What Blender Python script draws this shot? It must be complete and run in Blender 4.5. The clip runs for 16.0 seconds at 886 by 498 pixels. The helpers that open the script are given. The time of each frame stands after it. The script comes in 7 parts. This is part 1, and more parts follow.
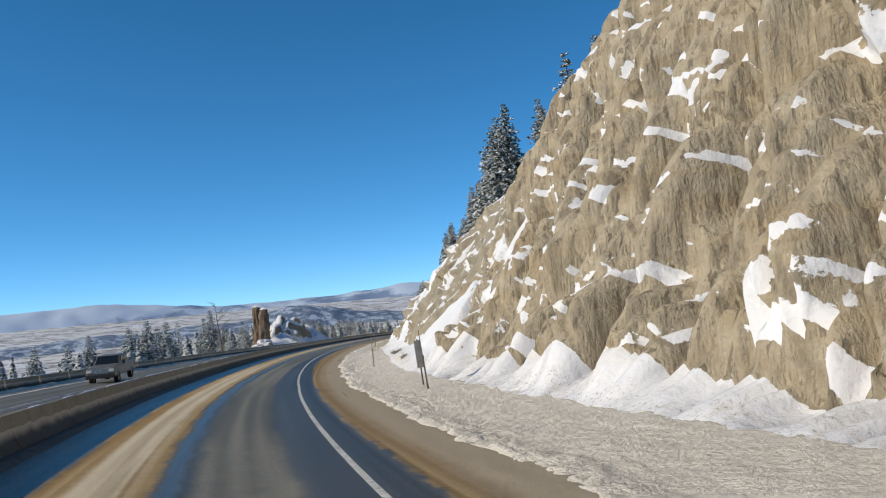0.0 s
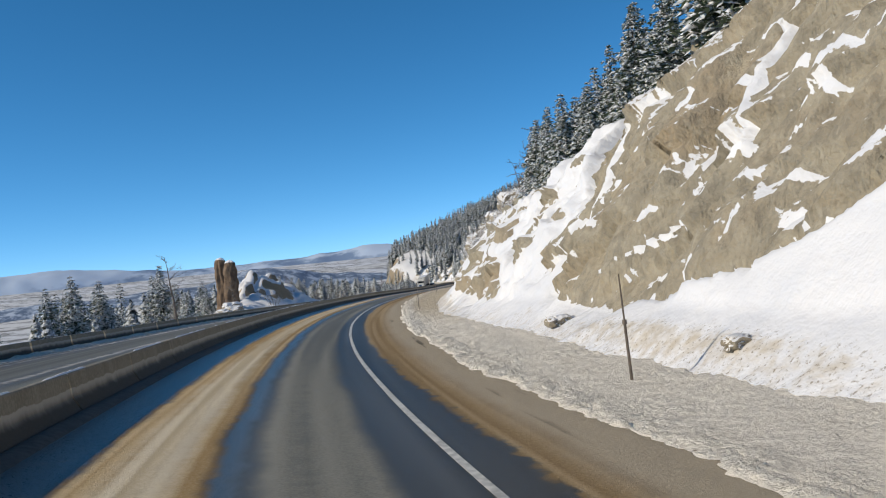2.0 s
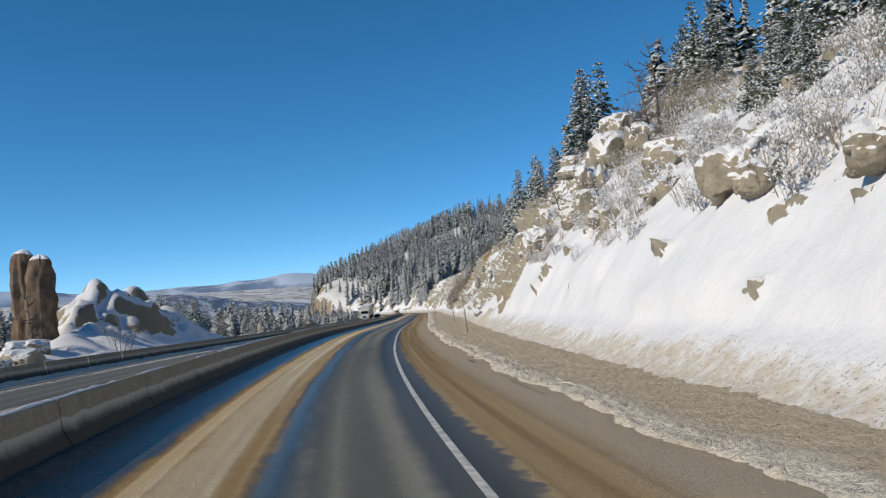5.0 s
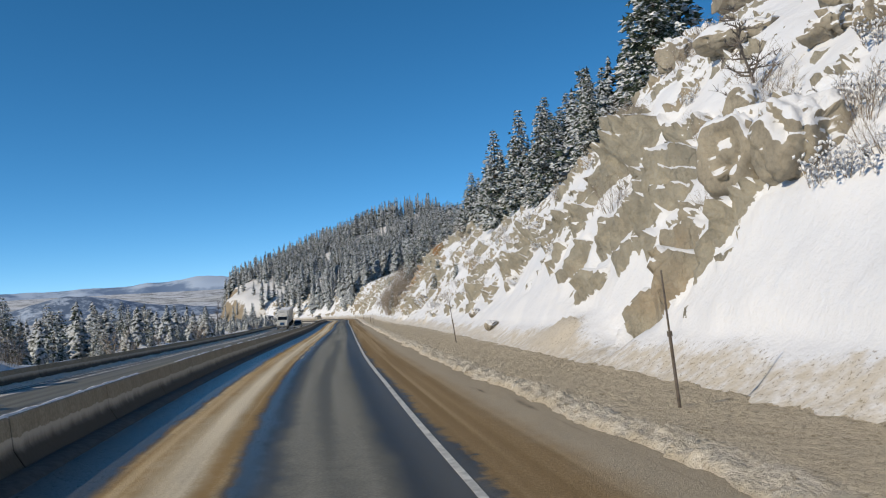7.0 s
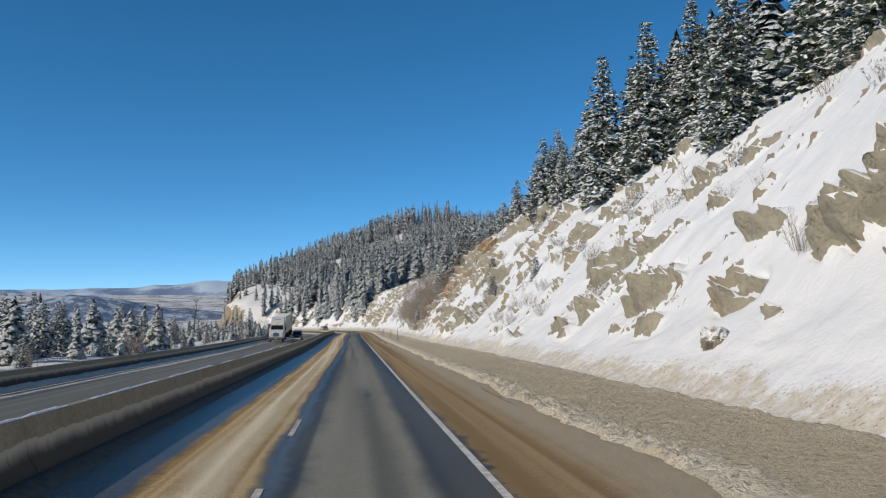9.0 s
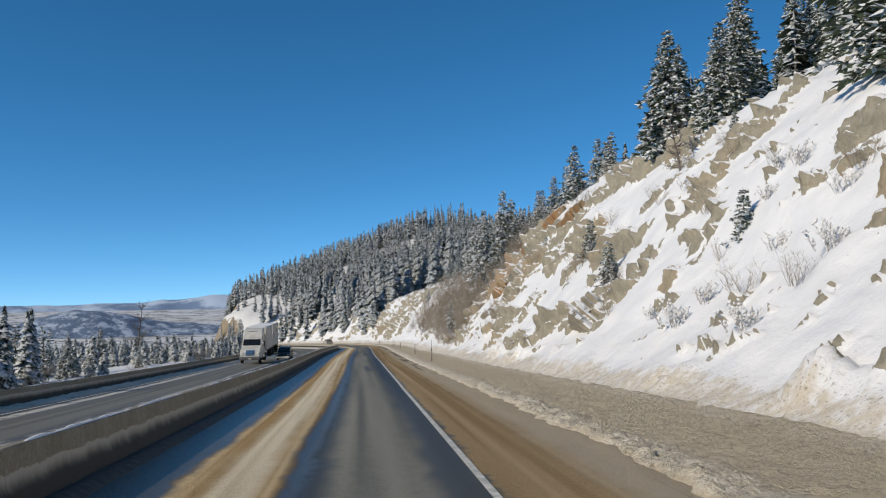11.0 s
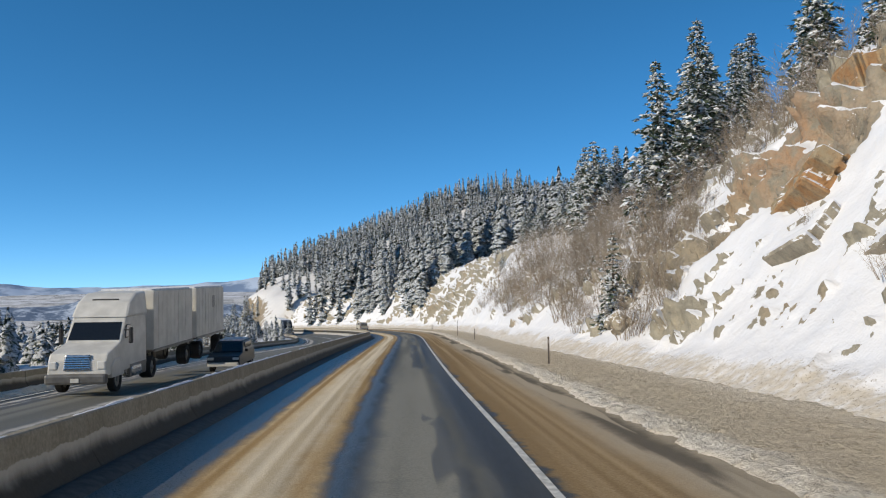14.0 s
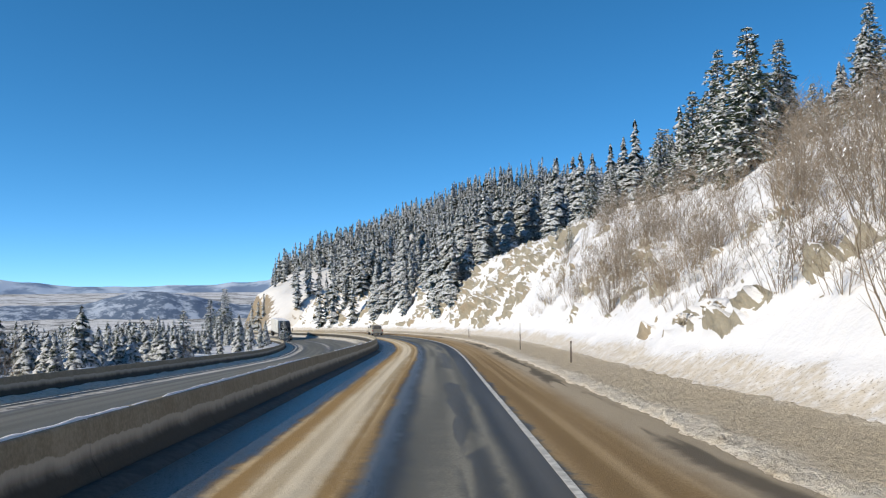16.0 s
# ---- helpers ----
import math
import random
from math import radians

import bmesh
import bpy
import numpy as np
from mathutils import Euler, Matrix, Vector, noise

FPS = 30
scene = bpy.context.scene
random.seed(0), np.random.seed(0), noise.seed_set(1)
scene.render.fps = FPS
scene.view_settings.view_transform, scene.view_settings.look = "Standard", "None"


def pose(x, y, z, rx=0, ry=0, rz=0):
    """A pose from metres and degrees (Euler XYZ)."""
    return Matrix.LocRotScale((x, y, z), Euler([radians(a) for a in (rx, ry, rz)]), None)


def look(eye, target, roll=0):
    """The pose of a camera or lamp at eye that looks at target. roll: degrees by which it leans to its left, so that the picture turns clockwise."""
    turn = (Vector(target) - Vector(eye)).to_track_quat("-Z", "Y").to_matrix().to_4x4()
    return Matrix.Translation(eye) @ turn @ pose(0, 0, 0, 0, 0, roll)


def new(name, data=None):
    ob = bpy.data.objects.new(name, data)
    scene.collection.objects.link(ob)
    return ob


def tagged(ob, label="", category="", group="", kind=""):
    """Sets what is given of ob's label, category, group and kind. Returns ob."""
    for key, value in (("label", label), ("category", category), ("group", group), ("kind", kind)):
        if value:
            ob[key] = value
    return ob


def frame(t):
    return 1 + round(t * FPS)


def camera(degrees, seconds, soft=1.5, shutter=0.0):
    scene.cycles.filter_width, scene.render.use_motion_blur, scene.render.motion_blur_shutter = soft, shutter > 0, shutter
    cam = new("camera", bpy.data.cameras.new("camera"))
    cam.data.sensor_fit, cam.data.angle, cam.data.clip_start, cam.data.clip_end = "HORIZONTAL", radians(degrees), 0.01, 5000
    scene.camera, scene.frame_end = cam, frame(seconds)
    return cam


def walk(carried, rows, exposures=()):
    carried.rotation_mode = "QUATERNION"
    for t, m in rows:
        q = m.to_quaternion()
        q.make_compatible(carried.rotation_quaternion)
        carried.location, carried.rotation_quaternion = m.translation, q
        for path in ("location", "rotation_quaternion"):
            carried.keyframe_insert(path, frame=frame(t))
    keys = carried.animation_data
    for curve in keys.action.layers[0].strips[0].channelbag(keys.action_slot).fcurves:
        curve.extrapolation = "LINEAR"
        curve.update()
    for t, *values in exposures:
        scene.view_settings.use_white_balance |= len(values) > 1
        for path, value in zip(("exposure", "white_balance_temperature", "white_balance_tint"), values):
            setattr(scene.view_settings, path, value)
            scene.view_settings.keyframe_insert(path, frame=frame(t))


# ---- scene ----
cam = camera(56.0, 16.0, soft=1.1)
PATH = [
    (0, (0.002, -0.003, 2.202), (0.038, 9.991, 2.542), -4.97),
    (0.1, (-0.640, 2.152, 2.078), (-0.591, 12.148, 2.357), -5.15),
    (0.2, (-1.270, 4.309, 1.953), (-1.206, 14.307, 2.169), -5.34),
    (0.3, (-1.885, 6.469, 1.827), (-1.808, 16.467, 1.981), -5.54),
    (0.4, (-2.488, 8.630, 1.702), (-2.396, 18.629, 1.794), -5.71),
    (0.5, (-3.077, 10.793, 1.576), (-2.974, 20.792, 1.615), -5.83),
    (0.6, (-3.653, 12.958, 1.449), (-3.543, 22.957, 1.448), -5.87),
    (0.7, (-4.216, 15.124, 1.322), (-4.100, 25.124, 1.288), -5.86),
    (0.8, (-4.765, 17.293, 1.195), (-4.646, 27.292, 1.129), -5.83),
    (0.9, (-5.301, 19.463, 1.067), (-5.176, 29.461, 0.971), -5.81),
    (1, (-5.823, 21.634, 0.940), (-5.686, 31.632, 0.817), -5.78),
    (1.1, (-6.331, 23.807, 0.811), (-6.172, 33.804, 0.672), -5.72),
    (1.2, (-6.826, 25.980, 0.683), (-6.639, 35.977, 0.532), -5.65),
    (1.3, (-7.307, 28.155, 0.554), (-7.090, 38.151, 0.392), -5.59),
    (1.4, (-7.775, 30.330, 0.425), (-7.527, 40.325, 0.253), -5.53),
    (1.5, (-8.229, 32.506, 0.296), (-7.951, 42.500, 0.117), -5.51),
    (1.6, (-8.669, 34.682, 0.168), (-8.360, 44.675, -0.011), -5.51),
    (1.7, (-9.095, 36.858, 0.039), (-8.755, 46.850, -0.136), -5.54),
    (1.8, (-9.508, 39.034, -0.090), (-9.136, 49.025, -0.259), -5.57),
    (1.9, (-9.908, 41.209, -0.218), (-9.503, 51.200, -0.382), -5.59),
    (2, (-10.294, 43.384, -0.345), (-9.857, 53.374, -0.504), -5.59),
    (2.1, (-10.667, 45.559, -0.473), (-10.196, 55.547, -0.624), -5.59),
    (2.2, (-11.027, 47.732, -0.599), (-10.522, 57.718, -0.741), -5.57),
    (2.3, (-11.373, 49.905, -0.725), (-10.835, 59.889, -0.858), -5.55),
    (2.4, (-11.707, 52.076, -0.850), (-11.134, 62.059, -0.974), -5.52),
    (2.5, (-12.028, 54.246, -0.975), (-11.418, 64.226, -1.090), -5.49),
    (2.6, (-12.335, 56.414, -1.098), (-11.683, 66.392, -1.209), -5.46),
    (2.7, (-12.631, 58.581, -1.220), (-11.933, 68.556, -1.329), -5.43),
    (2.8, (-12.913, 60.746, -1.342), (-12.169, 70.718, -1.449), -5.40),
    (2.9, (-13.183, 62.910, -1.462), (-12.393, 72.878, -1.565), -5.37),
    (3, (-13.440, 65.072, -1.581), (-12.606, 75.036, -1.675), -5.32),
    (3.1, (-13.685, 67.232, -1.699), (-12.806, 77.193, -1.773), -5.25),
    (3.2, (-13.918, 69.391, -1.815), (-12.993, 79.348, -1.864), -5.17),
    (3.3, (-14.139, 71.548, -1.930), (-13.168, 81.501, -1.951), -5.08),
    (3.4, (-14.347, 73.704, -2.044), (-13.332, 83.653, -2.038), -4.98),
    (3.5, (-14.543, 75.859, -2.156), (-13.489, 85.804, -2.124), -4.88),
    (3.6, (-14.727, 78.014, -2.267), (-13.641, 87.954, -2.208), -4.77),
    (3.7, (-14.899, 80.167, -2.376), (-13.785, 90.105, -2.290), -4.66),
    (3.8, (-15.060, 82.321, -2.484), (-13.919, 92.255, -2.370), -4.55),
    (3.9, (-15.208, 84.474, -2.590), (-14.041, 94.405, -2.450), -4.44),
    (4, (-15.345, 86.628, -2.694), (-14.157, 96.555, -2.534), -4.32),
    (4.1, (-15.471, 88.782, -2.797), (-14.271, 98.708, -2.624), -4.17),
    (4.2, (-15.585, 90.937, -2.898), (-14.378, 100.862, -2.720), -4.02),
    (4.5, (-15.860, 97.409, -3.193), (-14.621, 107.330, -3.016), -3.68),
    (4.8, (-16.037, 103.894, -3.478), (-14.719, 113.806, -3.310), -3.61),
    (5.1, (-16.119, 110.395, -3.757), (-14.674, 120.289, -3.597), -3.75),
    (5.4, (-16.111, 116.910, -4.034), (-14.504, 126.779, -3.880), -3.97),
    (5.7, (-16.017, 123.437, -4.316), (-14.234, 133.275, -4.165), -4.10),
    (6, (-15.841, 129.973, -4.607), (-13.888, 139.780, -4.456), -4.01),
    (6.3, (-15.588, 136.516, -4.910), (-13.488, 146.292, -4.758), -3.64),
    (6.4, (-15.487, 138.698, -5.014), (-13.344, 148.465, -4.860), -3.47),
    (6.5, (-15.378, 140.880, -5.120), (-13.196, 150.638, -4.964), -3.32),
    (6.6, (-15.262, 143.063, -5.228), (-13.042, 152.812, -5.068), -3.20),
    (6.7, (-15.138, 145.245, -5.337), (-12.881, 154.986, -5.174), -3.12),
    (6.8, (-15.006, 147.428, -5.447), (-12.714, 157.161, -5.281), -3.04),
    (6.9, (-14.868, 149.612, -5.559), (-12.540, 159.336, -5.390), -2.96),
    (7, (-14.723, 151.795, -5.672), (-12.363, 161.511, -5.500), -2.85),
    (7.1, (-14.571, 153.979, -5.787), (-12.183, 163.688, -5.613), -2.70),
    (7.2, (-14.413, 156.163, -5.902), (-11.999, 165.866, -5.727), -2.52),
    (7.3, (-14.248, 158.347, -6.019), (-11.808, 168.043, -5.843), -2.34),
    (7.4, (-14.077, 160.532, -6.137), (-11.615, 170.222, -5.959), -2.17),
    (7.5, (-13.901, 162.717, -6.255), (-11.426, 172.404, -6.068), -1.98),
    (7.6, (-13.719, 164.902, -6.374), (-11.251, 174.590, -6.165), -1.76),
    (7.7, (-13.531, 167.088, -6.494), (-11.082, 176.780, -6.255), -1.52),
    (7.8, (-13.339, 169.274, -6.614), (-10.910, 178.971, -6.343), -1.27),
    (7.9, (-13.141, 171.461, -6.735), (-10.733, 181.162, -6.434), -1.04),
    (8, (-12.939, 173.648, -6.856), (-10.554, 183.354, -6.531), -0.82),
    (8.1, (-12.733, 175.836, -6.978), (-10.377, 185.548, -6.637), -0.63),
    (8.2, (-12.522, 178.024, -7.099), (-10.201, 187.745, -6.748), -0.45),
    (8.3, (-12.306, 180.212, -7.221), (-10.022, 189.941, -6.860), -0.27),
    (8.4, (-12.087, 182.401, -7.342), (-9.837, 192.137, -6.972), -0.11),
    (8.5, (-11.864, 184.590, -7.464), (-9.638, 194.331, -7.087), -0.00),
    (8.6, (-11.637, 186.778, -7.585), (-9.417, 196.521, -7.207), 0.01),
    (8.7, (-11.407, 188.967, -7.706), (-9.182, 198.709, -7.329), -0.04),
    (8.8, (-11.173, 191.155, -7.827), (-8.942, 200.896, -7.452), -0.10),
    (8.9, (-10.936, 193.343, -7.948), (-8.699, 203.082, -7.576), -0.15),
    (9, (-10.695, 195.530, -8.068), (-8.451, 205.268, -7.700), -0.18),
    (9.1, (-10.451, 197.717, -8.188), (-8.198, 207.453, -7.828), -0.19),
    (9.2, (-10.205, 199.903, -8.308), (-7.941, 209.637, -7.958), -0.19),
    (9.3, (-9.955, 202.088, -8.427), (-7.680, 211.819, -8.087), -0.20),
    (9.6, (-9.189, 208.637, -8.782), (-6.888, 218.364, -8.463), -0.35),
    (9.9, (-8.404, 215.181, -9.136), (-6.094, 224.905, -8.813), -0.65),
    (10.2, (-7.605, 221.722, -9.491), (-5.308, 231.448, -9.138), -0.99),
    (10.5, (-6.799, 228.262, -9.847), (-4.537, 237.995, -9.445), -1.20),
    (10.8, (-5.993, 234.807, -10.209), (-3.788, 244.550, -9.743), -1.11),
    (11.1, (-5.190, 241.357, -10.576), (-3.067, 251.115, -10.044), -0.63),
    (11.3, (-4.659, 245.727, -10.824), (-2.605, 255.498, -10.257), -0.11),
    (11.4, (-4.395, 247.913, -10.949), (-2.380, 257.691, -10.372), 0.17),
    (11.5, (-4.132, 250.099, -11.074), (-2.160, 259.886, -10.496), 0.42),
    (11.6, (-3.870, 252.286, -11.199), (-1.945, 262.082, -10.632), 0.62),
    (11.7, (-3.608, 254.472, -11.324), (-1.733, 264.279, -10.773), 0.79),
    (11.8, (-3.348, 256.657, -11.450), (-1.523, 266.475, -10.916), 0.96),
    (11.9, (-3.089, 258.842, -11.575), (-1.313, 268.669, -11.059), 1.11),
    (12, (-2.830, 261.026, -11.700), (-1.104, 270.863, -11.205), 1.19),
    (12.1, (-2.572, 263.208, -11.825), (-0.896, 273.056, -11.357), 1.17),
    (12.2, (-2.314, 265.389, -11.948), (-0.690, 275.247, -11.512), 1.09),
    (12.3, (-2.057, 267.569, -12.071), (-0.486, 277.436, -11.669), 1.00),
    (12.4, (-1.801, 269.747, -12.193), (-0.279, 279.623, -11.822), 0.91),
    (12.5, (-1.545, 271.923, -12.314), (-0.060, 281.806, -11.966), 0.82),
    (12.6, (-1.290, 274.097, -12.434), (0.179, 283.983, -12.097), 0.69),
    (12.7, (-1.035, 276.270, -12.553), (0.430, 286.156, -12.220), 0.55),
    (12.8, (-0.781, 278.441, -12.671), (0.683, 288.328, -12.339), 0.42),
    (12.9, (-0.528, 280.611, -12.787), (0.936, 290.498, -12.458), 0.28),
    (13, (-0.275, 282.779, -12.903), (1.193, 292.666, -12.577), 0.15),
    (13.1, (-0.023, 284.947, -13.017), (1.459, 294.831, -12.695), 0.02),
    (13.2, (0.228, 287.114, -13.131), (1.731, 296.996, -12.813), -0.12),
    (13.3, (0.477, 289.282, -13.243), (2.004, 299.159, -12.929), -0.27),
    (13.4, (0.726, 291.449, -13.355), (2.274, 301.323, -13.044), -0.40),
    (13.5, (0.974, 293.617, -13.466), (2.541, 303.488, -13.157), -0.51),
    (13.6, (1.220, 295.785, -13.577), (2.803, 305.654, -13.267), -0.57),
    (13.7, (1.466, 297.955, -13.688), (3.062, 307.822, -13.375), -0.60),
    (13.8, (1.711, 300.126, -13.798), (3.321, 309.991, -13.482), -0.63),
    (13.9, (1.956, 302.299, -13.908), (3.578, 312.161, -13.589), -0.66),
    (14, (2.200, 304.473, -14.018), (3.835, 314.334, -13.695), -0.68),
    (14.1, (2.444, 306.650, -14.128), (4.089, 316.508, -13.800), -0.71),
    (14.2, (2.688, 308.828, -14.239), (4.342, 318.685, -13.904), -0.73),
    (14.3, (2.932, 311.008, -14.350), (4.596, 320.863, -14.008), -0.76),
    (14.4, (3.177, 313.191, -14.461), (4.850, 323.044, -14.113), -0.79),
    (14.5, (3.423, 315.375, -14.573), (5.104, 325.226, -14.220), -0.82),
    (14.6, (3.670, 317.561, -14.685), (5.359, 327.411, -14.329), -0.85),
    (14.7, (3.918, 319.749, -14.798), (5.617, 329.597, -14.441), -0.87),
    (14.8, (4.168, 321.938, -14.912), (5.876, 331.785, -14.554), -0.91),
    (14.9, (4.419, 324.130, -15.026), (6.135, 333.975, -14.667), -0.93),
    (15, (4.672, 326.322, -15.140), (6.386, 336.167, -14.779), -0.93),
    (15.1, (4.927, 328.516, -15.255), (6.625, 338.364, -14.889), -0.89),
    (15.2, (5.184, 330.711, -15.371), (6.857, 340.563, -14.997), -0.82),
    (15.3, (5.443, 332.906, -15.487), (7.089, 342.763, -15.106), -0.74),
    (15.4, (5.705, 335.103, -15.604), (7.323, 344.964, -15.216), -0.66),
    (15.5, (5.968, 337.301, -15.721), (7.553, 347.167, -15.330), -0.58),
    (15.6, (6.234, 339.499, -15.839), (7.775, 349.372, -15.452), -0.51),
    (15.7, (6.502, 341.698, -15.957), (7.992, 351.579, -15.578), -0.44),
    (15.8, (6.772, 343.898, -16.076), (8.210, 353.787, -15.706), -0.37),
    (15.9, (7.045, 346.098, -16.195), (8.431, 355.995, -15.833), -0.30),
    (16, (7.320, 348.299, -16.315), (8.654, 358.203, -15.961), -0.22),
]
walk(cam, [(t, look(eye, target, roll)) for t, eye, target, roll in PATH], [(t, stops, 7200, 10) for t, stops in ((0, 0.18), (2, 0.12), (4, 0.06), (9, 0.0), (12.5, 0.06), (14, 0.19), (16, 0.40))])

# ---------------------------------------------------------------- light
world = bpy.data.worlds.new("world")
scene.world = world
world.use_nodes = True
wn, wl = world.node_tree.nodes, world.node_tree.links
SUN_EL, SUN_AZ = 29.0, 252.0          # degrees; azimuth clockwise from +y
sky = wn.new("ShaderNodeTexSky")
sky.sky_type = "NISHITA"
sky.sun_disc = False
sky.sun_elevation, sky.sun_rotation = radians(SUN_EL), radians(SUN_AZ)
sky.altitude, sky.air_density, sky.dust_density, sky.ozone_density = 2500, 0.6, 0.1, 3.5
wn["Background"].inputs["Strength"].default_value = 0.085
vivid = wn.new("ShaderNodeHueSaturation")
vivid.inputs["Hue"].default_value, vivid.inputs["Saturation"].default_value, vivid.inputs["Value"].default_value = 0.4915, 1.24, 2.02
# seen from high ground, the bright rim of the sky lies below the ridge line
sky_dir, sky_lift = wn.new("ShaderNodeTexCoord"), wn.new("ShaderNodeVectorMath")
sky_lift.operation, sky_lift.inputs[1].default_value = "ADD", (0.0, 0.0, 0.055)
wl.new(sky_dir.outputs["Generated"], sky_lift.inputs[0])
wl.new(sky_lift.outputs[0], sky.inputs["Vector"])
wl.new(sky.outputs["Color"], vivid.inputs["Color"])
wl.new(vivid.outputs["Color"], wn["Background"].inputs["Color"])
sun_data = bpy.data.lights.new("sun", "SUN")
sun_data.energy, sun_data.angle, sun_data.color = 3.35, radians(0.53), (1.0, 0.925, 0.79)
sun = new("sun", sun_data)
sun_to = Vector((math.sin(radians(SUN_AZ)) * math.cos(radians(SUN_EL)), math.cos(radians(SUN_AZ)) * math.cos(radians(SUN_EL)), math.sin(radians(SUN_EL))))
sun.matrix_world = look(sun_to * 100, (0, 0, 0))


# ---------------------------------------------------------------- the road's axis
DS = 0.5
AX_S = np.arange(-160, 1000 + DS, DS)
HEAD = np.interp(AX_S, [-160, 0, 30, 60, 90, 115, 140, 170, 205, 250, 300, 330, 351, 400, 415, 660, 1000],
                 [-42, -16.82, -12.15, -7.58, -3.19, 0.07, 2.83, 5.07, 6.78, 6.99, 6.4, 6.54, 7.1, 7.0, 6.2, -27, 4])
hr = np.radians(HEAD)
AX_X = np.r_[0, np.cumsum((np.sin(hr[1:]) + np.sin(hr[:-1])) / 2 * DS)]
AX_Y = np.r_[0, np.cumsum((np.cos(hr[1:]) + np.cos(hr[:-1])) / 2 * DS)]
i0 = int(round(160 / DS))
AX_X, AX_Y = AX_X - AX_X[i0], AX_Y - AX_Y[i0]
AX_Z = np.interp(AX_S, [-160, 0, 60, 120, 180, 240, 300, 351, 1000], [9.4, 0.0, -3.541, -6.346, -9.311, -12.664, -15.933, -18.5, -53.0])
kern = np.hanning(81) / np.hanning(81).sum()
AX_Z = np.convolve(np.pad(AX_Z, 40, mode="edge"), kern, mode="valid")
AX_B = np.tan(np.radians(np.interp(AX_S, [-160, 60, 110, 180, 380, 440, 1000], [3.4, 3.4, 1.6, 0.2, 0.0, -2.5, -2.5])))


def axis(s):
    """x, y, z, heading and cross fall of the road at a chainage."""
    s = np.asarray(s, float)
    return [np.interp(s, AX_S, a) for a in (AX_X, AX_Y, AX_Z, hr, AX_B)]


def place(s, d, h=0.0, tilt=1.0):
    """World places at chainage s, d metres to the right of the axis, h above the road there."""
    x, y, z, a, b = axis(s)
    d = np.asarray(d, float)
    flat = np.clip(d, -14, 6)
    drop = np.interp(s, [0, 120, 200], [0.1, 0.3, 0.6]) * step(4.9, 5.5, -d)
    return np.stack([x + d * np.cos(a), y - d * np.sin(a), z - tilt * b * flat - drop + h], -1)


def spot(s, d, h=0.0, turn=0.0):
    """A pose whose +y runs along the road, turned by some degrees to the left."""
    p = place(s, d, h)
    a = float(axis(s)[3])
    return pose(float(p[0]), float(p[1]), float(p[2]), 0, 0, -math.degrees(a) + turn)


# ---------------------------------------------------------------- noise
def hash01(i, j, k, seed):
    n = (i.astype(np.int64) * 374761393 + j.astype(np.int64) * 668265263 + k.astype(np.int64) * 1440662683 + seed * 974634777) & 0xFFFFFFFF
    n = ((n ^ (n >> 13)) * 1274126177) & 0xFFFFFFFF
    n = ((n ^ (n >> 15)) * 2246822519) & 0xFFFFFFFF
    return ((n ^ (n >> 16)) & 0xFFFFFF) / float(0xFFFFFF)


def vnoise(x, y, z=0.0, seed=0):
    x, y, z = np.broadcast_arrays(np.asarray(x, float), np.asarray(y, float), np.asarray(z, float))
    i, j, k = np.floor(x), np.floor(y), np.floor(z)
    u, v, w = x - i, y - j, z - k
    u, v, w = (t * t * t * (t * (6 * t - 15) + 10) for t in (u, v, w))
    out = 0
    for a in (0, 1):
        for b in (0, 1):
            for c in (0, 1):
                out = out + hash01(i + a, j + b, k + c, seed) * (u if a else 1 - u) * (v if b else 1 - v) * (w if c else 1 - w)
    return out * 2 - 1


def fbm(x, y, z=0.0, octaves=4, seed=0):
    out, amp, f = 0, 0.5, 1.0
    for o in range(octaves):
        out = out + amp * vnoise(np.asarray(x) * f, np.asarray(y) * f, np.asarray(z) * f, seed + o)
        amp, f = amp * 0.5, f * 2.03
    return out


def facets(x, y, z, seed=0):
    """Tilted flats, one to a random cell, and the closeness to the cell's edge."""
    i, j, k = np.floor(x), np.floor(y), np.floor(z)
    best, second, val = np.full(x.shape, 9.0), np.full(x.shape, 9.0), np.zeros(x.shape)
    for a in (-1, 0, 1):
        for b in (-1, 0, 1):
            for c in (-1, 0, 1):
                ii, jj, kk = i + a, j + b, k + c
                ox, oy, oz = (x - ii - hash01(ii, jj, kk, seed + n) for n in (1, 2, 3))
                dist = ox * ox + oy * oy + oz * oz
                gx, gy, gz, base = (hash01(ii, jj, kk, seed + n) * 2 - 1 for n in (4, 5, 6, 7))
                here = base + ox * gx + oy * gy + oz * gz
                near = dist < best
                second = np.where(near, best, np.minimum(second, dist))
                val = np.where(near, here, val)
                best = np.where(near, dist, best)
    return val, np.sqrt(second) - np.sqrt(best)


def step(a, b, x):
    t = np.clip((np.asarray(x, float) - a) / (b - a), 0, 1)
    return t * t * (3 - 2 * t)


# ---------------------------------------------------------------- mesh helpers
def link_mesh(name, mesh, material, parent=None, label=""):
    ob = new(name, mesh)
    if material and not mesh.materials:
        mesh.materials.append(material)
    if parent:
        ob.parent = parent
    return tagged(ob, label)


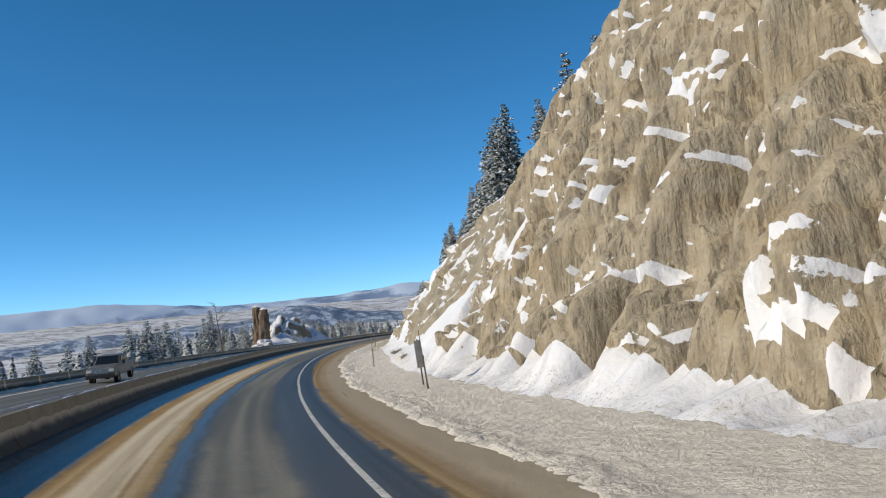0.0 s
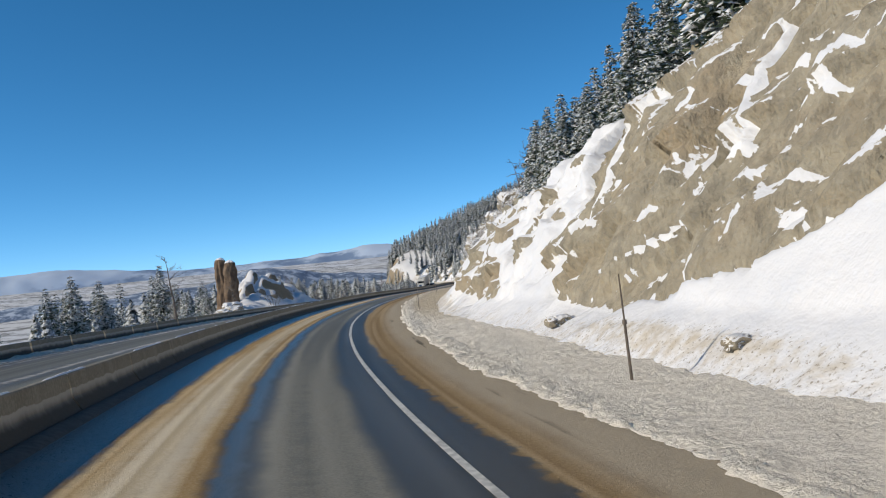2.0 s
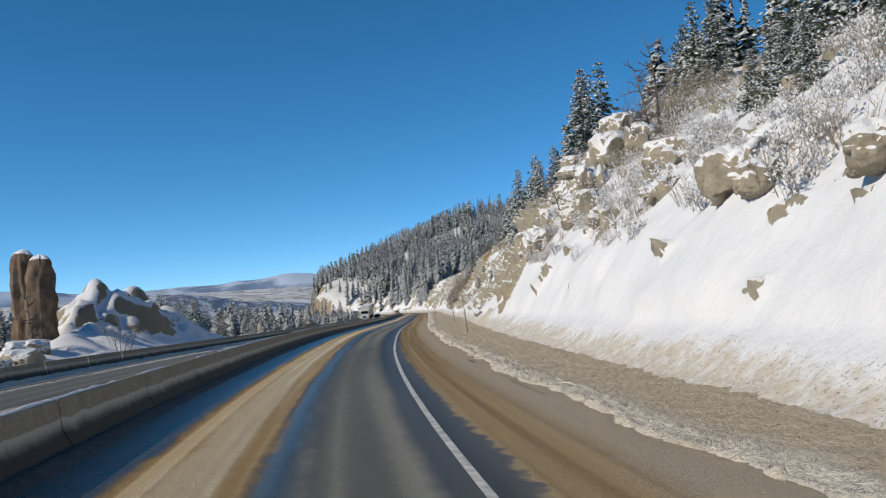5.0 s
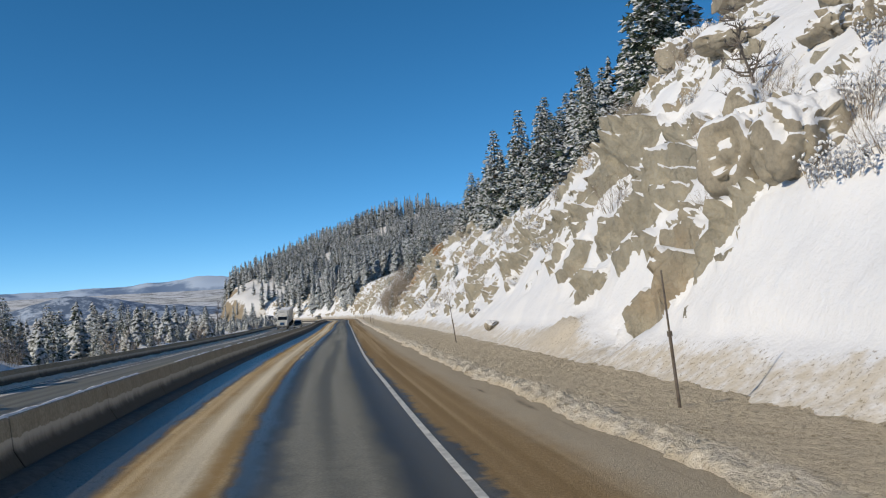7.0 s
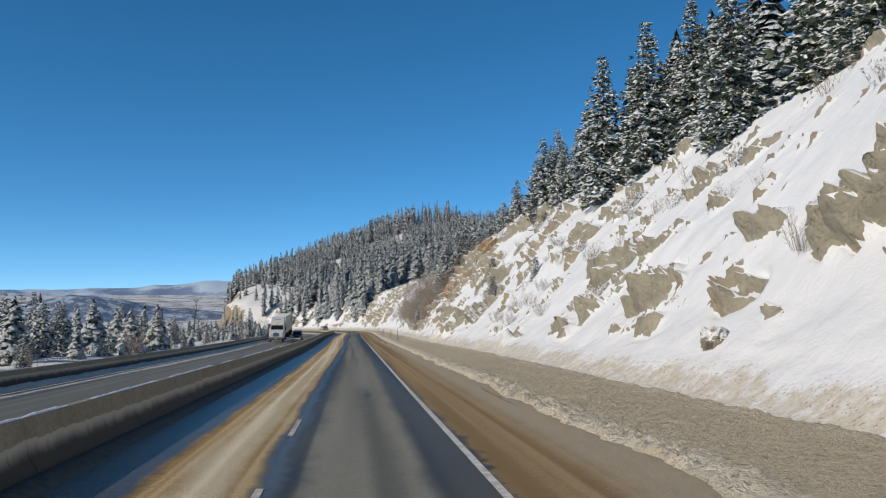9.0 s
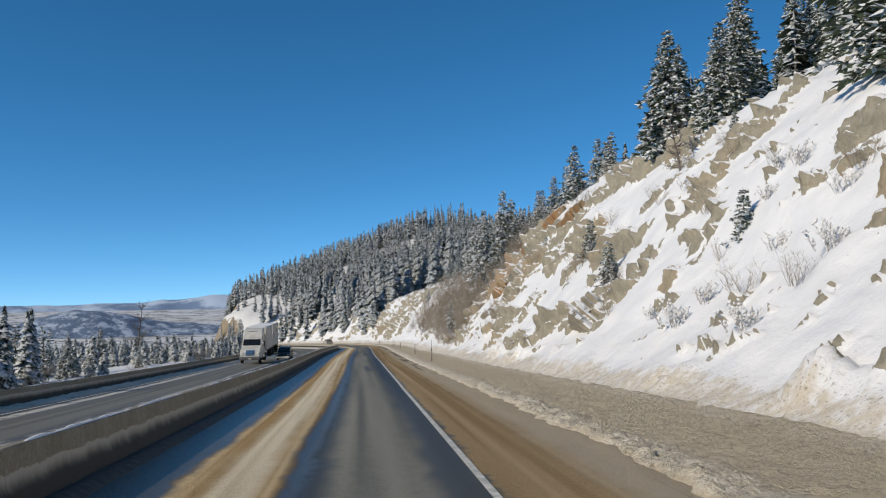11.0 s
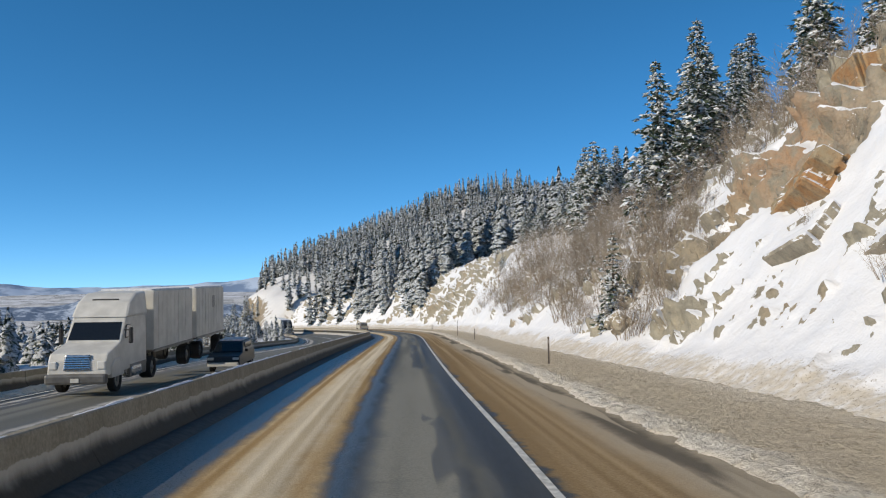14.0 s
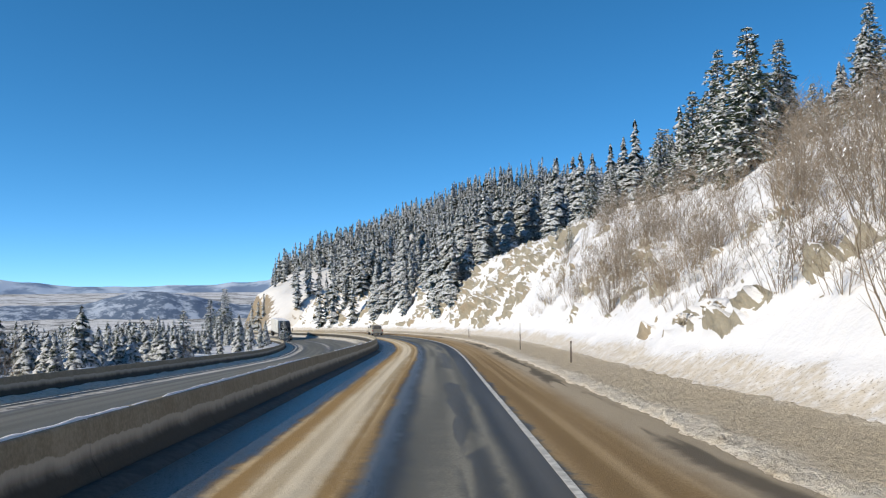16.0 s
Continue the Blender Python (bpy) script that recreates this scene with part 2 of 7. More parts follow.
def grid_mesh(name, points, smooth=True, uv=None, extra=None):
    """A sheet from an array of rows and columns of places."""
    n, m = points.shape[:2]
    me = bpy.data.meshes.new(name)
    idx = np.arange(n * m).reshape(n, m)
    quads = np.stack([idx[:-1, :-1], idx[:-1, 1:], idx[1:, 1:], idx[1:, :-1]], -1).reshape(-1, 4)
    me.vertices.add(n * m)
    me.vertices.foreach_set("co", points.reshape(-1).astype(np.float32))
    me.loops.add(quads.size)
    me.loops.foreach_set("vertex_index", quads.reshape(-1).astype(np.int32))
    me.polygons.add(len(quads))
    me.polygons.foreach_set("loop_start", np.arange(0, quads.size, 4, dtype=np.int32))
    me.polygons.foreach_set("use_smooth", np.full(len(quads), smooth))
    me.update(calc_edges=True)
    for key, values in (extra or {}).items():
        at = me.attributes.new(key, "FLOAT", "POINT")
        at.data.foreach_set("value", values.reshape(-1).astype(np.float32))
    return me


def raw_mesh(name, verts, faces, smooth=False):
    me = bpy.data.meshes.new(name)
    me.from_pydata([tuple(v) for v in verts], [], [tuple(f) for f in faces])
    if smooth:
        me.polygons.foreach_set("use_smooth", np.full(len(me.polygons), True))
    me.update()
    return me


def bm_mesh(name, bm, smooth=False):
    me = bpy.data.meshes.new(name)
    bm.normal_update()
    bm.to_mesh(me)
    bm.free()
    if smooth:
        me.polygons.foreach_set("use_smooth", np.full(len(me.polygons), True))
    return me


def part(name, bm, material, parent, label="", smooth=False):
    return link_mesh(name, bm_mesh(name, bm, smooth), material, parent, label)


def empty(name, m, label, category, group="", kind=""):
    ob = new(name)
    ob.empty_display_size = 0.2
    ob.matrix_basis = m
    return tagged(ob, label, category, group, kind)


# ---------------------------------------------------------------- materials
class Nodes:
    """A short way to write node trees."""

    def __init__(self, name):
        self.mat = bpy.data.materials.new(name)
        self.mat.use_nodes = True
        self.t = self.mat.node_tree
        self.bsdf = self.t.nodes["Principled BSDF"]

    def node(self, kind, **values):
        n = self.t.nodes.new(kind)
        for key, v in values.items():
            if key in n.inputs.keys():
                self.feed(n.inputs[key], v)
            else:
                assert key in ("operation", "feature", "data_type", "attribute_name", "interpolation_type")
                if key == "operation":
                    n.operation = v
                elif key == "feature":
                    n.feature = v
                elif key == "data_type":
                    n.data_type = v
                elif key == "attribute_name":
                    n.attribute_name = v
                else:
                    n.interpolation_type = v
        return n

    def feed(self, socket, v):
        if isinstance(v, bpy.types.NodeSocket):
            self.t.links.new(v, socket)
        else:
            socket.default_value = v

    def math(self, op, a, b=0.0, c=0.0, clamp=False):
        n = self.t.nodes.new("ShaderNodeMath")
        n.operation, n.use_clamp = op, clamp
        for s, v in zip(n.inputs, (a, b, c)):
            self.feed(s, v)
        return n.outputs[0]

    def ramp(self, x, a, b, lo=0.0, hi=1.0):
        n = self.node("ShaderNodeMapRange", interpolation_type="SMOOTHSTEP")
        for s, v in zip(n.inputs, (x, a, b, lo, hi)):
            self.feed(s, v)
        return n.outputs[0]

    def mix(self, f, a, b):
        n = self.t.nodes.new("ShaderNodeMix")
        n.data_type = "RGBA"
        self.feed(n.inputs[0], f)
        for s, v in ((n.inputs[6], a), (n.inputs[7], b)):
            self.feed(s, v if isinstance(v, bpy.types.NodeSocket) else (*v, 1.0))
        return n.outputs[2]

    def coords(self, kind="Object", scale=(1, 1, 1), rot=(0, 0, 0)):
        c = self.t.nodes.new("ShaderNodeTexCoord")
        m = self.t.nodes.new("ShaderNodeMapping")
        m.inputs["Scale"].default_value = scale
        m.inputs["Rotation"].default_value = rot
        self.t.links.new(c.outputs[kind], m.inputs["Vector"])
        return m.outputs["Vector"]

    def noise(self, vec, scale, detail=4.0, rough=0.55, distort=0.0):
        n = self.node("ShaderNodeTexNoise", Scale=scale, Detail=detail, Roughness=rough, Distortion=distort)
        if vec is not None:
            self.t.links.new(vec, n.inputs["Vector"])
        return n.outputs[0]

    def attr(self, name):
        n = self.node("ShaderNodeAttribute", attribute_name=name)
        return n.outputs["Fac"]

    def bump(self, height, strength=0.3, distance=0.05, normal=None):
        n = self.node("ShaderNodeBump", Strength=strength, Distance=distance, Height=height)
        if normal is not None:
            self.t.links.new(normal, n.inputs["Normal"])
        return n.outputs[0]

    def normal_z(self):
        g = self.t.nodes.new("ShaderNodeNewGeometry")
        s = self.t.nodes.new("ShaderNodeSeparateXYZ")
        self.t.links.new(g.outputs["Normal"], s.inputs[0])
        return s.outputs[2]

    def rand(self):
        return self.t.nodes.new("ShaderNodeObjectInfo").outputs["Random"]

    def done(self, color, rough=0.7, normal=None, metal=0.0, **more):
        self.feed(self.bsdf.inputs["Base Color"], color if isinstance(color, bpy.types.NodeSocket) else (*color, 1.0))
        self.feed(self.bsdf.inputs["Roughness"], rough)
        self.feed(self.bsdf.inputs["Metallic"], metal)
        if normal is not None:
            self.feed(self.bsdf.inputs["Normal"], normal)
        for key, v in more.items():
            self.feed(self.bsdf.inputs[key.replace("_", " ")], v)
        return self.mat


def plain(name, color, rough=0.6, metal=0.0, vary=0.12, scale=6.0, bump=0.0):
    """A surface of one colour with a little unevenness."""
    n = Nodes(name)
    v = n.coords()
    a = n.noise(v, scale, 5)
    col = n.mix(n.ramp(a, 0.3, 0.7), tuple(c * (1 - vary) for c in color), tuple(min(1, c * (1 + vary)) for c in color))
    return n.done(col, n.math("MULTIPLY_ADD", a, 0.15, rough - 0.07), n.bump(a, bump, 0.02) if bump else None, metal)


def snow_colour(n, vec):
    a = n.noise(vec, 0.35, 4)
    return n.mix(n.ramp(a, 0.35, 0.7), (0.70, 0.71, 0.735), (0.77, 0.77, 0.78))


def make_snow():
    n = Nodes("snow")
    v = n.coords()
    fine = n.noise(v, 9, 6, 0.6)
    wide = n.noise(v, 0.8, 5)
    nrm = n.bump(fine, 0.25, 0.05, n.bump(wide, 0.35, 0.5))
    return n.done(snow_colour(n, v), 0.75, nrm, Specular_IOR_Level=0.2)


def make_rock():
    """Cut rock with snow lying where the mesh says it lies."""
    n = Nodes("snowy_rock")
    v = n.coords()
    grain = n.noise(v, 7, 8, 0.65)
    mid = n.noise(v, 0.9, 6, 0.6, 0.4)
    wide = n.noise(v, 0.16, 3)
    runs = n.noise(n.coords(scale=(1.0, 1.0, 0.16)), 1.6, 5, 0.6)
    layer = n.noise(n.coords(scale=(0.12, 0.12, 1.0)), 0.9, 4, 0.5)
    sand = n.attr("sandstone")
    tan = n.mix(n.ramp(mid, 0.3, 0.7), (0.37, 0.31, 0.22), (0.50, 0.43, 0.315))
    tan = n.mix(n.ramp(layer, 0.48, 0.70, 0, 0.6), tan, (0.43, 0.32, 0.185))
    tan = n.mix(n.ramp(runs, 0.50, 0.64, 0, 0.6), tan, (0.22, 0.185, 0.135))
    tan = n.mix(n.ramp(n.noise(n.coords(scale=(1, 1, 0.09)), 3.4, 5, 0.65, 0.3), 0.56, 0.61, 0, 0.7), tan, (0.15, 0.122, 0.09))
    grey = n.mix(n.ramp(mid, 0.3, 0.7), (0.27, 0.25, 0.20), (0.40, 0.365, 0.285))
    grey = n.mix(n.ramp(wide, 0.52, 0.68, 0, 0.4), grey, (0.42, 0.29, 0.165))
    grey = n.mix(n.ramp(runs, 0.55, 0.75, 0, 0.5), grey, (0.19, 0.175, 0.14))
    grey = n.mix(n.math("MULTIPLY", n.attr("rust"), n.ramp(mid, 0.35, 0.6)), grey, (0.42, 0.20, 0.085))
    rock = n.mix(sand, grey, tan)
    rock = n.mix(n.ramp(grain, 0.3, 0.75, 0, n.ramp(sand, 0, 1, 0.25, 0.22)), rock, (0.18, 0.155, 0.115))
    rock = n.mix(n.ramp(n.noise(v, 3.2, 7, 0.7), 0.52, 0.64, 0, n.ramp(sand, 0, 1, 0.25, 0.12)), rock, (0.16, 0.138, 0.105))
    rock = n.mix(n.ramp(n.noise(v, 1.4, 6, 0.65), 0.56, 0.66, 0, 0.45), rock, (0.44, 0.385, 0.29))
    edge = n.math("ADD", n.attr("snow"), n.math("MULTIPLY_ADD", n.noise(v, 1.9, 7, 0.68), 1.5, -0.75))
    edge = n.math("ADD", edge, n.math("MULTIPLY_ADD", n.noise(v, 7.5, 4, 0.6), 0.5, -0.25))
    cover = n.ramp(edge, -0.03, 0.03)
    dirt = n.ramp(n.math("ADD", n.attr("dirty"), n.math("MULTIPLY_ADD", n.noise(v, 2.5, 6), 1.0, -0.5)), 0.25, 0.75, 0, 0.75)
    snow = n.mix(dirt, snow_colour(n, v), (0.48, 0.40, 0.28))
    crumbs = n.math("MULTIPLY", n.ramp(n.noise(v, 9, 5, 0.7), 0.56, 0.64), n.ramp(n.attr("dirty"), 0.05, 0.4, 0, 0.75))
    snow = n.mix(crumbs, snow, (0.20, 0.16, 0.10))
    crack = n.node("ShaderNodeTexVoronoi", Scale=0.75, feature="DISTANCE_TO_EDGE")
    warp = n.node("ShaderNodeVectorMath", operation="ADD")
    n.t.links.new(n.coords(scale=(1, 1, 0.7), rot=(0.35, 0.2, 0)), warp.inputs[0])
    n.t.links.new(n.noise(v, 1.1, 3), warp.inputs[1])
    n.t.links.new(warp.outputs[0], crack.inputs["Vector"])
    split = n.math("MULTIPLY", n.ramp(crack.outputs["Distance"], 0.0, 0.06, 1, 0), n.math("SUBTRACT", 1.0, sand))
    rock = n.mix(n.math("MULTIPLY", split, 0.05), rock, (0.07, 0.06, 0.045))
    relief = n.math("ADD", n.math("MULTIPLY", grain, 0.45), n.math("ADD", mid, n.math("MULTIPLY", runs, n.ramp(sand, 0, 1, 0.6, 1.5))))
    relief = n.math("SUBTRACT", relief, n.math("MULTIPLY", split, 0.10))
    nr = n.bump(relief, n.ramp(sand, 0, 1, 0.8, 0.75), 0.28)
    ns = n.bump(n.noise(v, 6, 6, 0.65), 0.45, 0.07, n.bump(n.noise(v, 1.2, 4, 0.6), 0.35, 0.3))
    g = n.node("ShaderNodeMix", data_type="VECTOR")
    n.feed(g.inputs[0], cover), n.feed(g.inputs[4], nr), n.feed(g.inputs[5], ns)
    return n.done(n.mix(cover, rock, snow), n.ramp(cover, 0, 1, 0.9, 0.72), g.outputs[1], Specular_IOR_Level=0.25)


def make_boulder():
    """Rock with a snow cap where it faces up."""
    n = Nodes("capped_boulder")
    v = n.coords()
    grain, mid = n.noise(v, 9, 8, 0.65), n.noise(v, 1.3, 5, 0.6)
    rock = n.mix(n.ramp(mid, 0.3, 0.7), (0.24, 0.212, 0.165), (0.40, 0.35, 0.265))
    rock = n.mix(n.ramp(grain, 0.4, 0.75, 0, 0.4), rock, (0.10, 0.09, 0.075))
    up = n.math("ADD", n.normal_z(), n.math("MULTIPLY_ADD", mid, 0.7, -0.35))
    cover = n.ramp(up, 0.20, 0.28)
    return n.done(n.mix(cover, rock, snow_colour(n, v)), 0.85, n.bump(n.math("ADD", grain, mid), 0.5, 0.1), Specular_IOR_Level=0.25)


def make_ground():
    """Snowfields with brush and bare earth; rock where it is steep."""
    n = Nodes("snow_ground")
    v = n.coords()
    far = n.noise(n.coords(scale=(0.9, 1.4, 0.3)), 0.015, 10, 0.76)
    fields = n.node("ShaderNodeTexVoronoi", Scale=0.0035)
    n.t.links.new(n.coords(scale=(0.5, 1.0, 0.1), rot=(0, 0, 0.5)), fields.inputs["Vector"])
    fine = n.noise(v, 0.4, 6, 0.6)
    col = snow_colour(n, v)
    tone = n.node("ShaderNodeSeparateColor")
    n.t.links.new(fields.outputs["Color"], tone.inputs[0])
    col = n.mix(n.ramp(tone.outputs[0], 0.55, 0.9, 0, 0.35), col, (0.62, 0.58, 0.50))
    col = n.mix(n.math("MULTIPLY", n.ramp(far, 0.49, 0.57, 0, 0.85), n.attr("brush")), col, (0.12, 0.115, 0.10))
    steep = n.ramp(n.math("ADD", n.normal_z(), n.math("MULTIPLY_ADD", fine, 0.5, -0.25)), 0.66, 0.72, 1, 0)
    rock = n.mix(fine, (0.20, 0.17, 0.13), (0.36, 0.28, 0.18))
    return n.done(n.mix(steep, col, rock), 0.8, n.bump(fine, 0.4, 0.3), Specular_IOR_Level=0.2)


def make_road():
    """Asphalt in bands along the road: dry wheel tracks, wet strips and sanding grit."""
    n = Nodes("road_surface")
    v = n.coords()
    d = n.attr("across")
    wob = n.noise(v, 0.35, 4, 0.6)
    wob2 = n.noise(v, 2.2, 5, 0.6)
    dd = n.math("ADD", d, n.math("ADD", n.math("MULTIPLY_ADD", wob, 0.5, -0.25), n.math("MULTIPLY_ADD", wob2, 0.30, -0.15)))
    fine, speck = n.noise(v, 22, 6, 0.7), n.noise(v, 90, 3, 0.7)
    streak = n.attr("streak")

    def band(a, b, soft):
        return n.math("MULTIPLY", n.ramp(dd, a - soft, a + soft), n.ramp(dd, b - soft, b + soft, 1, 0))

    wet = n.mix(n.ramp(n.math("ADD", fine, n.math("MULTIPLY", streak, 0.5)), 0.25, 0.85), (0.045, 0.046, 0.044), (0.105, 0.104, 0.096))
    dry = n.mix(n.ramp(n.math("ADD", fine, n.math("MULTIPLY", streak, 0.5)), 0.25, 0.85), (0.165, 0.162, 0.138), (0.275, 0.266, 0.226))
    sand = n.mix(n.ramp(n.math("ADD", fine, n.math("MULTIPLY", streak, 0.9)), 0.2, 0.9), (0.37, 0.245, 0.115), (0.60, 0.46, 0.28))
    pale = n.mix(n.ramp(n.math("ADD", fine, n.math("MULTIPLY", streak, 0.8)), 0.2, 0.8), (0.50, 0.41, 0.28), (0.72, 0.63, 0.48))
    brown = n.mix(n.ramp(n.math("ADD", fine, n.math("MULTIPLY", streak, 0.55)), 0.2, 0.9), (0.25, 0.17, 0.088), (0.43, 0.315, 0.185))
    puddle = n.math("MULTIPLY", band(0.35, 0.95, 0.12), n.ramp(n.attr("puddle"), 0.05, 0.12, 0, 0.75))
    track = n.math("MULTIPLY", band(-0.45, 1.15, 0.2), n.math("SUBTRACT", 1.0, puddle))
    track = n.math("MULTIPLY", track, n.ramp(n.math("ADD", streak, wob2), 0.25, 0.6, 0.72, 1.0))
    track = n.math("MAXIMUM", track, n.math("MULTIPLY", n.math("MAXIMUM", band(-13.6, -10.8, 0.4), band(-9.9, -6.6, 0.4)), 0.7))
    col, rough = wet, n.ramp(fine, 0.2, 0.8, 0.36, 0.55)
    col = n.mix(track, col, dry)
    rough = n.math("ADD", n.math("MULTIPLY", rough, n.math("SUBTRACT", 1.0, track)), n.math("MULTIPLY", track, 0.66))
    verge = n.math("SUBTRACT", dd, n.attr("line"))
    off_line = n.ramp(verge, 0.02, 0.42)
    grit = n.math("MAXIMUM", band(-2.95, -1.12, 0.17), n.math("MULTIPLY", off_line, n.ramp(n.math("ADD", n.ramp(verge, 0.0, 0.9), n.math("MULTIPLY_ADD", wob2, 1.0, -0.5)), 0.0, 0.25)))
    gcol = n.mix(band(-2.45, -1.55, 0.22), sand, pale)
    gcol = n.mix(off_line, gcol, brown)
    gcol = n.mix(band(3.75, 6.0, 0.45), gcol, n.mix(fine, (0.33, 0.265, 0.185), (0.52, 0.45, 0.345)))
    patch = n.math("MULTIPLY", band(4.1, 4.7, 0.2), n.ramp(n.attr("damp"), 0.05, 0.30, 0, 0.8))
    gcol = n.mix(patch, gcol, (0.085, 0.075, 0.062))
    col = n.mix(grit, col, gcol)
    slush = n.math("MAXIMUM", band(-14.45, -13.85, 0.16), n.math("MULTIPLY", n.math("MAXIMUM", n.math("MAXIMUM", band(-19, -15.5, 0.3), band(-10.6, -10.2, 0.16)), band(-6.3, -5.0, 0.3)), 0.75))
    slush = n.math("MULTIPLY", slush, n.ramp(n.math("ADD", wob2, n.math("MULTIPLY", streak, 0.4)), 0.32, 0.55, 0.15, 1.0))
    col = n.mix(slush, col, n.mix(fine, (0.46, 0.43, 0.38), (0.72, 0.70, 0.67)))
    loose = n.math("MAXIMUM", grit, slush)
    film = n.math("MULTIPLY", n.math("MAXIMUM", band(-1.2, -0.72, 0.14), band(-4.2, -2.95, 0.2)), n.math("SUBTRACT", 1.0, loose))
    rough = n.math("ADD", n.math("MULTIPLY", rough, n.math("SUBTRACT", 1.0, loose)), n.math("MULTIPLY", loose, 0.9))
    rough = n.math("SUBTRACT", rough, n.math("MULTIPLY", film, 0.14))
    hgt = n.math("ADD", n.math("MULTIPLY", fine, n.math("MULTIPLY_ADD", loose, 2.2, 0.25)), n.math("MULTIPLY", speck, 0.25))
    shine = n.math("ADD", n.ramp(n.math("MAXIMUM", loose, track), 0, 1, 0.10, 0.05), n.math("MULTIPLY", film, 0.12))
    return n.done(col, rough, n.bump(hgt, 0.6, 0.025), Specular_IOR_Level=shine)


def make_shoulder():
    """Ploughed snow, sanded and trodden grey."""
    n = Nodes("dirty_snow")
    v = n.coords()
    a, b, c = n.noise(v, 0.5, 5, 0.6), n.noise(v, 3.2, 6, 0.68), n.noise(v, 14, 5, 0.7)
    dirt = n.math("ADD", n.math("MULTIPLY", a, 0.5), n.math("ADD", n.math("MULTIPLY", b, 0.5), n.math("MULTIPLY_ADD", c, 0.35, n.attr("dirty"))))
    col = n.mix(n.ramp(dirt, 0.42, 1.05), (0.84, 0.78, 0.68), (0.56, 0.475, 0.35))
    sanded = n.ramp(n.attr("dirty"), -0.35, 0.1, 0.4, 1.0)
    col = n.mix(n.math("MULTIPLY", sanded, n.ramp(c, 0.61, 0.71, 0, 0.5)), col, (0.19, 0.15, 0.10))
    col = n.mix(n.math("MULTIPLY", sanded, n.ramp(n.noise(v, 4.5, 6, 0.72), 0.56, 0.63, 0, 0.6)), col, (0.26, 0.20, 0.125))
    return n.done(col, 0.85, n.bump(n.math("ADD", b, n.math("MULTIPLY", c, 0.35)), 0.9, 0.22), Specular_IOR_Level=0.2)


def make_concrete():
    """Barrier concrete, splashed wet and dark below an uneven line."""
    n = Nodes("barrier_concrete")
    v = n.coords("Object")
    sep = n.node("ShaderNodeSeparateXYZ")
    n.t.links.new(v, sep.inputs[0])
    geo = n.node("ShaderNodeNewGeometry")
    w = n.node("ShaderNodeVectorMath", operation="MULTIPLY")
    n.t.links.new(geo.outputs["Position"], w.inputs[0])
    w.inputs[1].default_value = (1, 1, 0.15)
    wid, fine = n.noise(w.outputs[0], 1.6, 6, 0.68), n.noise(geo.outputs["Position"], 14, 6, 0.65)
    line = n.math("ADD", sep.outputs[2], n.math("MULTIPLY_ADD", wid, 0.26, -0.13))
    splash = n.ramp(line, 0.54, 0.565, 1, 0)
    deep = n.ramp(line, 0.26, 0.53, 1, 0)
    dry = n.mix(n.ramp(n.math("ADD", fine, n.math("MULTIPLY_ADD", wid, 0.8, -0.4)), 0.25, 0.8), (0.235, 0.21, 0.16), (0.37, 0.332, 0.262))
    grime = n.mix(fine, (0.42, 0.39, 0.34), (0.56, 0.52, 0.455))
    wet = n.mix(fine, (0.042, 0.038, 0.031), (0.085, 0.077, 0.063))
    col = n.mix(splash, dry, n.mix(deep, grime, wet))
    return n.done(col, n.ramp(deep, 0, 1, 0.9, 0.75), n.bump(fine, 0.35, 0.02), Specular_IOR_Level=0.15)


def make_twigs():
    """Grey-brown bare twigs, rimed on their upper sides."""
    n = Nodes("twigs")
    v = n.coords()
    a = n.noise(v, 3, 4)
    col = n.mix(n.ramp(a, 0.3, 0.7), (0.20, 0.155, 0.11), (0.34, 0.275, 0.205))
    frost = n.ramp(n.math("ADD", n.normal_z(), n.math("MULTIPLY_ADD", n.noise(v, 1.1, 3), 1.6, -0.8)), 0.36, 0.70, 0, 0.45)
    return n.done(n.mix(frost, col, (0.72, 0.72, 0.73)), 0.9)


def make_needles():
    n = Nodes("needles")
    v = n.coords()
    a = n.noise(v, 1.4, 3)
    col = n.mix(n.ramp(a, 0.3, 0.7), (0.045, 0.066, 0.040), (0.10, 0.128, 0.078))
    frost = n.ramp(n.math("ADD", n.normal_z(), n.math("MULTIPLY_ADD", n.noise(v, 3.5, 4), 1.2, -0.6)), -0.05, 0.40, 0, 0.9)
    return n.done(n.mix(frost, col, (0.74, 0.77, 0.80)), 0.75, Specular_IOR_Level=0.25)


M_SNOW, M_ROCK, M_BOULDER, M_GROUND = make_snow(), make_rock(), make_boulder(), make_ground()
M_ROAD, M_SHOULDER, M_CONCRETE, M_NEEDLES = make_road(), make_shoulder(), make_concrete(), make_needles()
M_PAINT = plain("road_paint", (0.55, 0.54, 0.50), 0.65, 0, 0.3, 5)
M_WORN = plain("worn_paint", (0.46, 0.43, 0.37), 0.7, 0, 0.4, 5)
M_BARK = plain("bark", (0.11, 0.085, 0.065), 0.9, 0, 0.4, 8, 0.5)
M_TWIG = make_twigs()
M_DEAD = plain("dead_wood", (0.14, 0.12, 0.105), 0.9, 0, 0.35, 5)
M_CLEAN = plain("crusted_snow", (0.80, 0.80, 0.81), 0.8, 0, 0.12, 5, 0.5)

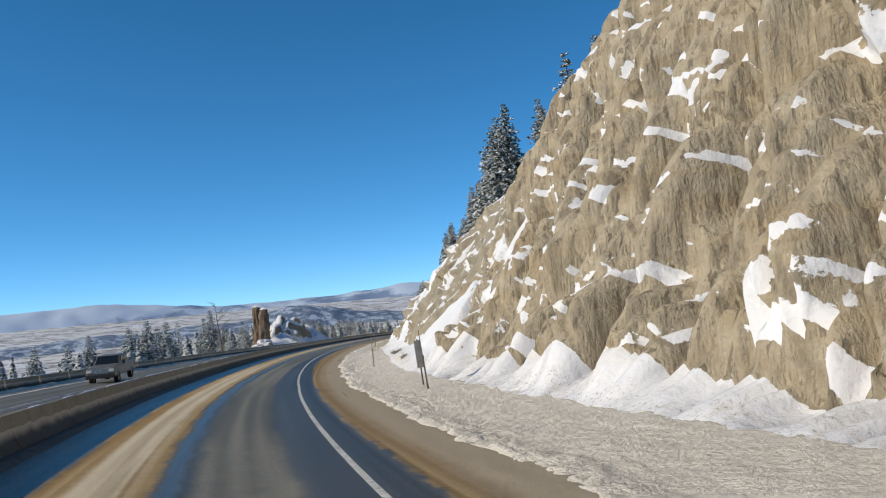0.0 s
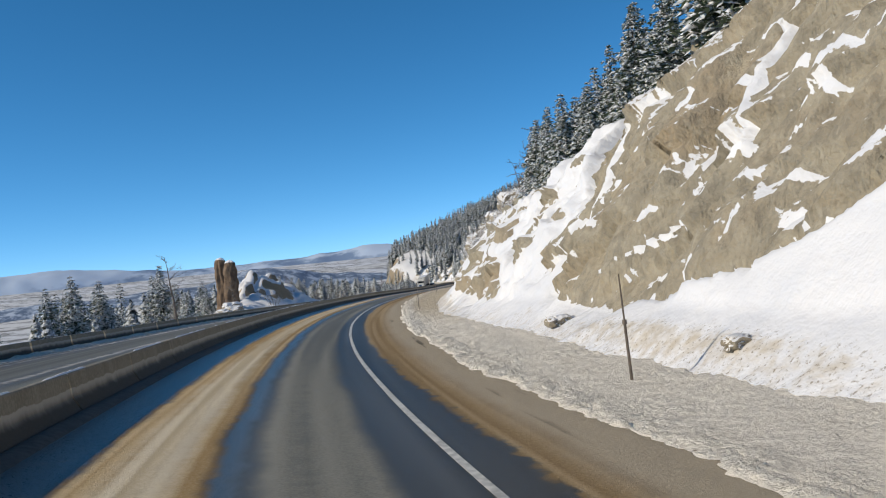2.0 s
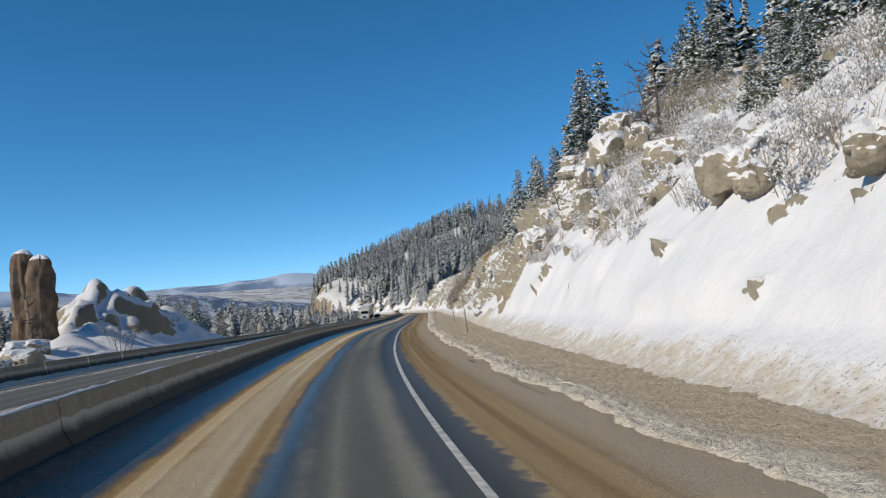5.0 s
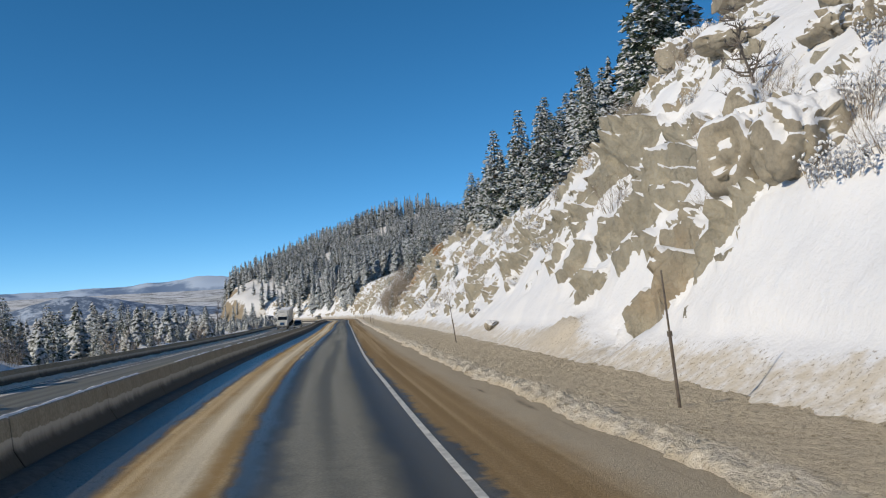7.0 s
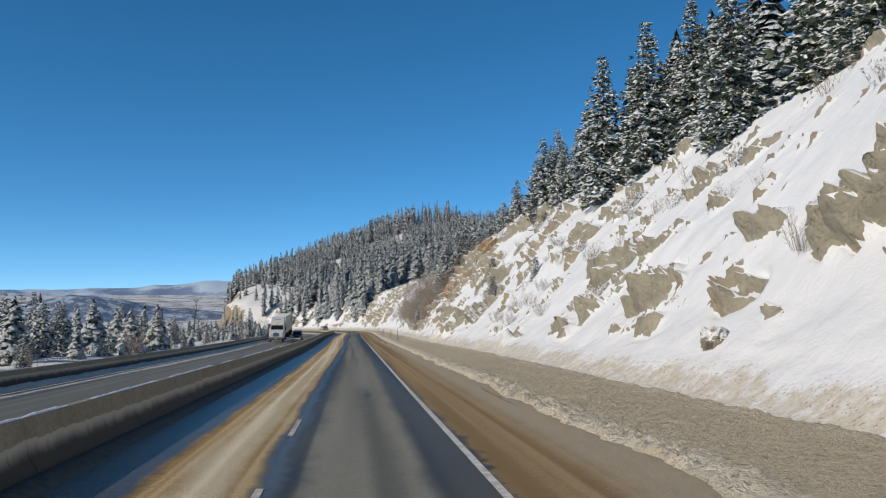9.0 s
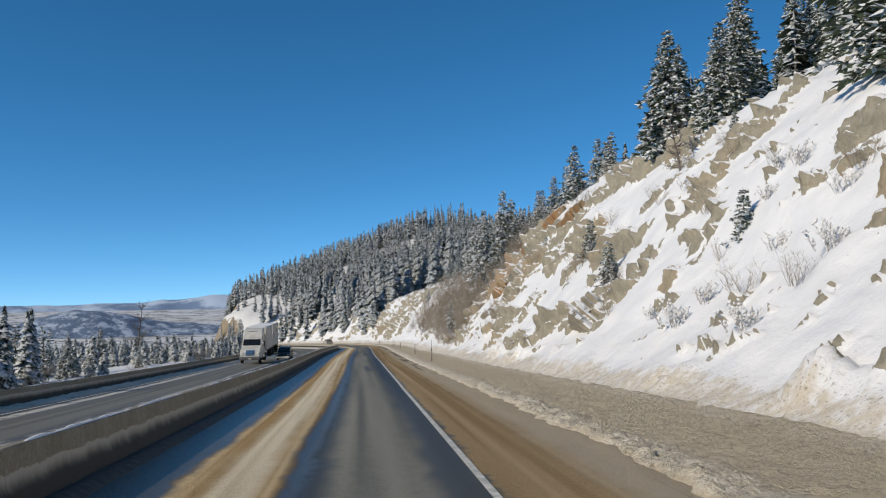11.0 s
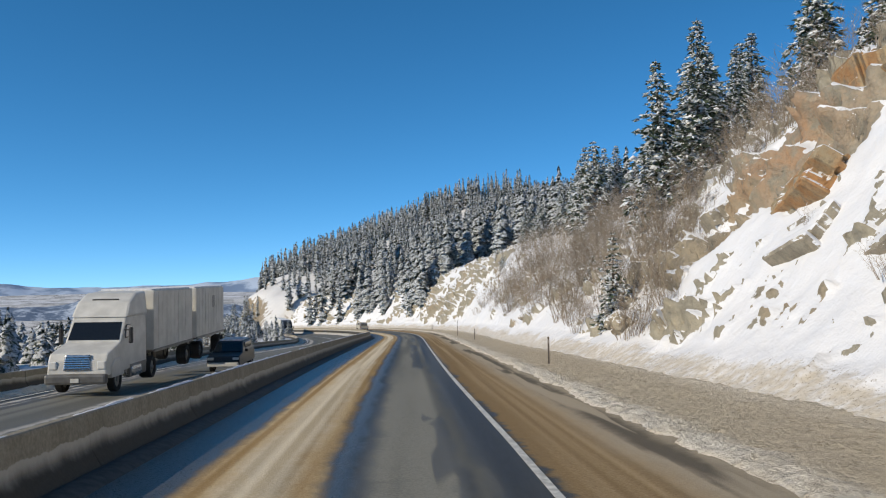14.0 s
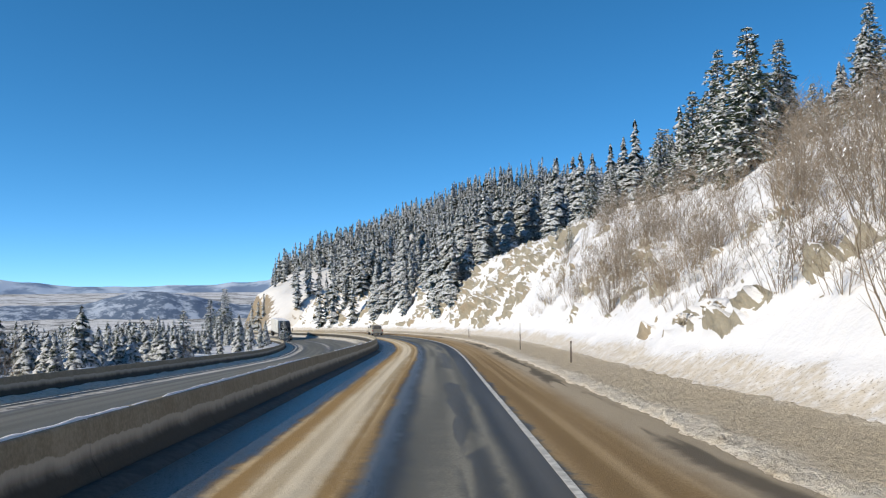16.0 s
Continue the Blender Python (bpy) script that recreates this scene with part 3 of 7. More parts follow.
# ---------------------------------------------------------------- right hillside
ST = [-60, 30, 55, 78, 104, 140, 175, 198, 218, 240, 268, 300, 328, 355, 385, 430, 465, 540, 640]
TOE = [11.5, 11.7, 11.0, 11.3, 9.8, 10.6, 11.0, 11.5, 12.0, 12.4, 12.6, 12.2, 12.2, 11.9, 11.4, 12.0, 13.0, 15.0, 16.0]
H2 = [4.6, 4.4, 2.7, 4.4, 3.8, 3.6, 4.4, 4.6, 2.6, 2.6, 2.2, 2.7, 2.7, 3.0, 3.0, 3.4, 4.5, 4.5, 4.0]
H5 = [14, 12.2, 6.4, 9.4, 7.2, 6.6, 7.6, 9.8, 6.9, 6.2, 5.4, 6.2, 7.2, 6.4, 5.8, 6.6, 9.0, 9.0, 8.0]
H9 = [22, 19.5, 12.8, 12.6, 8.7, 9.2, 11.2, 15.2, 12.4, 10.4, 10.4, 12.4, 13.8, 11.2, 8.6, 10.4, 14.0, 13.0, 11.0]
H14 = [26, 24, 18.0, 14.6, 10.4, 12.0, 14.6, 19.0, 17.6, 15.2, 15.4, 17.2, 18.4, 16.4, 12.4, 14.2, 16.4, 14.5, 13.0]
UP = [0.30, 0.30, 0.30, 0.30, 0.34, 0.40, 0.40, 0.42, 0.42, 0.42, 0.42, 0.44, 0.44, 0.46, 0.5, 0.42, 0.28, 0.27, 0.275]


def smooth_table(s, values):
    fine = np.arange(-80, 700, 2.0)
    v = np.interp(fine, ST, values)
    k = np.hanning(9) / np.hanning(9).sum()
    return np.interp(s, fine, np.convolve(np.pad(v, 4, mode="edge"), k, mode="valid"))


def slope_controls(s):
    """Offsets from the toe and heights of the hillside's profile."""
    s = np.asarray(s, float)
    u = np.array([-2.4, 0, 2, 5, 9, 14, 26, 50, 110])
    h14, up = smooth_table(s, H14), smooth_table(s, UP)
    hs = [0 * s - 0.12, 0 * s + 0.75, smooth_table(s, H2), smooth_table(s, H5), smooth_table(s, H9), h14,
          h14 + 12 * up, h14 + 34 * up, h14 + 82 * up]
    return u, np.stack(hs, -1)


def hill_height(s, d):
    """Height of the plain hillside above the road."""
    s, d = np.broadcast_arrays(np.asarray(s, float), np.asarray(d, float))
    u, hs = slope_controls(s)
    q = d - smooth_table(s, TOE)
    out = np.full(s.shape, 0.12)
    for k in range(len(u) - 1):
        f = np.clip((q - u[k]) / (u[k + 1] - u[k]), 0, 1)
        out = np.where(q > u[k], hs[..., k] * (1 - f) + hs[..., k + 1] * f, out)
    return out


# bare rock on the slope: chainage, height, half length, half height
TAN_ROCK = ((95.5, 1.0, 1.7, 1.3), (101, 1.2, 1.3, 1.1), (105.5, 1.2, 1.9, 1.0), (100.5, 2.7, 2.2, 0.5), (98, 1.0, 0.5, 0.4), (101.2, 5.6, 2.0, 1.2), (103.6, 5.3, 0.7, 0.5), (102.5, 7.8, 3.0, 0.8),
            (106.6, 4.0, 0.4, 0.8), (93, 6.2, 2.2, 0.9), (94.2, 3.4, 1.2, 1.0), (88.2, 5.2, 1.3, 0.6), (97.2, 2.4, 1.6, 0.7), (90.2, 3.6, 0.8, 0.3), (100, 9.2, 2.4, 0.7), (112, 2.4, 0.9, 0.7), (110, 7.4, 2.4, 0.9), (116.5, 2.4, 1.2, 0.7), (103, 9.8, 3.2, 1.3), (105.5, 12.0, 3.5, 1.0))
GREY_ROCK = ((181, 2.1, 2.0, 1.5), (186, 6.2, 2.4, 1.4), (194.7, 9.1, 2.2, 1.6), (190, 5.0, 1.1, 1.3), (199, 11.2, 3.0, 1.2), (220, 5.8, 3.6, 1.6), (212.5, 6.7, 2.0, 1.0), (193.2, 4.2, 0.9, 0.8), (198.5, 4.2, 0.4, 0.9),
             (189, 2.9, 1.0, 0.6), (213, 12.2, 2.6, 0.7), (188, 9.2, 1.5, 0.6), (226.6, 3.2, 1.4, 0.9))
FAR_ROCK = ((292, 5, 3.4, 1.8), (298, 8, 2.6, 1.1), (313, 15, 4, 1.2), (311, 10.5, 3.5, 1.2), (309, 1.5, 1.4, 1.2), (345, 9.2, 6.5, 2.4), (352, 5, 3.6, 1.6), (334, 13, 4, 1.5),
            (322, 3, 2, 1.4), (328, 6, 2.2, 1.4), (360, 7, 3, 1.5), (302, 3, 2, 1.2), (238, 3.5, 2.4, 1.2), (250, 6, 2.4, 1.4), (497, 3.6, 4.5, 3.4), (489, 7.0, 4, 2.6), (470, 11, 4, 1.6), (480, 2.4, 3, 1.4), (461, 13, 3, 1.5), (464, 6, 3.2, 1.4), (416, 6, 3, 1.2))


def patches(table, s2, h, wob, lean):
    """One inside the listed patches, falling to nothing round them."""
    out = np.zeros(h.shape)
    for cs, ch, rs_, rh in table:
        out = np.maximum(out, 1 - step(0.6, 1.25, np.hypot((s2 - cs - lean * (h - ch)) / rs_, (h - ch) / rh) + wob))
    return out


SURFACE = []


def build_hillside():
    rows = np.r_[np.arange(-60, 4, 1.5), np.arange(4, 112, 0.17), np.arange(112, 380, 0.26), np.arange(380, 520, 0.5), np.arange(520, 641, 1.6)]
    u, hs = slope_controls(rows)
    cuts = [6, 14, 34, 34, 30, 18, 12, 12]
    q = np.concatenate([np.linspace(k, k + 1, n, endpoint=False) for k, n in enumerate(cuts)] + [[len(cuts)]])
    off = np.interp(q, np.arange(len(u)), u)
    h = np.stack([np.interp(q, np.arange(len(u)), row) for row in hs])
    toe = smooth_table(rows, TOE)
    s2, d2 = np.broadcast_to(rows[:, None], h.shape), toe[:, None] + off[None]
    # outward direction in the cross-section
    du, dh = np.gradient(d2, axis=1), np.gradient(h, axis=1)
    k = np.hanning(23) / np.hanning(23).sum()
    pad = lambda a: np.apply_along_axis(lambda r: np.convolve(np.pad(r, 11, mode="edge"), k, mode="valid"), 1, a)
    du, dh = pad(du), pad(dh)
    ln = np.hypot(du, dh)
    nd, nh = -dh / ln, du / ln
    sand = 1 - step(104, 128, s2 + 6 * vnoise(s2 / 11, h / 9, seed=5))
    wide = fbm(s2 / 6.5, h / 5.0, d2 / 8, 3, 103)
    # sandstone: fluted columns with narrow clefts near the start, then a big slab with sloping strata
    gx = s2 - 0.12 * h + 0.8 * vnoise(s2 / 5, h / 6, seed=7)
    flute = 1 - 0.72 * step(54, 60, s2)
    bulge = 1.5 * fbm(gx / 8.5, h / 11, d2 / 11, 3, 11)
    col1 = np.minimum(np.abs(vnoise(gx / 2.2, h / 15, 0, 21)), 0.5)
    col2 = np.minimum(np.abs(vnoise(gx / 0.85, h / 6.5, 0, 23)), 0.5)
    col3 = np.minimum(np.abs(vnoise(gx / 0.4, h / 2.4, 0, 25)), 0.5)
    cleft = np.exp(-(vnoise(gx / 2.9, h / 14, 0, 35) / 0.18) ** 2) * 1.7 + np.exp(-(vnoise((gx + 0.25 * h) / 1.0, h / 5, 0, 36) / 0.20) ** 2) * 0.9
    band = (h + 0.40 * s2 + 1.4 * fbm(s2 / 7, h / 7, 0, 3, 27)) / 2.6
    shelf = (1 - (band - np.floor(band))) * (0.25 + 0.75 * step(-0.1, 0.3, vnoise(s2 / 3.5, np.floor(band) * 7.7, 0, 29)))
    rough_a = bulge - flute * cleft + flute * (1.7 * col1 + 1.9 * col2 + 1.0 * col3) + (0.14 + 0.96 * (1 - flute)) * shelf + 0.16 * fbm(s2 / 0.6, h / 0.8, d2, 3, 33) + (1 - flute) * 0.9 * fbm(gx / 2.2, h / 3.4, d2 / 4, 4, 34) - 1.2 * flute - 0.1
    # granite: blocky flats, sheared along one dip
    rough_b = np.zeros(h.shape)
    g = rows > 84
    sg, hg, dg = s2[g], h[g], d2[g]
    fx, fz = sg - 0.3 * hg + 0.9 * fbm(sg / 3, hg / 3, 0, 3, 43), hg + 0.30 * sg + 0.8 * fbm(sg / 3, hg / 3, 0, 3, 44)
    f1, e1 = facets(fx / 4.6, fz / 3.8, dg / 5.0, 41)
    f2, e2 = facets(fx / 2.3, fz / 1.15, dg / 2.2, 61)
    f3, e3 = facets(fx / 1.3, fz / 1.0, dg / 1.3, 75)
    knobs = np.maximum(f3 - 0.15, 0) * step(-0.35, 0.05, fbm(sg / 9, hg / 6, 0, 3, 77))
    tier = (hg + 0.30 * sg + 1.3 * fbm(sg / 6, hg / 6, 0, 3, 45)) / 2.4
    ledge_b = (tier - np.floor(tier)) ** 1.6 * (1 - step(0.86, 1.0, tier - np.floor(tier))) * step(-0.15, 0.35, fbm(sg / 4.5, np.floor(tier) * 5.3, 0, 2, 46) + 0.25 * fbm(sg / 1.2, hg / 1.2, 0, 2, 47))
    small = step(0.10, 0.34, fbm(fx / 1.5, fz / 0.8, dg / 1.4, 4, 79)) * step(-0.3, 0.2, fbm(sg / 8, hg / 5, 0, 3, 80))
    rough_b[g] = 0.85 * small + 0.45 * knobs + 0.22 * f1 + 0.07 * f2 + 0.9 * ledge_b - 0.25 - 0.10 * (1 - step(0, 0.25, e1)) + 1.5 * fbm(fx / 3.6, fz / 2.1, dg / 3.0, 2, 71) + 0.75 * fbm(fx / 1.3, fz / 0.9, dg / 1.2, 3, 73)
    wob = 0.7 * fbm(s2 / 1.7, h / 1.5, 0, 4, 83)
    grey = np.maximum(patches(GREY_ROCK, s2, h, wob, -0.3), patches(FAR_ROCK, s2, h, wob, -0.4))
    tans = patches(TAN_ROCK, s2, h, wob, 0.5)
    rust = 0.75 * np.exp(-(((s2 - 346) / 6) ** 2 + ((h - 9.5) / 2.4) ** 2))
    rough = sand * rough_a + (1 - sand) * rough_b
    rough = rough + 0.35 * tans + 0.85 * grey
    # level of the snow that fills the hollows
    line = np.interp(rows, [40, 52, 56, 58, 62, 72, 75, 80.5, 82], [0.2, 1.2, 5.4, 4.9, 2.8, 0.7, 0.35, 1.0, 1.2])[:, None]
    slab = step(-0.2, 0.3, h - line + 0.5 * wob) * (1 - step(-0.5, 0.7, s2 - 80.6 - 1.0 * (h - 1.2) + 1.2 * wob)) 
    cliff = (1 - step(50, 54, s2)) * (1 - 0.85 * step(38, 50, s2 + 4 * fbm(s2 / 2, (h - 0.5 * s2) / 5, 0, 3, 38)) * step(6, 13, h))
    bare = np.maximum(slab, cliff)
    level = 0.22 - 2.9 * bare - 2.2 * cliff - 1.5 * tans * sand + (0.6 * wide + 0.9 * fbm(s2 / 1.9, h / 1.3, 0, 4, 104)) * sand
    chute = np.abs(s2 - 49.0 - 0.35 * (h - 6) - 0.9 * vnoise(h / 1.7, 0 * h, 0, 37)) / np.interp(h, [2.6, 3.6, 5.0, 7.0, 8.8, 9.6], [0.6, 3.4, 2.0, 1.1, 0.5, 0.1])
    chute = (1 - step(0.7, 1.2, chute + 1.2 * wob)) * step(2.7, 3.4, h + wob) * (1 - step(8.8, 9.6, h))
    chute = np.maximum(chute, patches(((56.5, 7.4, 1.7, 1.3), (36, 9.0, 0.9, 0.4), (33, 6.2, 0.7, 0.3), (35.5, 3.6, 1.0, 0.25)), s2, h, wob, 0.4))
    cut1 = np.exp(-((s2 - 80.0 - 0.50 * (h - 2.7) + 0.8 * wob) / (0.28 + 0.05 * h)) ** 2) * step(2.4, 3.4, h)
    cut2 = np.exp(-((h - 2.5 - 0.35 * (s2 - 74.5) * -1 + 0.4 * wob) / 0.22) ** 2) * step(69, 71, s2) * (1 - step(76, 77.5, s2))
    cut3 = np.exp(-((s2 - 69.0 - 0.62 * (h - 6.0) + 1.1 * wob) / (0.22 + 0.05 * h)) ** 2) * step(4.2, 5.4, h)
    cut4 = np.exp(-((s2 - 60.5 - 0.55 * (h - 7.0) + 1.3 * wob) / (0.25 + 0.06 * h)) ** 2) * step(5.6, 6.8, h)
    lying = np.clip(np.maximum(np.maximum(chute, np.maximum(cut3, cut4)), np.maximum(cut1, cut2)), 0, 1)
    level = level * (1 - lying) + lying * (bulge - 0.5 * flute + 0.3 * shelf + 0.35)
    flames = step(40, 42, s2) * (1 - step(50, 52, s2)) * step(1.0, 1.6, h) * (1 - step(3.2, 4.0, h))
    level = level - 0.9 * flames
    quiet = step(116, 124, s2) * (1 - step(172, 180, s2))
    level = level + (1 - sand) * (0.16 + 0.6 * wide - 1.35 * grey + 0.3 * quiet + 0.30 * step(358, 372, s2) * (1 - step(440, 455, s2)) - 0.3 * step(452, 460, s2) - 0.04 * step(276, 292, s2) * (1 - step(346, 356, s2)))
    # drifts lie smooth along the foot
    apron = 1.0 + 1.3 * fbm(rows / 6.5, 0 * rows, 0, 3, 91) - 0.9 * step(92, 95, rows) * (1 - step(107, 110, rows)) - 2.0 * (1 - step(42, 47, rows)) + 0.9 * step(184, 196, rows) * (1 - step(225, 250, rows)) - 1.7 * step(278, 287, rows) * (1 - step(342, 350, rows)) - 0.9 * step(252, 266, rows) * (1 - step(278, 287, rows))
    apron = np.where((rows > 52) & (rows < 82), line[:, 0] - 0.2, apron)
    drift = 1 - step(-0.4, 0.5, (h - apron[:, None]) / 1.5 + 0.8 * fbm(s2 / 3.2, h / 3.2, 0, 3, 95))
    drift = drift * (1 - 0.9 * np.maximum(tans, (h < 3) * grey))
    fade = step(-2.2, 0.2, off)[None] * (1 - 0.85 * step(20, 60, off))[None]
    rough = rough * (1 - 0.8 * drift)
    level = np.where(drift > 0, level * (1 - drift) + drift * 0.55, level)
    level = level + 0.10 * fbm(s2 / 1.6, h / 1.6, d2 / 1.6, 3, 97)
    gap = level - rough
    surf = rough + 0.5 * (gap + np.sqrt(gap * gap + 0.012))
    d3 = d2 + nd * surf * fade
    h3 = h + nh * surf * fade + 0.16 * fbm(s2 / 1.3, d2 / 1.3, 0, 4, 98) * (1 - fade * 0.7)
    h3 = h3 + step(20, 60, off)[None] * 2.2 * fbm(s2 / 22, d2 / 22, 0, 3, 99)
    heap = np.exp(-(((s2 - 188.5) / 2.6) ** 2 + ((d2 - 10.6) / 0.9) ** 2)) + 0.4 * np.exp(-(((s2 - 66) / 9) ** 2 + ((off[None] + 1.4) / 0.6) ** 2))
    h3 = h3 + 0.55 * heap * (1 + 0.6 * fbm(s2 / 0.6, d2 / 0.5, 0, 3, 96))
    pts = place(s2, d3, h3, 0.0)
    x, y, z, a, b = axis(rows)
    pts[..., 2] -= (b * 6)[:, None] * (1 - step(0, 30, off))[None]
    # how far the surface faces up
    ta, tb = np.gradient(pts, axis=0), np.gradient(pts, axis=1)
    nrm = np.cross(ta, tb)
    nrm /= np.linalg.norm(nrm, axis=-1, keepdims=True) + 1e-9
    nz = np.abs(nrm[..., 2])
    cover = np.clip(gap / 0.30, -1.6, 2)
    cover = np.maximum(cover, (nz - 0.77 + 0.09 * sand - 0.14 * bare * sand - 0.30 * cliff) * (5 - 2.2 * bare * sand))
    ledge = fbm((gx - 0.5 * h) / 1.15 + 1.1 * fbm(s2 / 0.9, h / 0.9, 0, 3, 110), (h + 0.45 * s2) / 0.5 + 1.1 * fbm(s2 / 0.9, h / 0.9, 0, 3, 111), 0, 3, 109)
    cover = np.maximum(cover, (ledge - 0.27 - 0.08 * step(52, 58, s2)) * 3.2 * bare * sand + 3 * (bare * sand - 1))
    cover = np.where(off[None] < -0.2, 1.4, cover)
    cover = cover + 1.2 * step(17, 22, off)[None]
    dirty = (1 - step(-1.5, -0.3, off + 0.8 * fbm(s2 / 2.5, h, 0, 3, 107) - 0.3 * step(110, 170, s2))) * (0.3 + 0.3 * step(80, 120, s2)) + 0.75 * np.clip(heap, 0, 1)
    SURFACE.append(pts[(rows > 55) & (rows < 470)][::2].reshape(-1, 3))
    me = grid_mesh("hillside", pts, True, extra={"snow": cover, "sandstone": sand * (1 - 0.65 * step(55, 63, s2)), "dirty": dirty, "rust": rust})
    return tagged(link_mesh("hillside", me, M_ROCK), "steep rock cut beside the road, half under snow", "hillside", kind="structure")


hillside = build_hillside()


# ---------------------------------------------------------------- road and shoulder
def edge_offset(s):
    """How far right of the axis the painted edge line runs."""
    return np.interp(s, [-60, 12, 30, 43, 54, 65, 75, 87, 98, 125, 152, 164, 180, 208, 264, 278, 300, 322, 340, 362, 400, 640],
                     [2.2, 2.25, 2.36, 2.38, 2.24, 2.08, 1.9, 1.75, 1.66, 1.72, 1.86, 1.99, 2.06, 2.04, 1.87, 1.85, 1.94, 2.0, 1.91, 1.86, 1.9, 1.9])


def build_road():
    rows = np.r_[np.arange(-60, 480, 1.0), np.arange(480, 641, 2.0)]
    across = np.unique(np.r_[np.linspace(-16.4, -5, 40), np.linspace(-5, -3, 9), np.linspace(-3, -0.6, 30), np.linspace(-0.6, 2.4, 12), np.linspace(2.4, 5.3, 26)])
    s2, d2 = np.meshgrid(rows, across, indexing="ij")
    ridge = 0.035 * np.exp(-((d2 + 1.75) / 0.45) ** 2) * (1 + 0.8 * fbm(s2 / 1.5, d2 / 0.3, 0, 3, 111)) + 0.03 * step(2.9, 4.6, d2) * (1 + fbm(s2 / 2, d2 / 0.4, 0, 3, 113))
    lift = 0.07 * (1 - step(-16.4, -15.6, d2))
    pts = place(s2, d2, ridge + lift)
    streak = fbm(s2 / 30, d2 / 0.16, 0, 3, 115)
    damp = fbm(s2 / 7, d2 / 0.35, 0, 4, 117) + 0.55 * step(250, 330, s2) - 0.35
    narrow = np.interp(rows, [150, 190, 240, 290], [0, 0.32, 0.32, 0])[:, None] * np.exp(-((d2 + 1.0) / 0.7) ** 2)
    me = grid_mesh("road", pts, True, extra={"across": d2 + narrow, "line": np.broadcast_to((edge_offset(rows) + np.interp(rows, [60, 110, 160, 200], [0.6, 0.5, 0.1, -0.08]))[:, None], d2.shape), "streak": streak, "damp": damp, "puddle": fbm(s2 / 9, d2 / 0.8, 0, 4, 119) + 0.45 * step(260, 310, s2) - 0.50})
    return tagged(link_mesh("road", me, M_ROAD), "wet grey asphalt road with tan bands of sand", "road", kind="structure")


def build_shoulder():
    rows = np.r_[np.arange(-60, 4, 1.0), np.arange(4, 380, 0.14), np.arange(380, 440, 0.4), np.arange(440, 640, 1.5)]
    toe = smooth_table(rows, TOE) - 1.2
    t = np.r_[np.linspace(0, 0.3, 20, endpoint=False), np.linspace(0.3, 1, 24)]
    d2 = 4.3 + (toe - 4.3)[:, None] * t[None]
    s2 = np.broadcast_to(rows[:, None], d2.shape)
    edge = d2 - 4.72 + 0.16 * vnoise(s2 / 3.5, 0 * s2, 0, 121) + 0.10 * vnoise(s2 / 0.7, 0 * s2, 0, 122)
    tall = 0.05 + 0.05 * step(110, 170, s2) - 0.04 * step(250, 320, s2)
    h = -0.14 + (0.14 + tall) * step(-0.10, 0.28, edge) - 0.06 * step(0.5, 1.5, edge)
    lumps = step(0.0, 0.2, edge) * (1 - 0.75 * step(0.5, 1.3, edge)) * (1 - 0.4 * step(250, 320, s2))
    h = h + lumps * (0.65 + 0.35 * step(110, 160, s2)) * (0.17 * np.abs(vnoise(s2 / 0.34, d2 / 0.3, 0, 123)) + 0.10 * np.abs(vnoise(s2 / 0.17, d2 / 0.16, 0, 124)) - 0.06)
    h = h + step(0.3, 0.9, edge) * (0.07 * fbm(s2 / 0.9, d2 / 0.9, 0, 4, 125) + 0.045 * np.abs(vnoise(s2 / 0.22, d2 / 0.22, 0, 126)))
    h = h - 0.5 * step(0.88, 1.0, t)[None]
    pts = place(s2, d2, h)
    dirty = -0.36 + 0.30 * step(80, 130, s2) + (0.10 + 0.26 * step(70, 120, s2)) * step(0.7, 1.8, edge) - 0.26 * step(3.4, 5.2, edge) + 0.16 * step(90, 180, s2) - 0.10 * step(250, 330, s2) + 0.35 * (1 - step(0, 0.22, edge))
    me = grid_mesh("shoulder", pts, True, extra={"dirty": dirty})
    return tagged(link_mesh("shoulder", me, M_SHOULDER), "sanded, ploughed snow along the road's edge", "snow", kind="structure")


road = build_road()
shoulder = build_shoulder()


def ribbon(name, s0, s1, d, width, h, material, parent, step_m=1.0):
    rows = np.linspace(s0, s1, max(2, int((s1 - s0) / step_m) + 1))
    d = edge_offset(rows) if d is True else d + 0 * rows
    pts = np.stack([place(rows, d + k * width / 2, h + z) for k, z in ((-1, 0), (-1, 0.006), (1, 0.006), (1, 0))], 1)
    me = grid_mesh(name, pts, False)
    return link_mesh(name, me, material, parent)


edge_line = ribbon("edge_line", -60, 640, True, 0.125, 0.004, M_PAINT, None)
tagged(edge_line, "solid white edge line, dusted with grit", "road marking", kind="structure")
for k in range(3):
    s0 = 206.0 + 8.6 * k - 8.6
    dash = ribbon("lane_dash", s0, s0 + 3.0, -1.22, 0.11, 0.012, M_WORN, None)
    tagged(dash, "worn white lane dash, mostly under sand", "road marking", "lane dashes", "structure")
far_line = ribbon("edge_line", -60, 640, -14.9, 0.14, 0.01, M_PAINT, None)
tagged(far_line, "white edge line of the far lanes", "road marking", kind="structure")


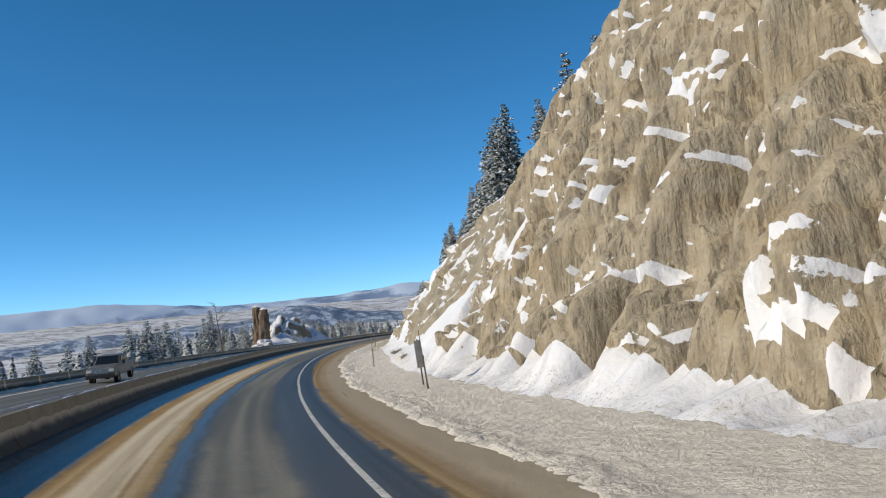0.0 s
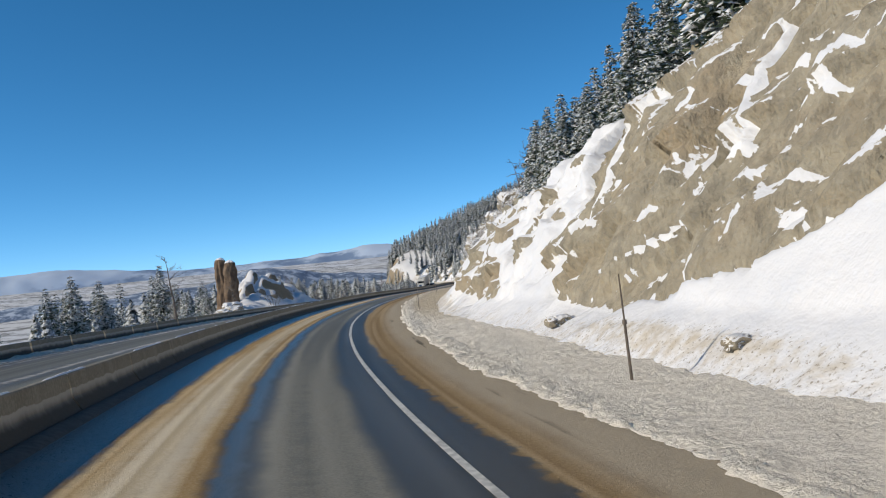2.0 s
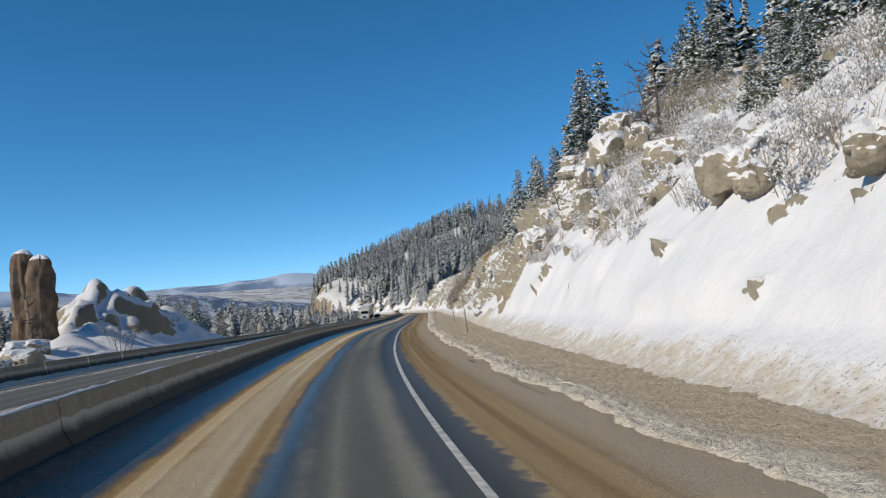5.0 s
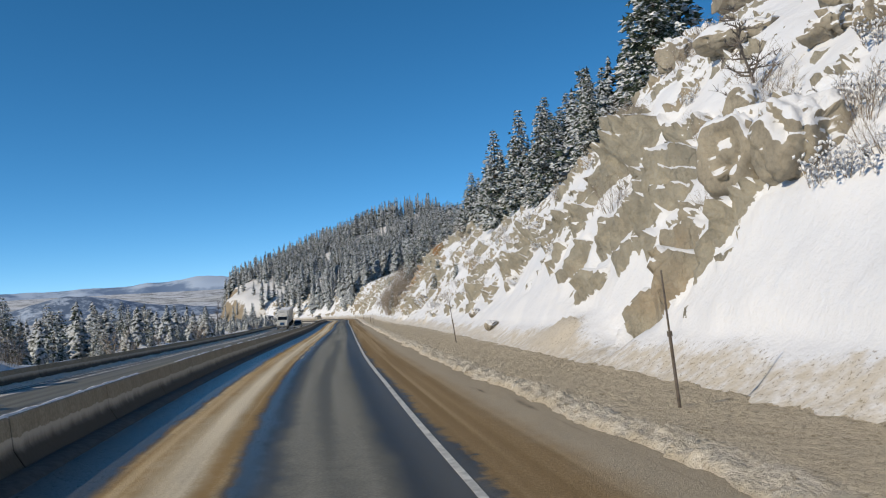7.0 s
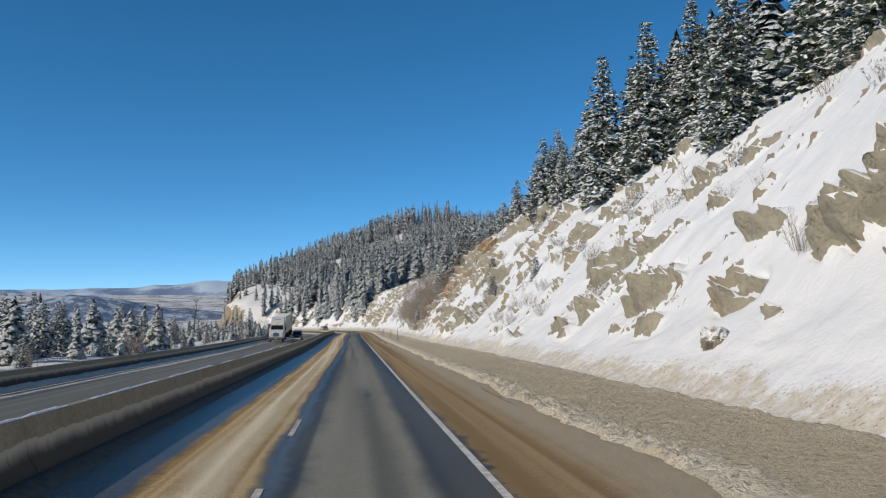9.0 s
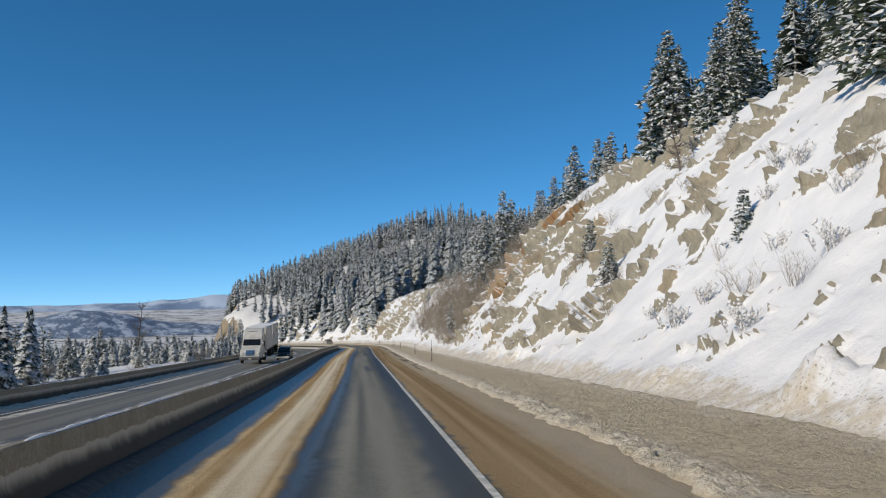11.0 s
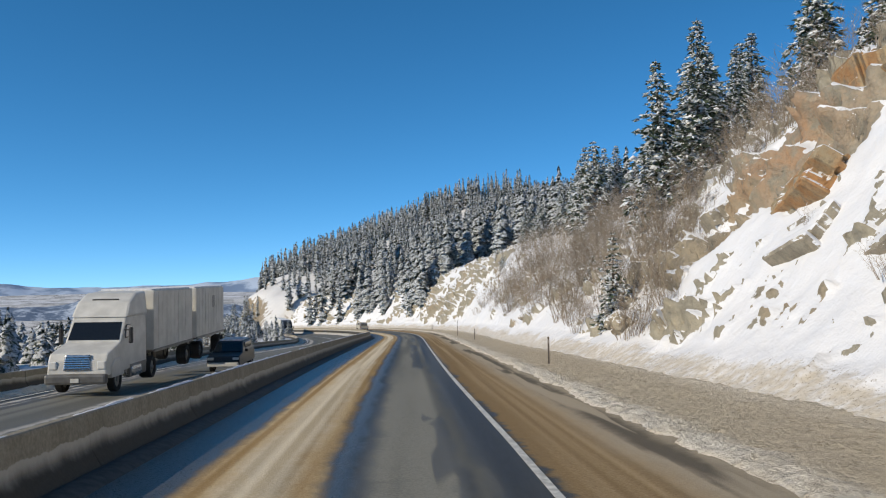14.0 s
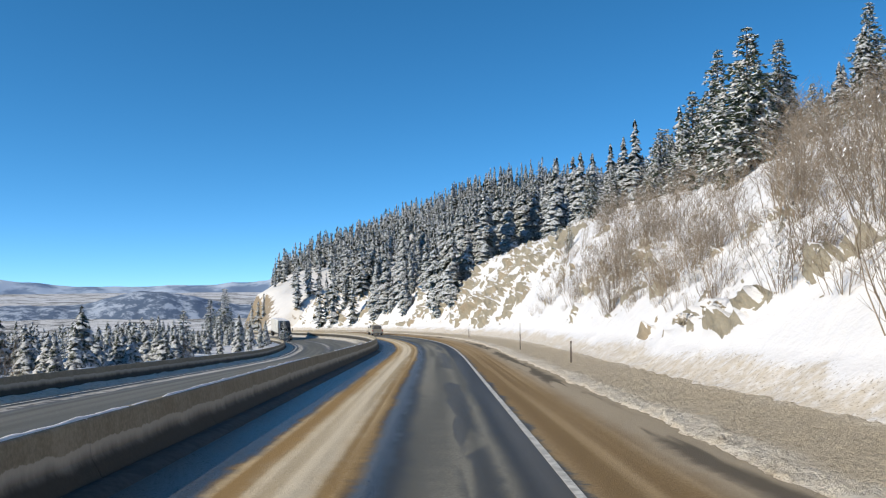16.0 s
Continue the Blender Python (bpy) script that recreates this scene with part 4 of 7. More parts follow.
# ---------------------------------------------------------------- barriers
def barrier_segment(length, scale=1.0):
    """A precast barrier: wide foot, sloped shoulder, slim top with rounded edges; its length runs along y."""
    prof = [(0.33, 0.0), (0.33, 0.07), (0.30, 0.10), (0.165, 0.33), (0.15, 0.36), (0.095, 0.84), (0.085, 0.875), (0.06, 0.89)]
    ring = [(x, z * scale) for x, z in prof] + [(-x, z * scale) for x, z in reversed(prof)]
    verts, faces = [], []
    g = 0.003
    ys = [g, g + 0.02, length - g - 0.02, length - g]
    for n, y in enumerate(ys):
        shrink = 0.985 if n in (0, 3) else 1.0
        verts += [(x * shrink, y, z * shrink) for x, z in ring]
    m = len(ring)
    for n in range(3):
        for i in range(m):
            j = (i + 1) % m
            faces.append((n * m + i, n * m + j, (n + 1) * m + j, (n + 1) * m + i))
    faces.append(tuple(range(m)))
    faces.append(tuple(reversed(range(3 * m, 4 * m))))
    me = raw_mesh("segment", verts, faces)
    me.materials.append(M_CONCRETE)
    return me


def chord(s, d, length, h=0.0):
    """A pose at chainage s whose +y points along the chord to s + length."""
    a, b = Vector(place(s, d, h)), Vector(place(s + length, d, h))
    v = (b - a).normalized()
    side = v.cross(Vector((0, 0, 1))).normalized()
    up = side.cross(v)
    m = Matrix((side, v, up)).transposed().to_4x4()
    m.translation = a
    return m


def build_barrier(name, d, s0, s1, label, scale=1.0):
    seg = 6.1
    top = empty(name, Matrix.Identity(4), label, "barrier", kind="structure")
    me = barrier_segment(seg, scale)
    s = s0
    while s < s1:
        ob = new("segment", me)
        ob.parent = top
        ob.matrix_basis = chord(s, d, seg, -0.01)
        s += seg
    return top


median = build_barrier("median_barrier", -4.92, -58, 640, "dark splashed concrete median barrier with a snowy top")
outer = build_barrier("roadside_barrier", -16.7, -58, 640, "weathered concrete roadside barrier above a drop", 0.92)


def snow_strip(name, d, half, lift, s0, s1, seed, label, dense=0.25, lumpy=0.6, gap=-0.35):
    """Crusted snow along an edge, lumpy and broken."""
    rows = np.arange(s0, s1, dense)
    k = np.linspace(-1, 1, 7)
    s2, k2 = np.meshgrid(rows, k, indexing="ij")
    amt = np.clip(step(gap, gap + 0.4, fbm(s2 / 2.2, 0 * s2, 0, 4, seed)), 0.05, 1)
    lump = 1 + lumpy * fbm(s2 / 0.45, k2, 0, 3, seed + 3)
    pts = place(s2, d + half * k2 * (0.6 + 0.4 * amt), lift[0] + (1 - k2 ** 2) * lift[1] * amt * lump)
    return tagged(link_mesh(name, grid_mesh(name, pts, True), M_CLEAN), label, "snow", kind="stuff")


snow_strip("barrier_snow", -4.92, 0.075, (0.86, 0.05), -40, 420, 201, "crust of white snow along the barrier's top")
snow_strip("barrier_snow", -16.7, 0.08, (0.795, 0.05), -40, 460, 211, "thin crust of snow on the outer barrier", 0.5, 0.5, -0.1)
snow_strip("gutter_slush", -4.42, 0.34, (-0.03, 0.13), -40, 420, 221, "dark frozen slush banked at the barrier's foot", 0.3, 0.12, -2.0).data.materials[0] = plain("dark_slush", (0.055, 0.05, 0.044), 0.8, 0, 0.4, 5, 0.5)
snow_strip("gutter_snow", -15.9, 0.6, (0.0, 0.16), -40, 520, 231, "grey snow banked against the outer barrier", 0.5, 0.7, -0.8).data.materials[0] = M_SHOULDER


# ---------------------------------------------------------------- verge and wide ground
def left_height(s, d):
    """Ground beyond the outer barrier, which falls to the valley."""
    q = np.maximum(0, -17.1 - d)
    h = 0.25 - 0.055 * q - 0.0014 * np.minimum(q, 70) ** 2
    knoll = 5.6 * np.exp(-(((s - 191) / 7) ** 2 + ((d + 26) / 4.2) ** 2)) + 3.0 * np.exp(-(((s - 200) / 8) ** 2 + ((d + 24) / 5) ** 2))
    knoll = knoll + 1.3 * np.exp(-(((s - 176) / 10) ** 2 + ((d + 24) / 5) ** 2))
    crag = np.minimum(knoll / 3, 1) * (1.9 * np.abs(vnoise(s / 2.4, d / 2.4, 0, 305)) + 0.8 * np.abs(vnoise(s / 1.1, d / 1.1, 0, 306)) - 0.6)
    return h + knoll + crag + np.minimum(q / 6, 1) * 1.3 * fbm(s / 14, d / 14, 0, 4, 301)


def build_verge():
    rows = np.r_[np.arange(-60, 158, 2.0), np.arange(158, 214, 0.45), np.arange(214, 642, 2.0)]
    off = np.r_[np.linspace(16.95, 34, 40), np.linspace(35.5, 75, 26)]
    s2, d2 = np.meshgrid(rows, -off, indexing="ij")
    pts = place(s2, d2, left_height(s2, d2) - 0.25 * (1 - step(0, 1.5, -16.95 - d2)))
    n = grid_mesh("verge", pts[:, ::-1], True, extra={"brush": np.zeros(s2.shape)})
    return tagged(link_mesh("verge", n, M_GROUND), "snow-covered slope falling away below the road", "slope", kind="structure")


verge = build_verge()


def to_road(x, y):
    """Chainage and offset of world places."""
    pts = np.stack([x.ravel(), y.ravel()], -1)
    base = np.stack([AX_X[::8], AX_Y[::8]], -1)
    out_i = np.empty(len(pts), int)
    for k in range(0, len(pts), 4000):
        blk = pts[k:k + 4000]
        out_i[k:k + 4000] = ((blk[:, None] - base[None]) ** 2).sum(-1).argmin(1)
    i = out_i * 8
    a = hr[i]
    ox, oy = pts[:, 0] - AX_X[i], pts[:, 1] - AX_Y[i]
    return (AX_S[i] + ox * np.sin(a) + oy * np.cos(a)).reshape(x.shape), (ox * np.cos(a) - oy * np.sin(a)).reshape(x.shape)


def spaced(lo, hi, fine, far_lo, far_hi, grow):
    a, v, st = [], lo, fine
    while v > far_lo:
        st *= grow
        v -= st
        a.append(v)
    b, v, st = [], hi, fine
    while v < far_hi:
        st *= grow
        v += st
        b.append(v)
    return np.r_[a[::-1], np.arange(lo, hi + fine / 2, fine), b]


def valley(x, y):
    return -150 + 0.020 * np.clip(np.hypot(x, y) - 900, 0, 4500) + 7 * fbm(x / 700, y / 700, 0, 4, 311)


def ground_height(x, y):
    s, d = to_road(x, y)
    rz = np.interp(s, AX_S, AX_Z)
    left = np.maximum(rz + left_height(s, np.maximum(d, -75)) - 0.34 * np.maximum(0, -75 - d), valley(x, y))
    spur = step(-58, -18, x + 6 * vnoise(x / 25, y / 25, 0, 341)) * (1 - step(980, 1300, y))
    hill = hill_height(np.clip(s, -60, 640), np.minimum(d, 126))
    far = step(560, 640, s)
    up = 13 + (0.275 + 0.085 * step(690, 765, s)) * np.clip(d - 24, 0, 172) - 0.25 * np.maximum(0, d - 205)
    hill = hill * (1 - far) + far * np.where(d > 24, up, np.maximum(0, (d - 8)) * 13 / 16)
    over = np.maximum(0, d - 126)
    hill = hill + (1 - far) * 0.30 * np.minimum(over, 150) + step(20, 60, d) * 3.5 * fbm(x / 45, y / 45, 0, 4, 321)
    hill = np.minimum(hill, 95 + 8 * fbm(x / 80, y / 80, 0, 3, 331))
    right = valley(x, y) + (rz + hill - valley(x, y)) * np.where(s > 600, spur, 1.0)
    under = np.where((s > -58) & (s < 638), 1.0, 0.0)
    left = valley(x, y) + (left - valley(x, y)) * (1 - step(625, 700, s))
    z = np.where(d > 0, right, left)
    z = z - (1.6 + 7.0 * step(6, 10, d) * (1 - step(35, 70, d))) * under * ((d > -72) & (d < 118))
    z = np.where(np.abs(d + 5.6) < 12.2, np.minimum(z, rz - 0.9), z)
    keep = 1 - step(1400, 2400, np.hypot(x, y - 300))
    return valley(x, y) + (z - valley(x, y)) * keep


def build_ground():
    xs = spaced(-150, 170, 5.0, -4700, 4700, 1.10)
    ys = spaced(-60, 900, 5.0, -3000, 4850, 1.10)
    x, y = np.meshgrid(xs, ys, indexing="ij")
    z = ground_height(x, y)
    brush = step(500, 900, np.hypot(x, y - 300))
    me = grid_mesh("ground", np.stack([x, y, z], -1), True, extra={"brush": brush})
    me.flip_normals()
    return tagged(link_mesh("ground", me, M_GROUND), "snowy hills and a wide white valley", "ground", kind="structure")


ground = build_ground()


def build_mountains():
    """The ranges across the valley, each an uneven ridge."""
    n = Nodes("hazed_mountain")
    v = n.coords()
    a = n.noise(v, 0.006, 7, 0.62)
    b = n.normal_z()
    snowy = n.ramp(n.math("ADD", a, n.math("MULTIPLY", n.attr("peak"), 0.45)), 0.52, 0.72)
    # distance haze is put into the colours: blue rock, dimmed blue snow
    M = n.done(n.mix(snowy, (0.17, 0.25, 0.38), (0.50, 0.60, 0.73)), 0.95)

    w = Nodes("hazed_wooded_hill")
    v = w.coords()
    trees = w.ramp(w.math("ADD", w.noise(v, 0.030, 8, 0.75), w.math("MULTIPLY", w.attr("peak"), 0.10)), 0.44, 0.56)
    # the hill's trees and snow are tinted blue-grey to carry the haze
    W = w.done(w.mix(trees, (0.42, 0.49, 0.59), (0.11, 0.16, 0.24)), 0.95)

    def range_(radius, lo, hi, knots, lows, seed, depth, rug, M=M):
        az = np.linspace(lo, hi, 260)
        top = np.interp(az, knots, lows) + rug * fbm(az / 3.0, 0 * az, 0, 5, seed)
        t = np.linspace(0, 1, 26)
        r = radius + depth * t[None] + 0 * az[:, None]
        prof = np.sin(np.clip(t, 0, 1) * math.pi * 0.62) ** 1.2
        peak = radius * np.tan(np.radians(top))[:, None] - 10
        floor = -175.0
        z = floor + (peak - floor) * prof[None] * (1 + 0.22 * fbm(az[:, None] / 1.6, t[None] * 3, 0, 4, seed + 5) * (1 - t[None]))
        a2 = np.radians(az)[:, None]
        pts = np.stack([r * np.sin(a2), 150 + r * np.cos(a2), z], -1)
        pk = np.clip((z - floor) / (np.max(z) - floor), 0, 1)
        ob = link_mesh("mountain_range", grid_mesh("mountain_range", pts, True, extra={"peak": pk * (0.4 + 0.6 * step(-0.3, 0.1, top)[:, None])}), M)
        return tagged(ob, "distant mountain range dusted with snow, haze put into its colour as blue", "mountains", kind="structure")

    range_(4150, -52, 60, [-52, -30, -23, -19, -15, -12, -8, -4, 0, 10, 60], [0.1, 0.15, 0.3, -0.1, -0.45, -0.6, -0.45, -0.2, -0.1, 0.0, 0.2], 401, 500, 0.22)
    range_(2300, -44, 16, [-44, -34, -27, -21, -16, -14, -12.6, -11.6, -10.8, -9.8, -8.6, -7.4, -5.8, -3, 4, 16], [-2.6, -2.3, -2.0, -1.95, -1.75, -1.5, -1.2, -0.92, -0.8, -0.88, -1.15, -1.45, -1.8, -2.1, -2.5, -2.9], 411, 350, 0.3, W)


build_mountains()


# ---------------------------------------------------------------- trees
def tube(verts, faces, a, b, ra, rb, sides=5):
    """A tapered stick between two places."""
    a, b = Vector(a), Vector(b)
    v = (b - a).normalized()
    x = v.orthogonal().normalized()
    y = v.cross(x)
    k = len(verts)
    for p, r in ((a, ra), (b, rb)):
        for i in range(sides):
            t = 2 * math.pi * i / sides
            verts.append(p + (x * math.cos(t) + y * math.sin(t)) * r)
    for i in range(sides):
        j = (i + 1) % sides
        faces.append((k + i, k + j, k + sides + j, k + sides + i))


def conifer_meshes(seed, tall, slim, whorl, per, tufts, bare=0.06, droop=0.25, pads=0.7, blades=10):
    """Trunk, needle crown and snow load of one conifer."""
    rnd = random.Random(seed)
    tv, tf, nv, nf, sv, sf = [], [], [], [], [], []
    bend = Vector((rnd.uniform(-1, 1), rnd.uniform(-1, 1), 0)) * 0.02 * tall
    at = lambda z: Vector((bend.x * (z / tall) ** 2, bend.y * (z / tall) ** 2, z))
    r0 = tall * 0.014 + 0.05
    for k in range(5):
        tube(tv, tf, at(tall * k / 5), at(tall * (k + 1) / 5), r0 * (1 - k / 5.2), r0 * (1 - (k + 1) / 5.2), 7)
    z = bare * tall
    while z < tall * 0.985:
        t = z / tall
        reach = slim * tall * ((1 - t) ** 0.76) * (0.55 + 0.45 * min(1, (t + 0.02) / 0.16)) + 0.12
        n = max(5, int(per * (0.55 + 0.6 * (1 - t))))
        spin = rnd.uniform(0, 6.28)
        for i in range(n):
            az = spin + 6.283 * i / n + rnd.uniform(-0.45, 0.45)
            ln = reach * rnd.uniform(0.58, 1.16)
            out = Vector((math.cos(az), math.sin(az), 0))
            p0 = at(z + rnd.uniform(-0.2, 0.2) * whorl)
            tip_drop = ln * (droop + 0.25 * (1 - t)) * rnd.uniform(0.6, 1.3) - 0.10 * ln
            if ln > 0.8 and i % 3 == 0:
                tube(tv, tf, p0, p0 + out * ln * 0.7 - Vector((0, 0, tip_drop * 0.4)), 0.028, 0.01, 3)
            m = max(2, int(tufts * ln / (slim * tall) + 1.2))
            for q in range(m):
                f = (q + 0.75) / (m - 0.05)
                c = p0 + out * ln * min(f, 1) - Vector((0, 0, tip_drop * f ** 1.6))
                c += Vector((rnd.gauss(0, 1), rnd.gauss(0, 1), rnd.gauss(0, 0.6))) * 0.08 * ln
                size = (0.26 + 0.26 * ln) * rnd.uniform(0.75, 1.3) * (1.12 - 0.3 * f)
                size = min(size, 0.85)
                for b in range(blades):
                    a2 = az + rnd.uniform(-1.5, 1.5)
                    dirn = Vector((math.cos(a2), math.sin(a2), rnd.uniform(-0.75, 0.35))).normalized()
                    side = dirn.cross(Vector((rnd.gauss(0, 1), rnd.gauss(0, 1), rnd.gauss(0, 1.6)))).normalized()
                    wd = size * rnd.uniform(0.14, 0.26) * (8 / blades) ** 0.8
                    k = len(nv)
                    s0 = c - dirn * size * 0.25
                    nv += [s0, s0 + dirn * size * 0.55 + side * wd, s0 + dirn * size * rnd.uniform(1.0, 1.35), s0 + dirn * size * 0.55 - side * wd]
                    nf.append((k, k + 1, k + 2, k + 3))
                if rnd.random() < pads * (0.5 + 0.6 * f):
                    k = len(sv)
                    e = size * rnd.uniform(0.34, 0.72)
                    up = c + Vector((0, 0, size * 0.10))
                    ax, ay = out, Vector((-out.y, out.x, 0))
                    sv += [up + ax * e * rnd.uniform(0.8, 1.25) - Vector((0, 0, e * 0.35)), up + ay * e * rnd.uniform(0.5, 0.9), up - ax * e * rnd.uniform(0.6, 1.0),
                           up - ay * e * rnd.uniform(0.5, 0.9), up + Vector((0, 0, e * rnd.uniform(0.28, 0.5))), up - Vector((0, 0, e * 0.22))]
                    for a, b2 in ((0, 1), (1, 2), (2, 3), (3, 0)):
                        sf += [(k + a, k + b2, k + 4), (k + b2, k + a, k + 5)]
        z += whorl * rnd.uniform(0.8, 1.2)
    out = []
    for nm, v, f, mat, sm in (("trunk", tv, tf, M_BARK, True), ("crown", nv, nf, M_NEEDLES, False), ("snow_load", sv, sf, M_CLEAN, True)):
        me = raw_mesh(nm, v, f, sm)
        me.materials.append(mat)
        out.append(me)
    return out


KINDS = [conifer_meshes(11, 13, 0.215, 0.42, 9, 4.2), conifer_meshes(12, 14, 0.195, 0.42, 9, 4.0), conifer_meshes(13, 11, 0.285, 0.40, 9, 4.2),
         conifer_meshes(14, 13, 0.21, 0.60, 8, 2.8, blades=6), conifer_meshes(15, 12, 0.225, 0.60, 8, 2.8, blades=6), conifer_meshes(16, 9, 0.30, 0.50, 8, 3.0, blades=6),
         conifer_meshes(17, 5, 0.24, 0.34, 8, 2.6, 0.02)]
TALL = [13, 14, 11, 13, 12, 9, 5]
def far_fir(seed, layers, per, lo, hi, fold):
    """A plain fir one metre tall: drooping boughs set unevenly round a narrow core; fold gives each bough a ridge."""
    r = random.Random(seed)
    v, f = [], []
    wide = r.uniform(lo, hi)
    lean = (r.uniform(-0.03, 0.03), r.uniform(-0.03, 0.03))
    for k in range(layers):
        t = k / layers
        reach = wide * (1 - t) ** 0.72 * min(1, 0.62 + 2.2 * t)
        for i in range(max(4, int(per * (1.1 - 0.5 * t)))):
            z = 0.05 + 0.93 * (t + r.uniform(-0.5, 0.5) / layers)
            a = k * 0.9 + 6.283 * i / per + r.uniform(-0.5, 0.5)
            ln = reach * r.uniform(0.35, 1.3) + 0.010
            c, q = math.cos(a), math.sin(a)
            w = (0.34 if fold else 0.42) * ln + 0.012
            drop = ln * r.uniform(0.15, 0.55)
            x0, y0 = lean[0] * z, lean[1] * z
            m = len(v)
            v += [(x0, y0, z + 0.035), (x0 + 0.6 * ln * c - w * q, y0 + 0.6 * ln * q + w * c, z - 0.55 * drop), (x0 + ln * c, y0 + ln * q, z - drop + 0.01), (x0 + 0.6 * ln * c + w * q, y0 + 0.6 * ln * q - w * c, z - 0.55 * drop)]
            if fold:
                v.append((x0 + 0.62 * ln * c, y0 + 0.62 * ln * q, z + 0.3 * drop))
                f += [(m, m + 1, m + 4), (m + 1, m + 2, m + 4), (m + 2, m + 3, m + 4), (m + 3, m, m + 4)]
            else:
                f += [(m, m + 1, m + 2), (m, m + 2, m + 3)]
    m = len(v)
    v += [(0.05 * math.cos(a), 0.05 * math.sin(a), 0.0) for a in (0.3, 2.4, 4.5)] + [(lean[0], lean[1], 1.0)]
    f += [(m + i, m + (i + 1) % 3, m + 3) for i in range(3)]
    me = raw_mesh("crown", v, f)
    me.materials.append(M_FAR)
    return (me,)


def make_far_needles():
    n = Nodes("frosted_woods")
    geo = n.node("ShaderNodeNewGeometry")
    a = n.noise(geo.outputs["Position"], 2.4, 4, 0.78)
    col = n.mix(geo.outputs["Random Per Island"], (0.022, 0.036, 0.024), (0.055, 0.072, 0.045))
    frost = n.ramp(n.math("ADD", a, n.math("MULTIPLY", n.normal_z(), 0.16)), 0.53, 0.68, 0, 0.9)
    return n.done(n.mix(frost, col, (0.68, 0.71, 0.75)), 0.8, Specular_IOR_Level=0.2)


M_FAR = make_far_needles()
FAR_KINDS = [far_fir(700 + k, 16, 6, 0.13, 0.19, False) for k in range(9)]
MID_KINDS = [far_fir(720 + k, 40, 8, 0.14, 0.19, True) for k in range(4)] + [far_fir(740 + k, 26, 11, 0.24, 0.33, True) for k in range(4)]


def tree(p, kind, height, group, label="snow-dusted dark green fir on the rocky slope", turn=0.0, lean=0.0):
    """One conifer with its foot at p."""
    k = height / TALL[kind]
    top = empty("fir_tree", Matrix.Identity(4), label, "tree", group)
    for me in KINDS[kind]:
        tagged(link_mesh(me.name.split(".")[0], me, None, top), kind="" if me.name.startswith("trunk") else "stuff")
    top.matrix_basis = Matrix.LocRotScale(Vector(p), Euler((lean, 0, turn)), Vector((k, k, k)))
    return top


def foot(s, d, sink=0.35):
    """The place on the ground at s, d."""
    if d > 8:
        h = float(hill_height(s, d))
        p = place(s, d, h, 0.0)
        p[2] -= float(axis(s)[4]) * 6 * (1 - float(step(0, 30, d - float(smooth_table(s, TOE)))))
    elif d < -17:
        p = place(s, d, float(left_height(np.float64(s), np.float64(d))))
    else:
        p = place(s, d, 0.1)
    p[2] -= sink
    return p


def lay(s, d, sink=0.0):
    """The place on top of the snow at s, d."""
    p = foot(s, d, 0.0)
    if d > 9:
        near = SURFACE[0][(np.abs(SURFACE[0][:, 0] - p[0]) < 0.45) & (np.abs(SURFACE[0][:, 1] - p[1]) < 0.45)]
        if len(near):
            p[2] = near[:, 2].mean()
    p[2] -= sink
    return p


def on_right(s, d, height, kind, label=None, group="firs above the cut"):
    rnd = random.Random(int(s * 31 + d * 17))
    return tree(foot(s, d), kind, height, group, label or "tall green fir with snow on its boughs", rnd.uniform(0, 6.28), rnd.uniform(-0.03, 0.03))


def stand(name, sites, label, kinds, tall, names=("trunk", "crown", "snow_load"), category="woods"):
    """Plants too many to count, joined part by part."""
    top = empty(name, Matrix.Identity(4), label, category, kind="stuff")
    for n, nm in enumerate(names):
        co, fa, count, mat = [], [], 0, None
        for p, kind, ht, turn in sites:
            me = kinds[kind][n]
            v = np.empty(len(me.vertices) * 3)
            me.vertices.foreach_get("co", v)
            f = np.empty(len(me.loops), int)
            me.loops.foreach_get("vertex_index", f)
            v = v.reshape(-1, 3) * ht / tall[kind]
            c, s = math.cos(turn), math.sin(turn)
            co.append(np.stack([v[:, 0] * c - v[:, 1] * s, v[:, 0] * s + v[:, 1] * c, v[:, 2]], -1) + np.asarray(p))
            fa.append(f.reshape(len(me.polygons), -1) + count)
            count += len(v)
            mat = me.materials[0]
        co, fa = np.concatenate(co), np.concatenate(fa)
        me = bpy.data.meshes.new(nm)
        me.vertices.add(len(co))
        me.vertices.foreach_set("co", co.reshape(-1).astype(np.float32))
        me.loops.add(fa.size)
        me.loops.foreach_set("vertex_index", fa.reshape(-1).astype(np.int32))
        me.polygons.add(len(fa))
        me.polygons.foreach_set("loop_start", np.arange(0, fa.size, fa.shape[1], dtype=np.int32))
        me.update(calc_edges=True)
        tagged(link_mesh(nm, me, mat, top), kind="stuff")
    return top


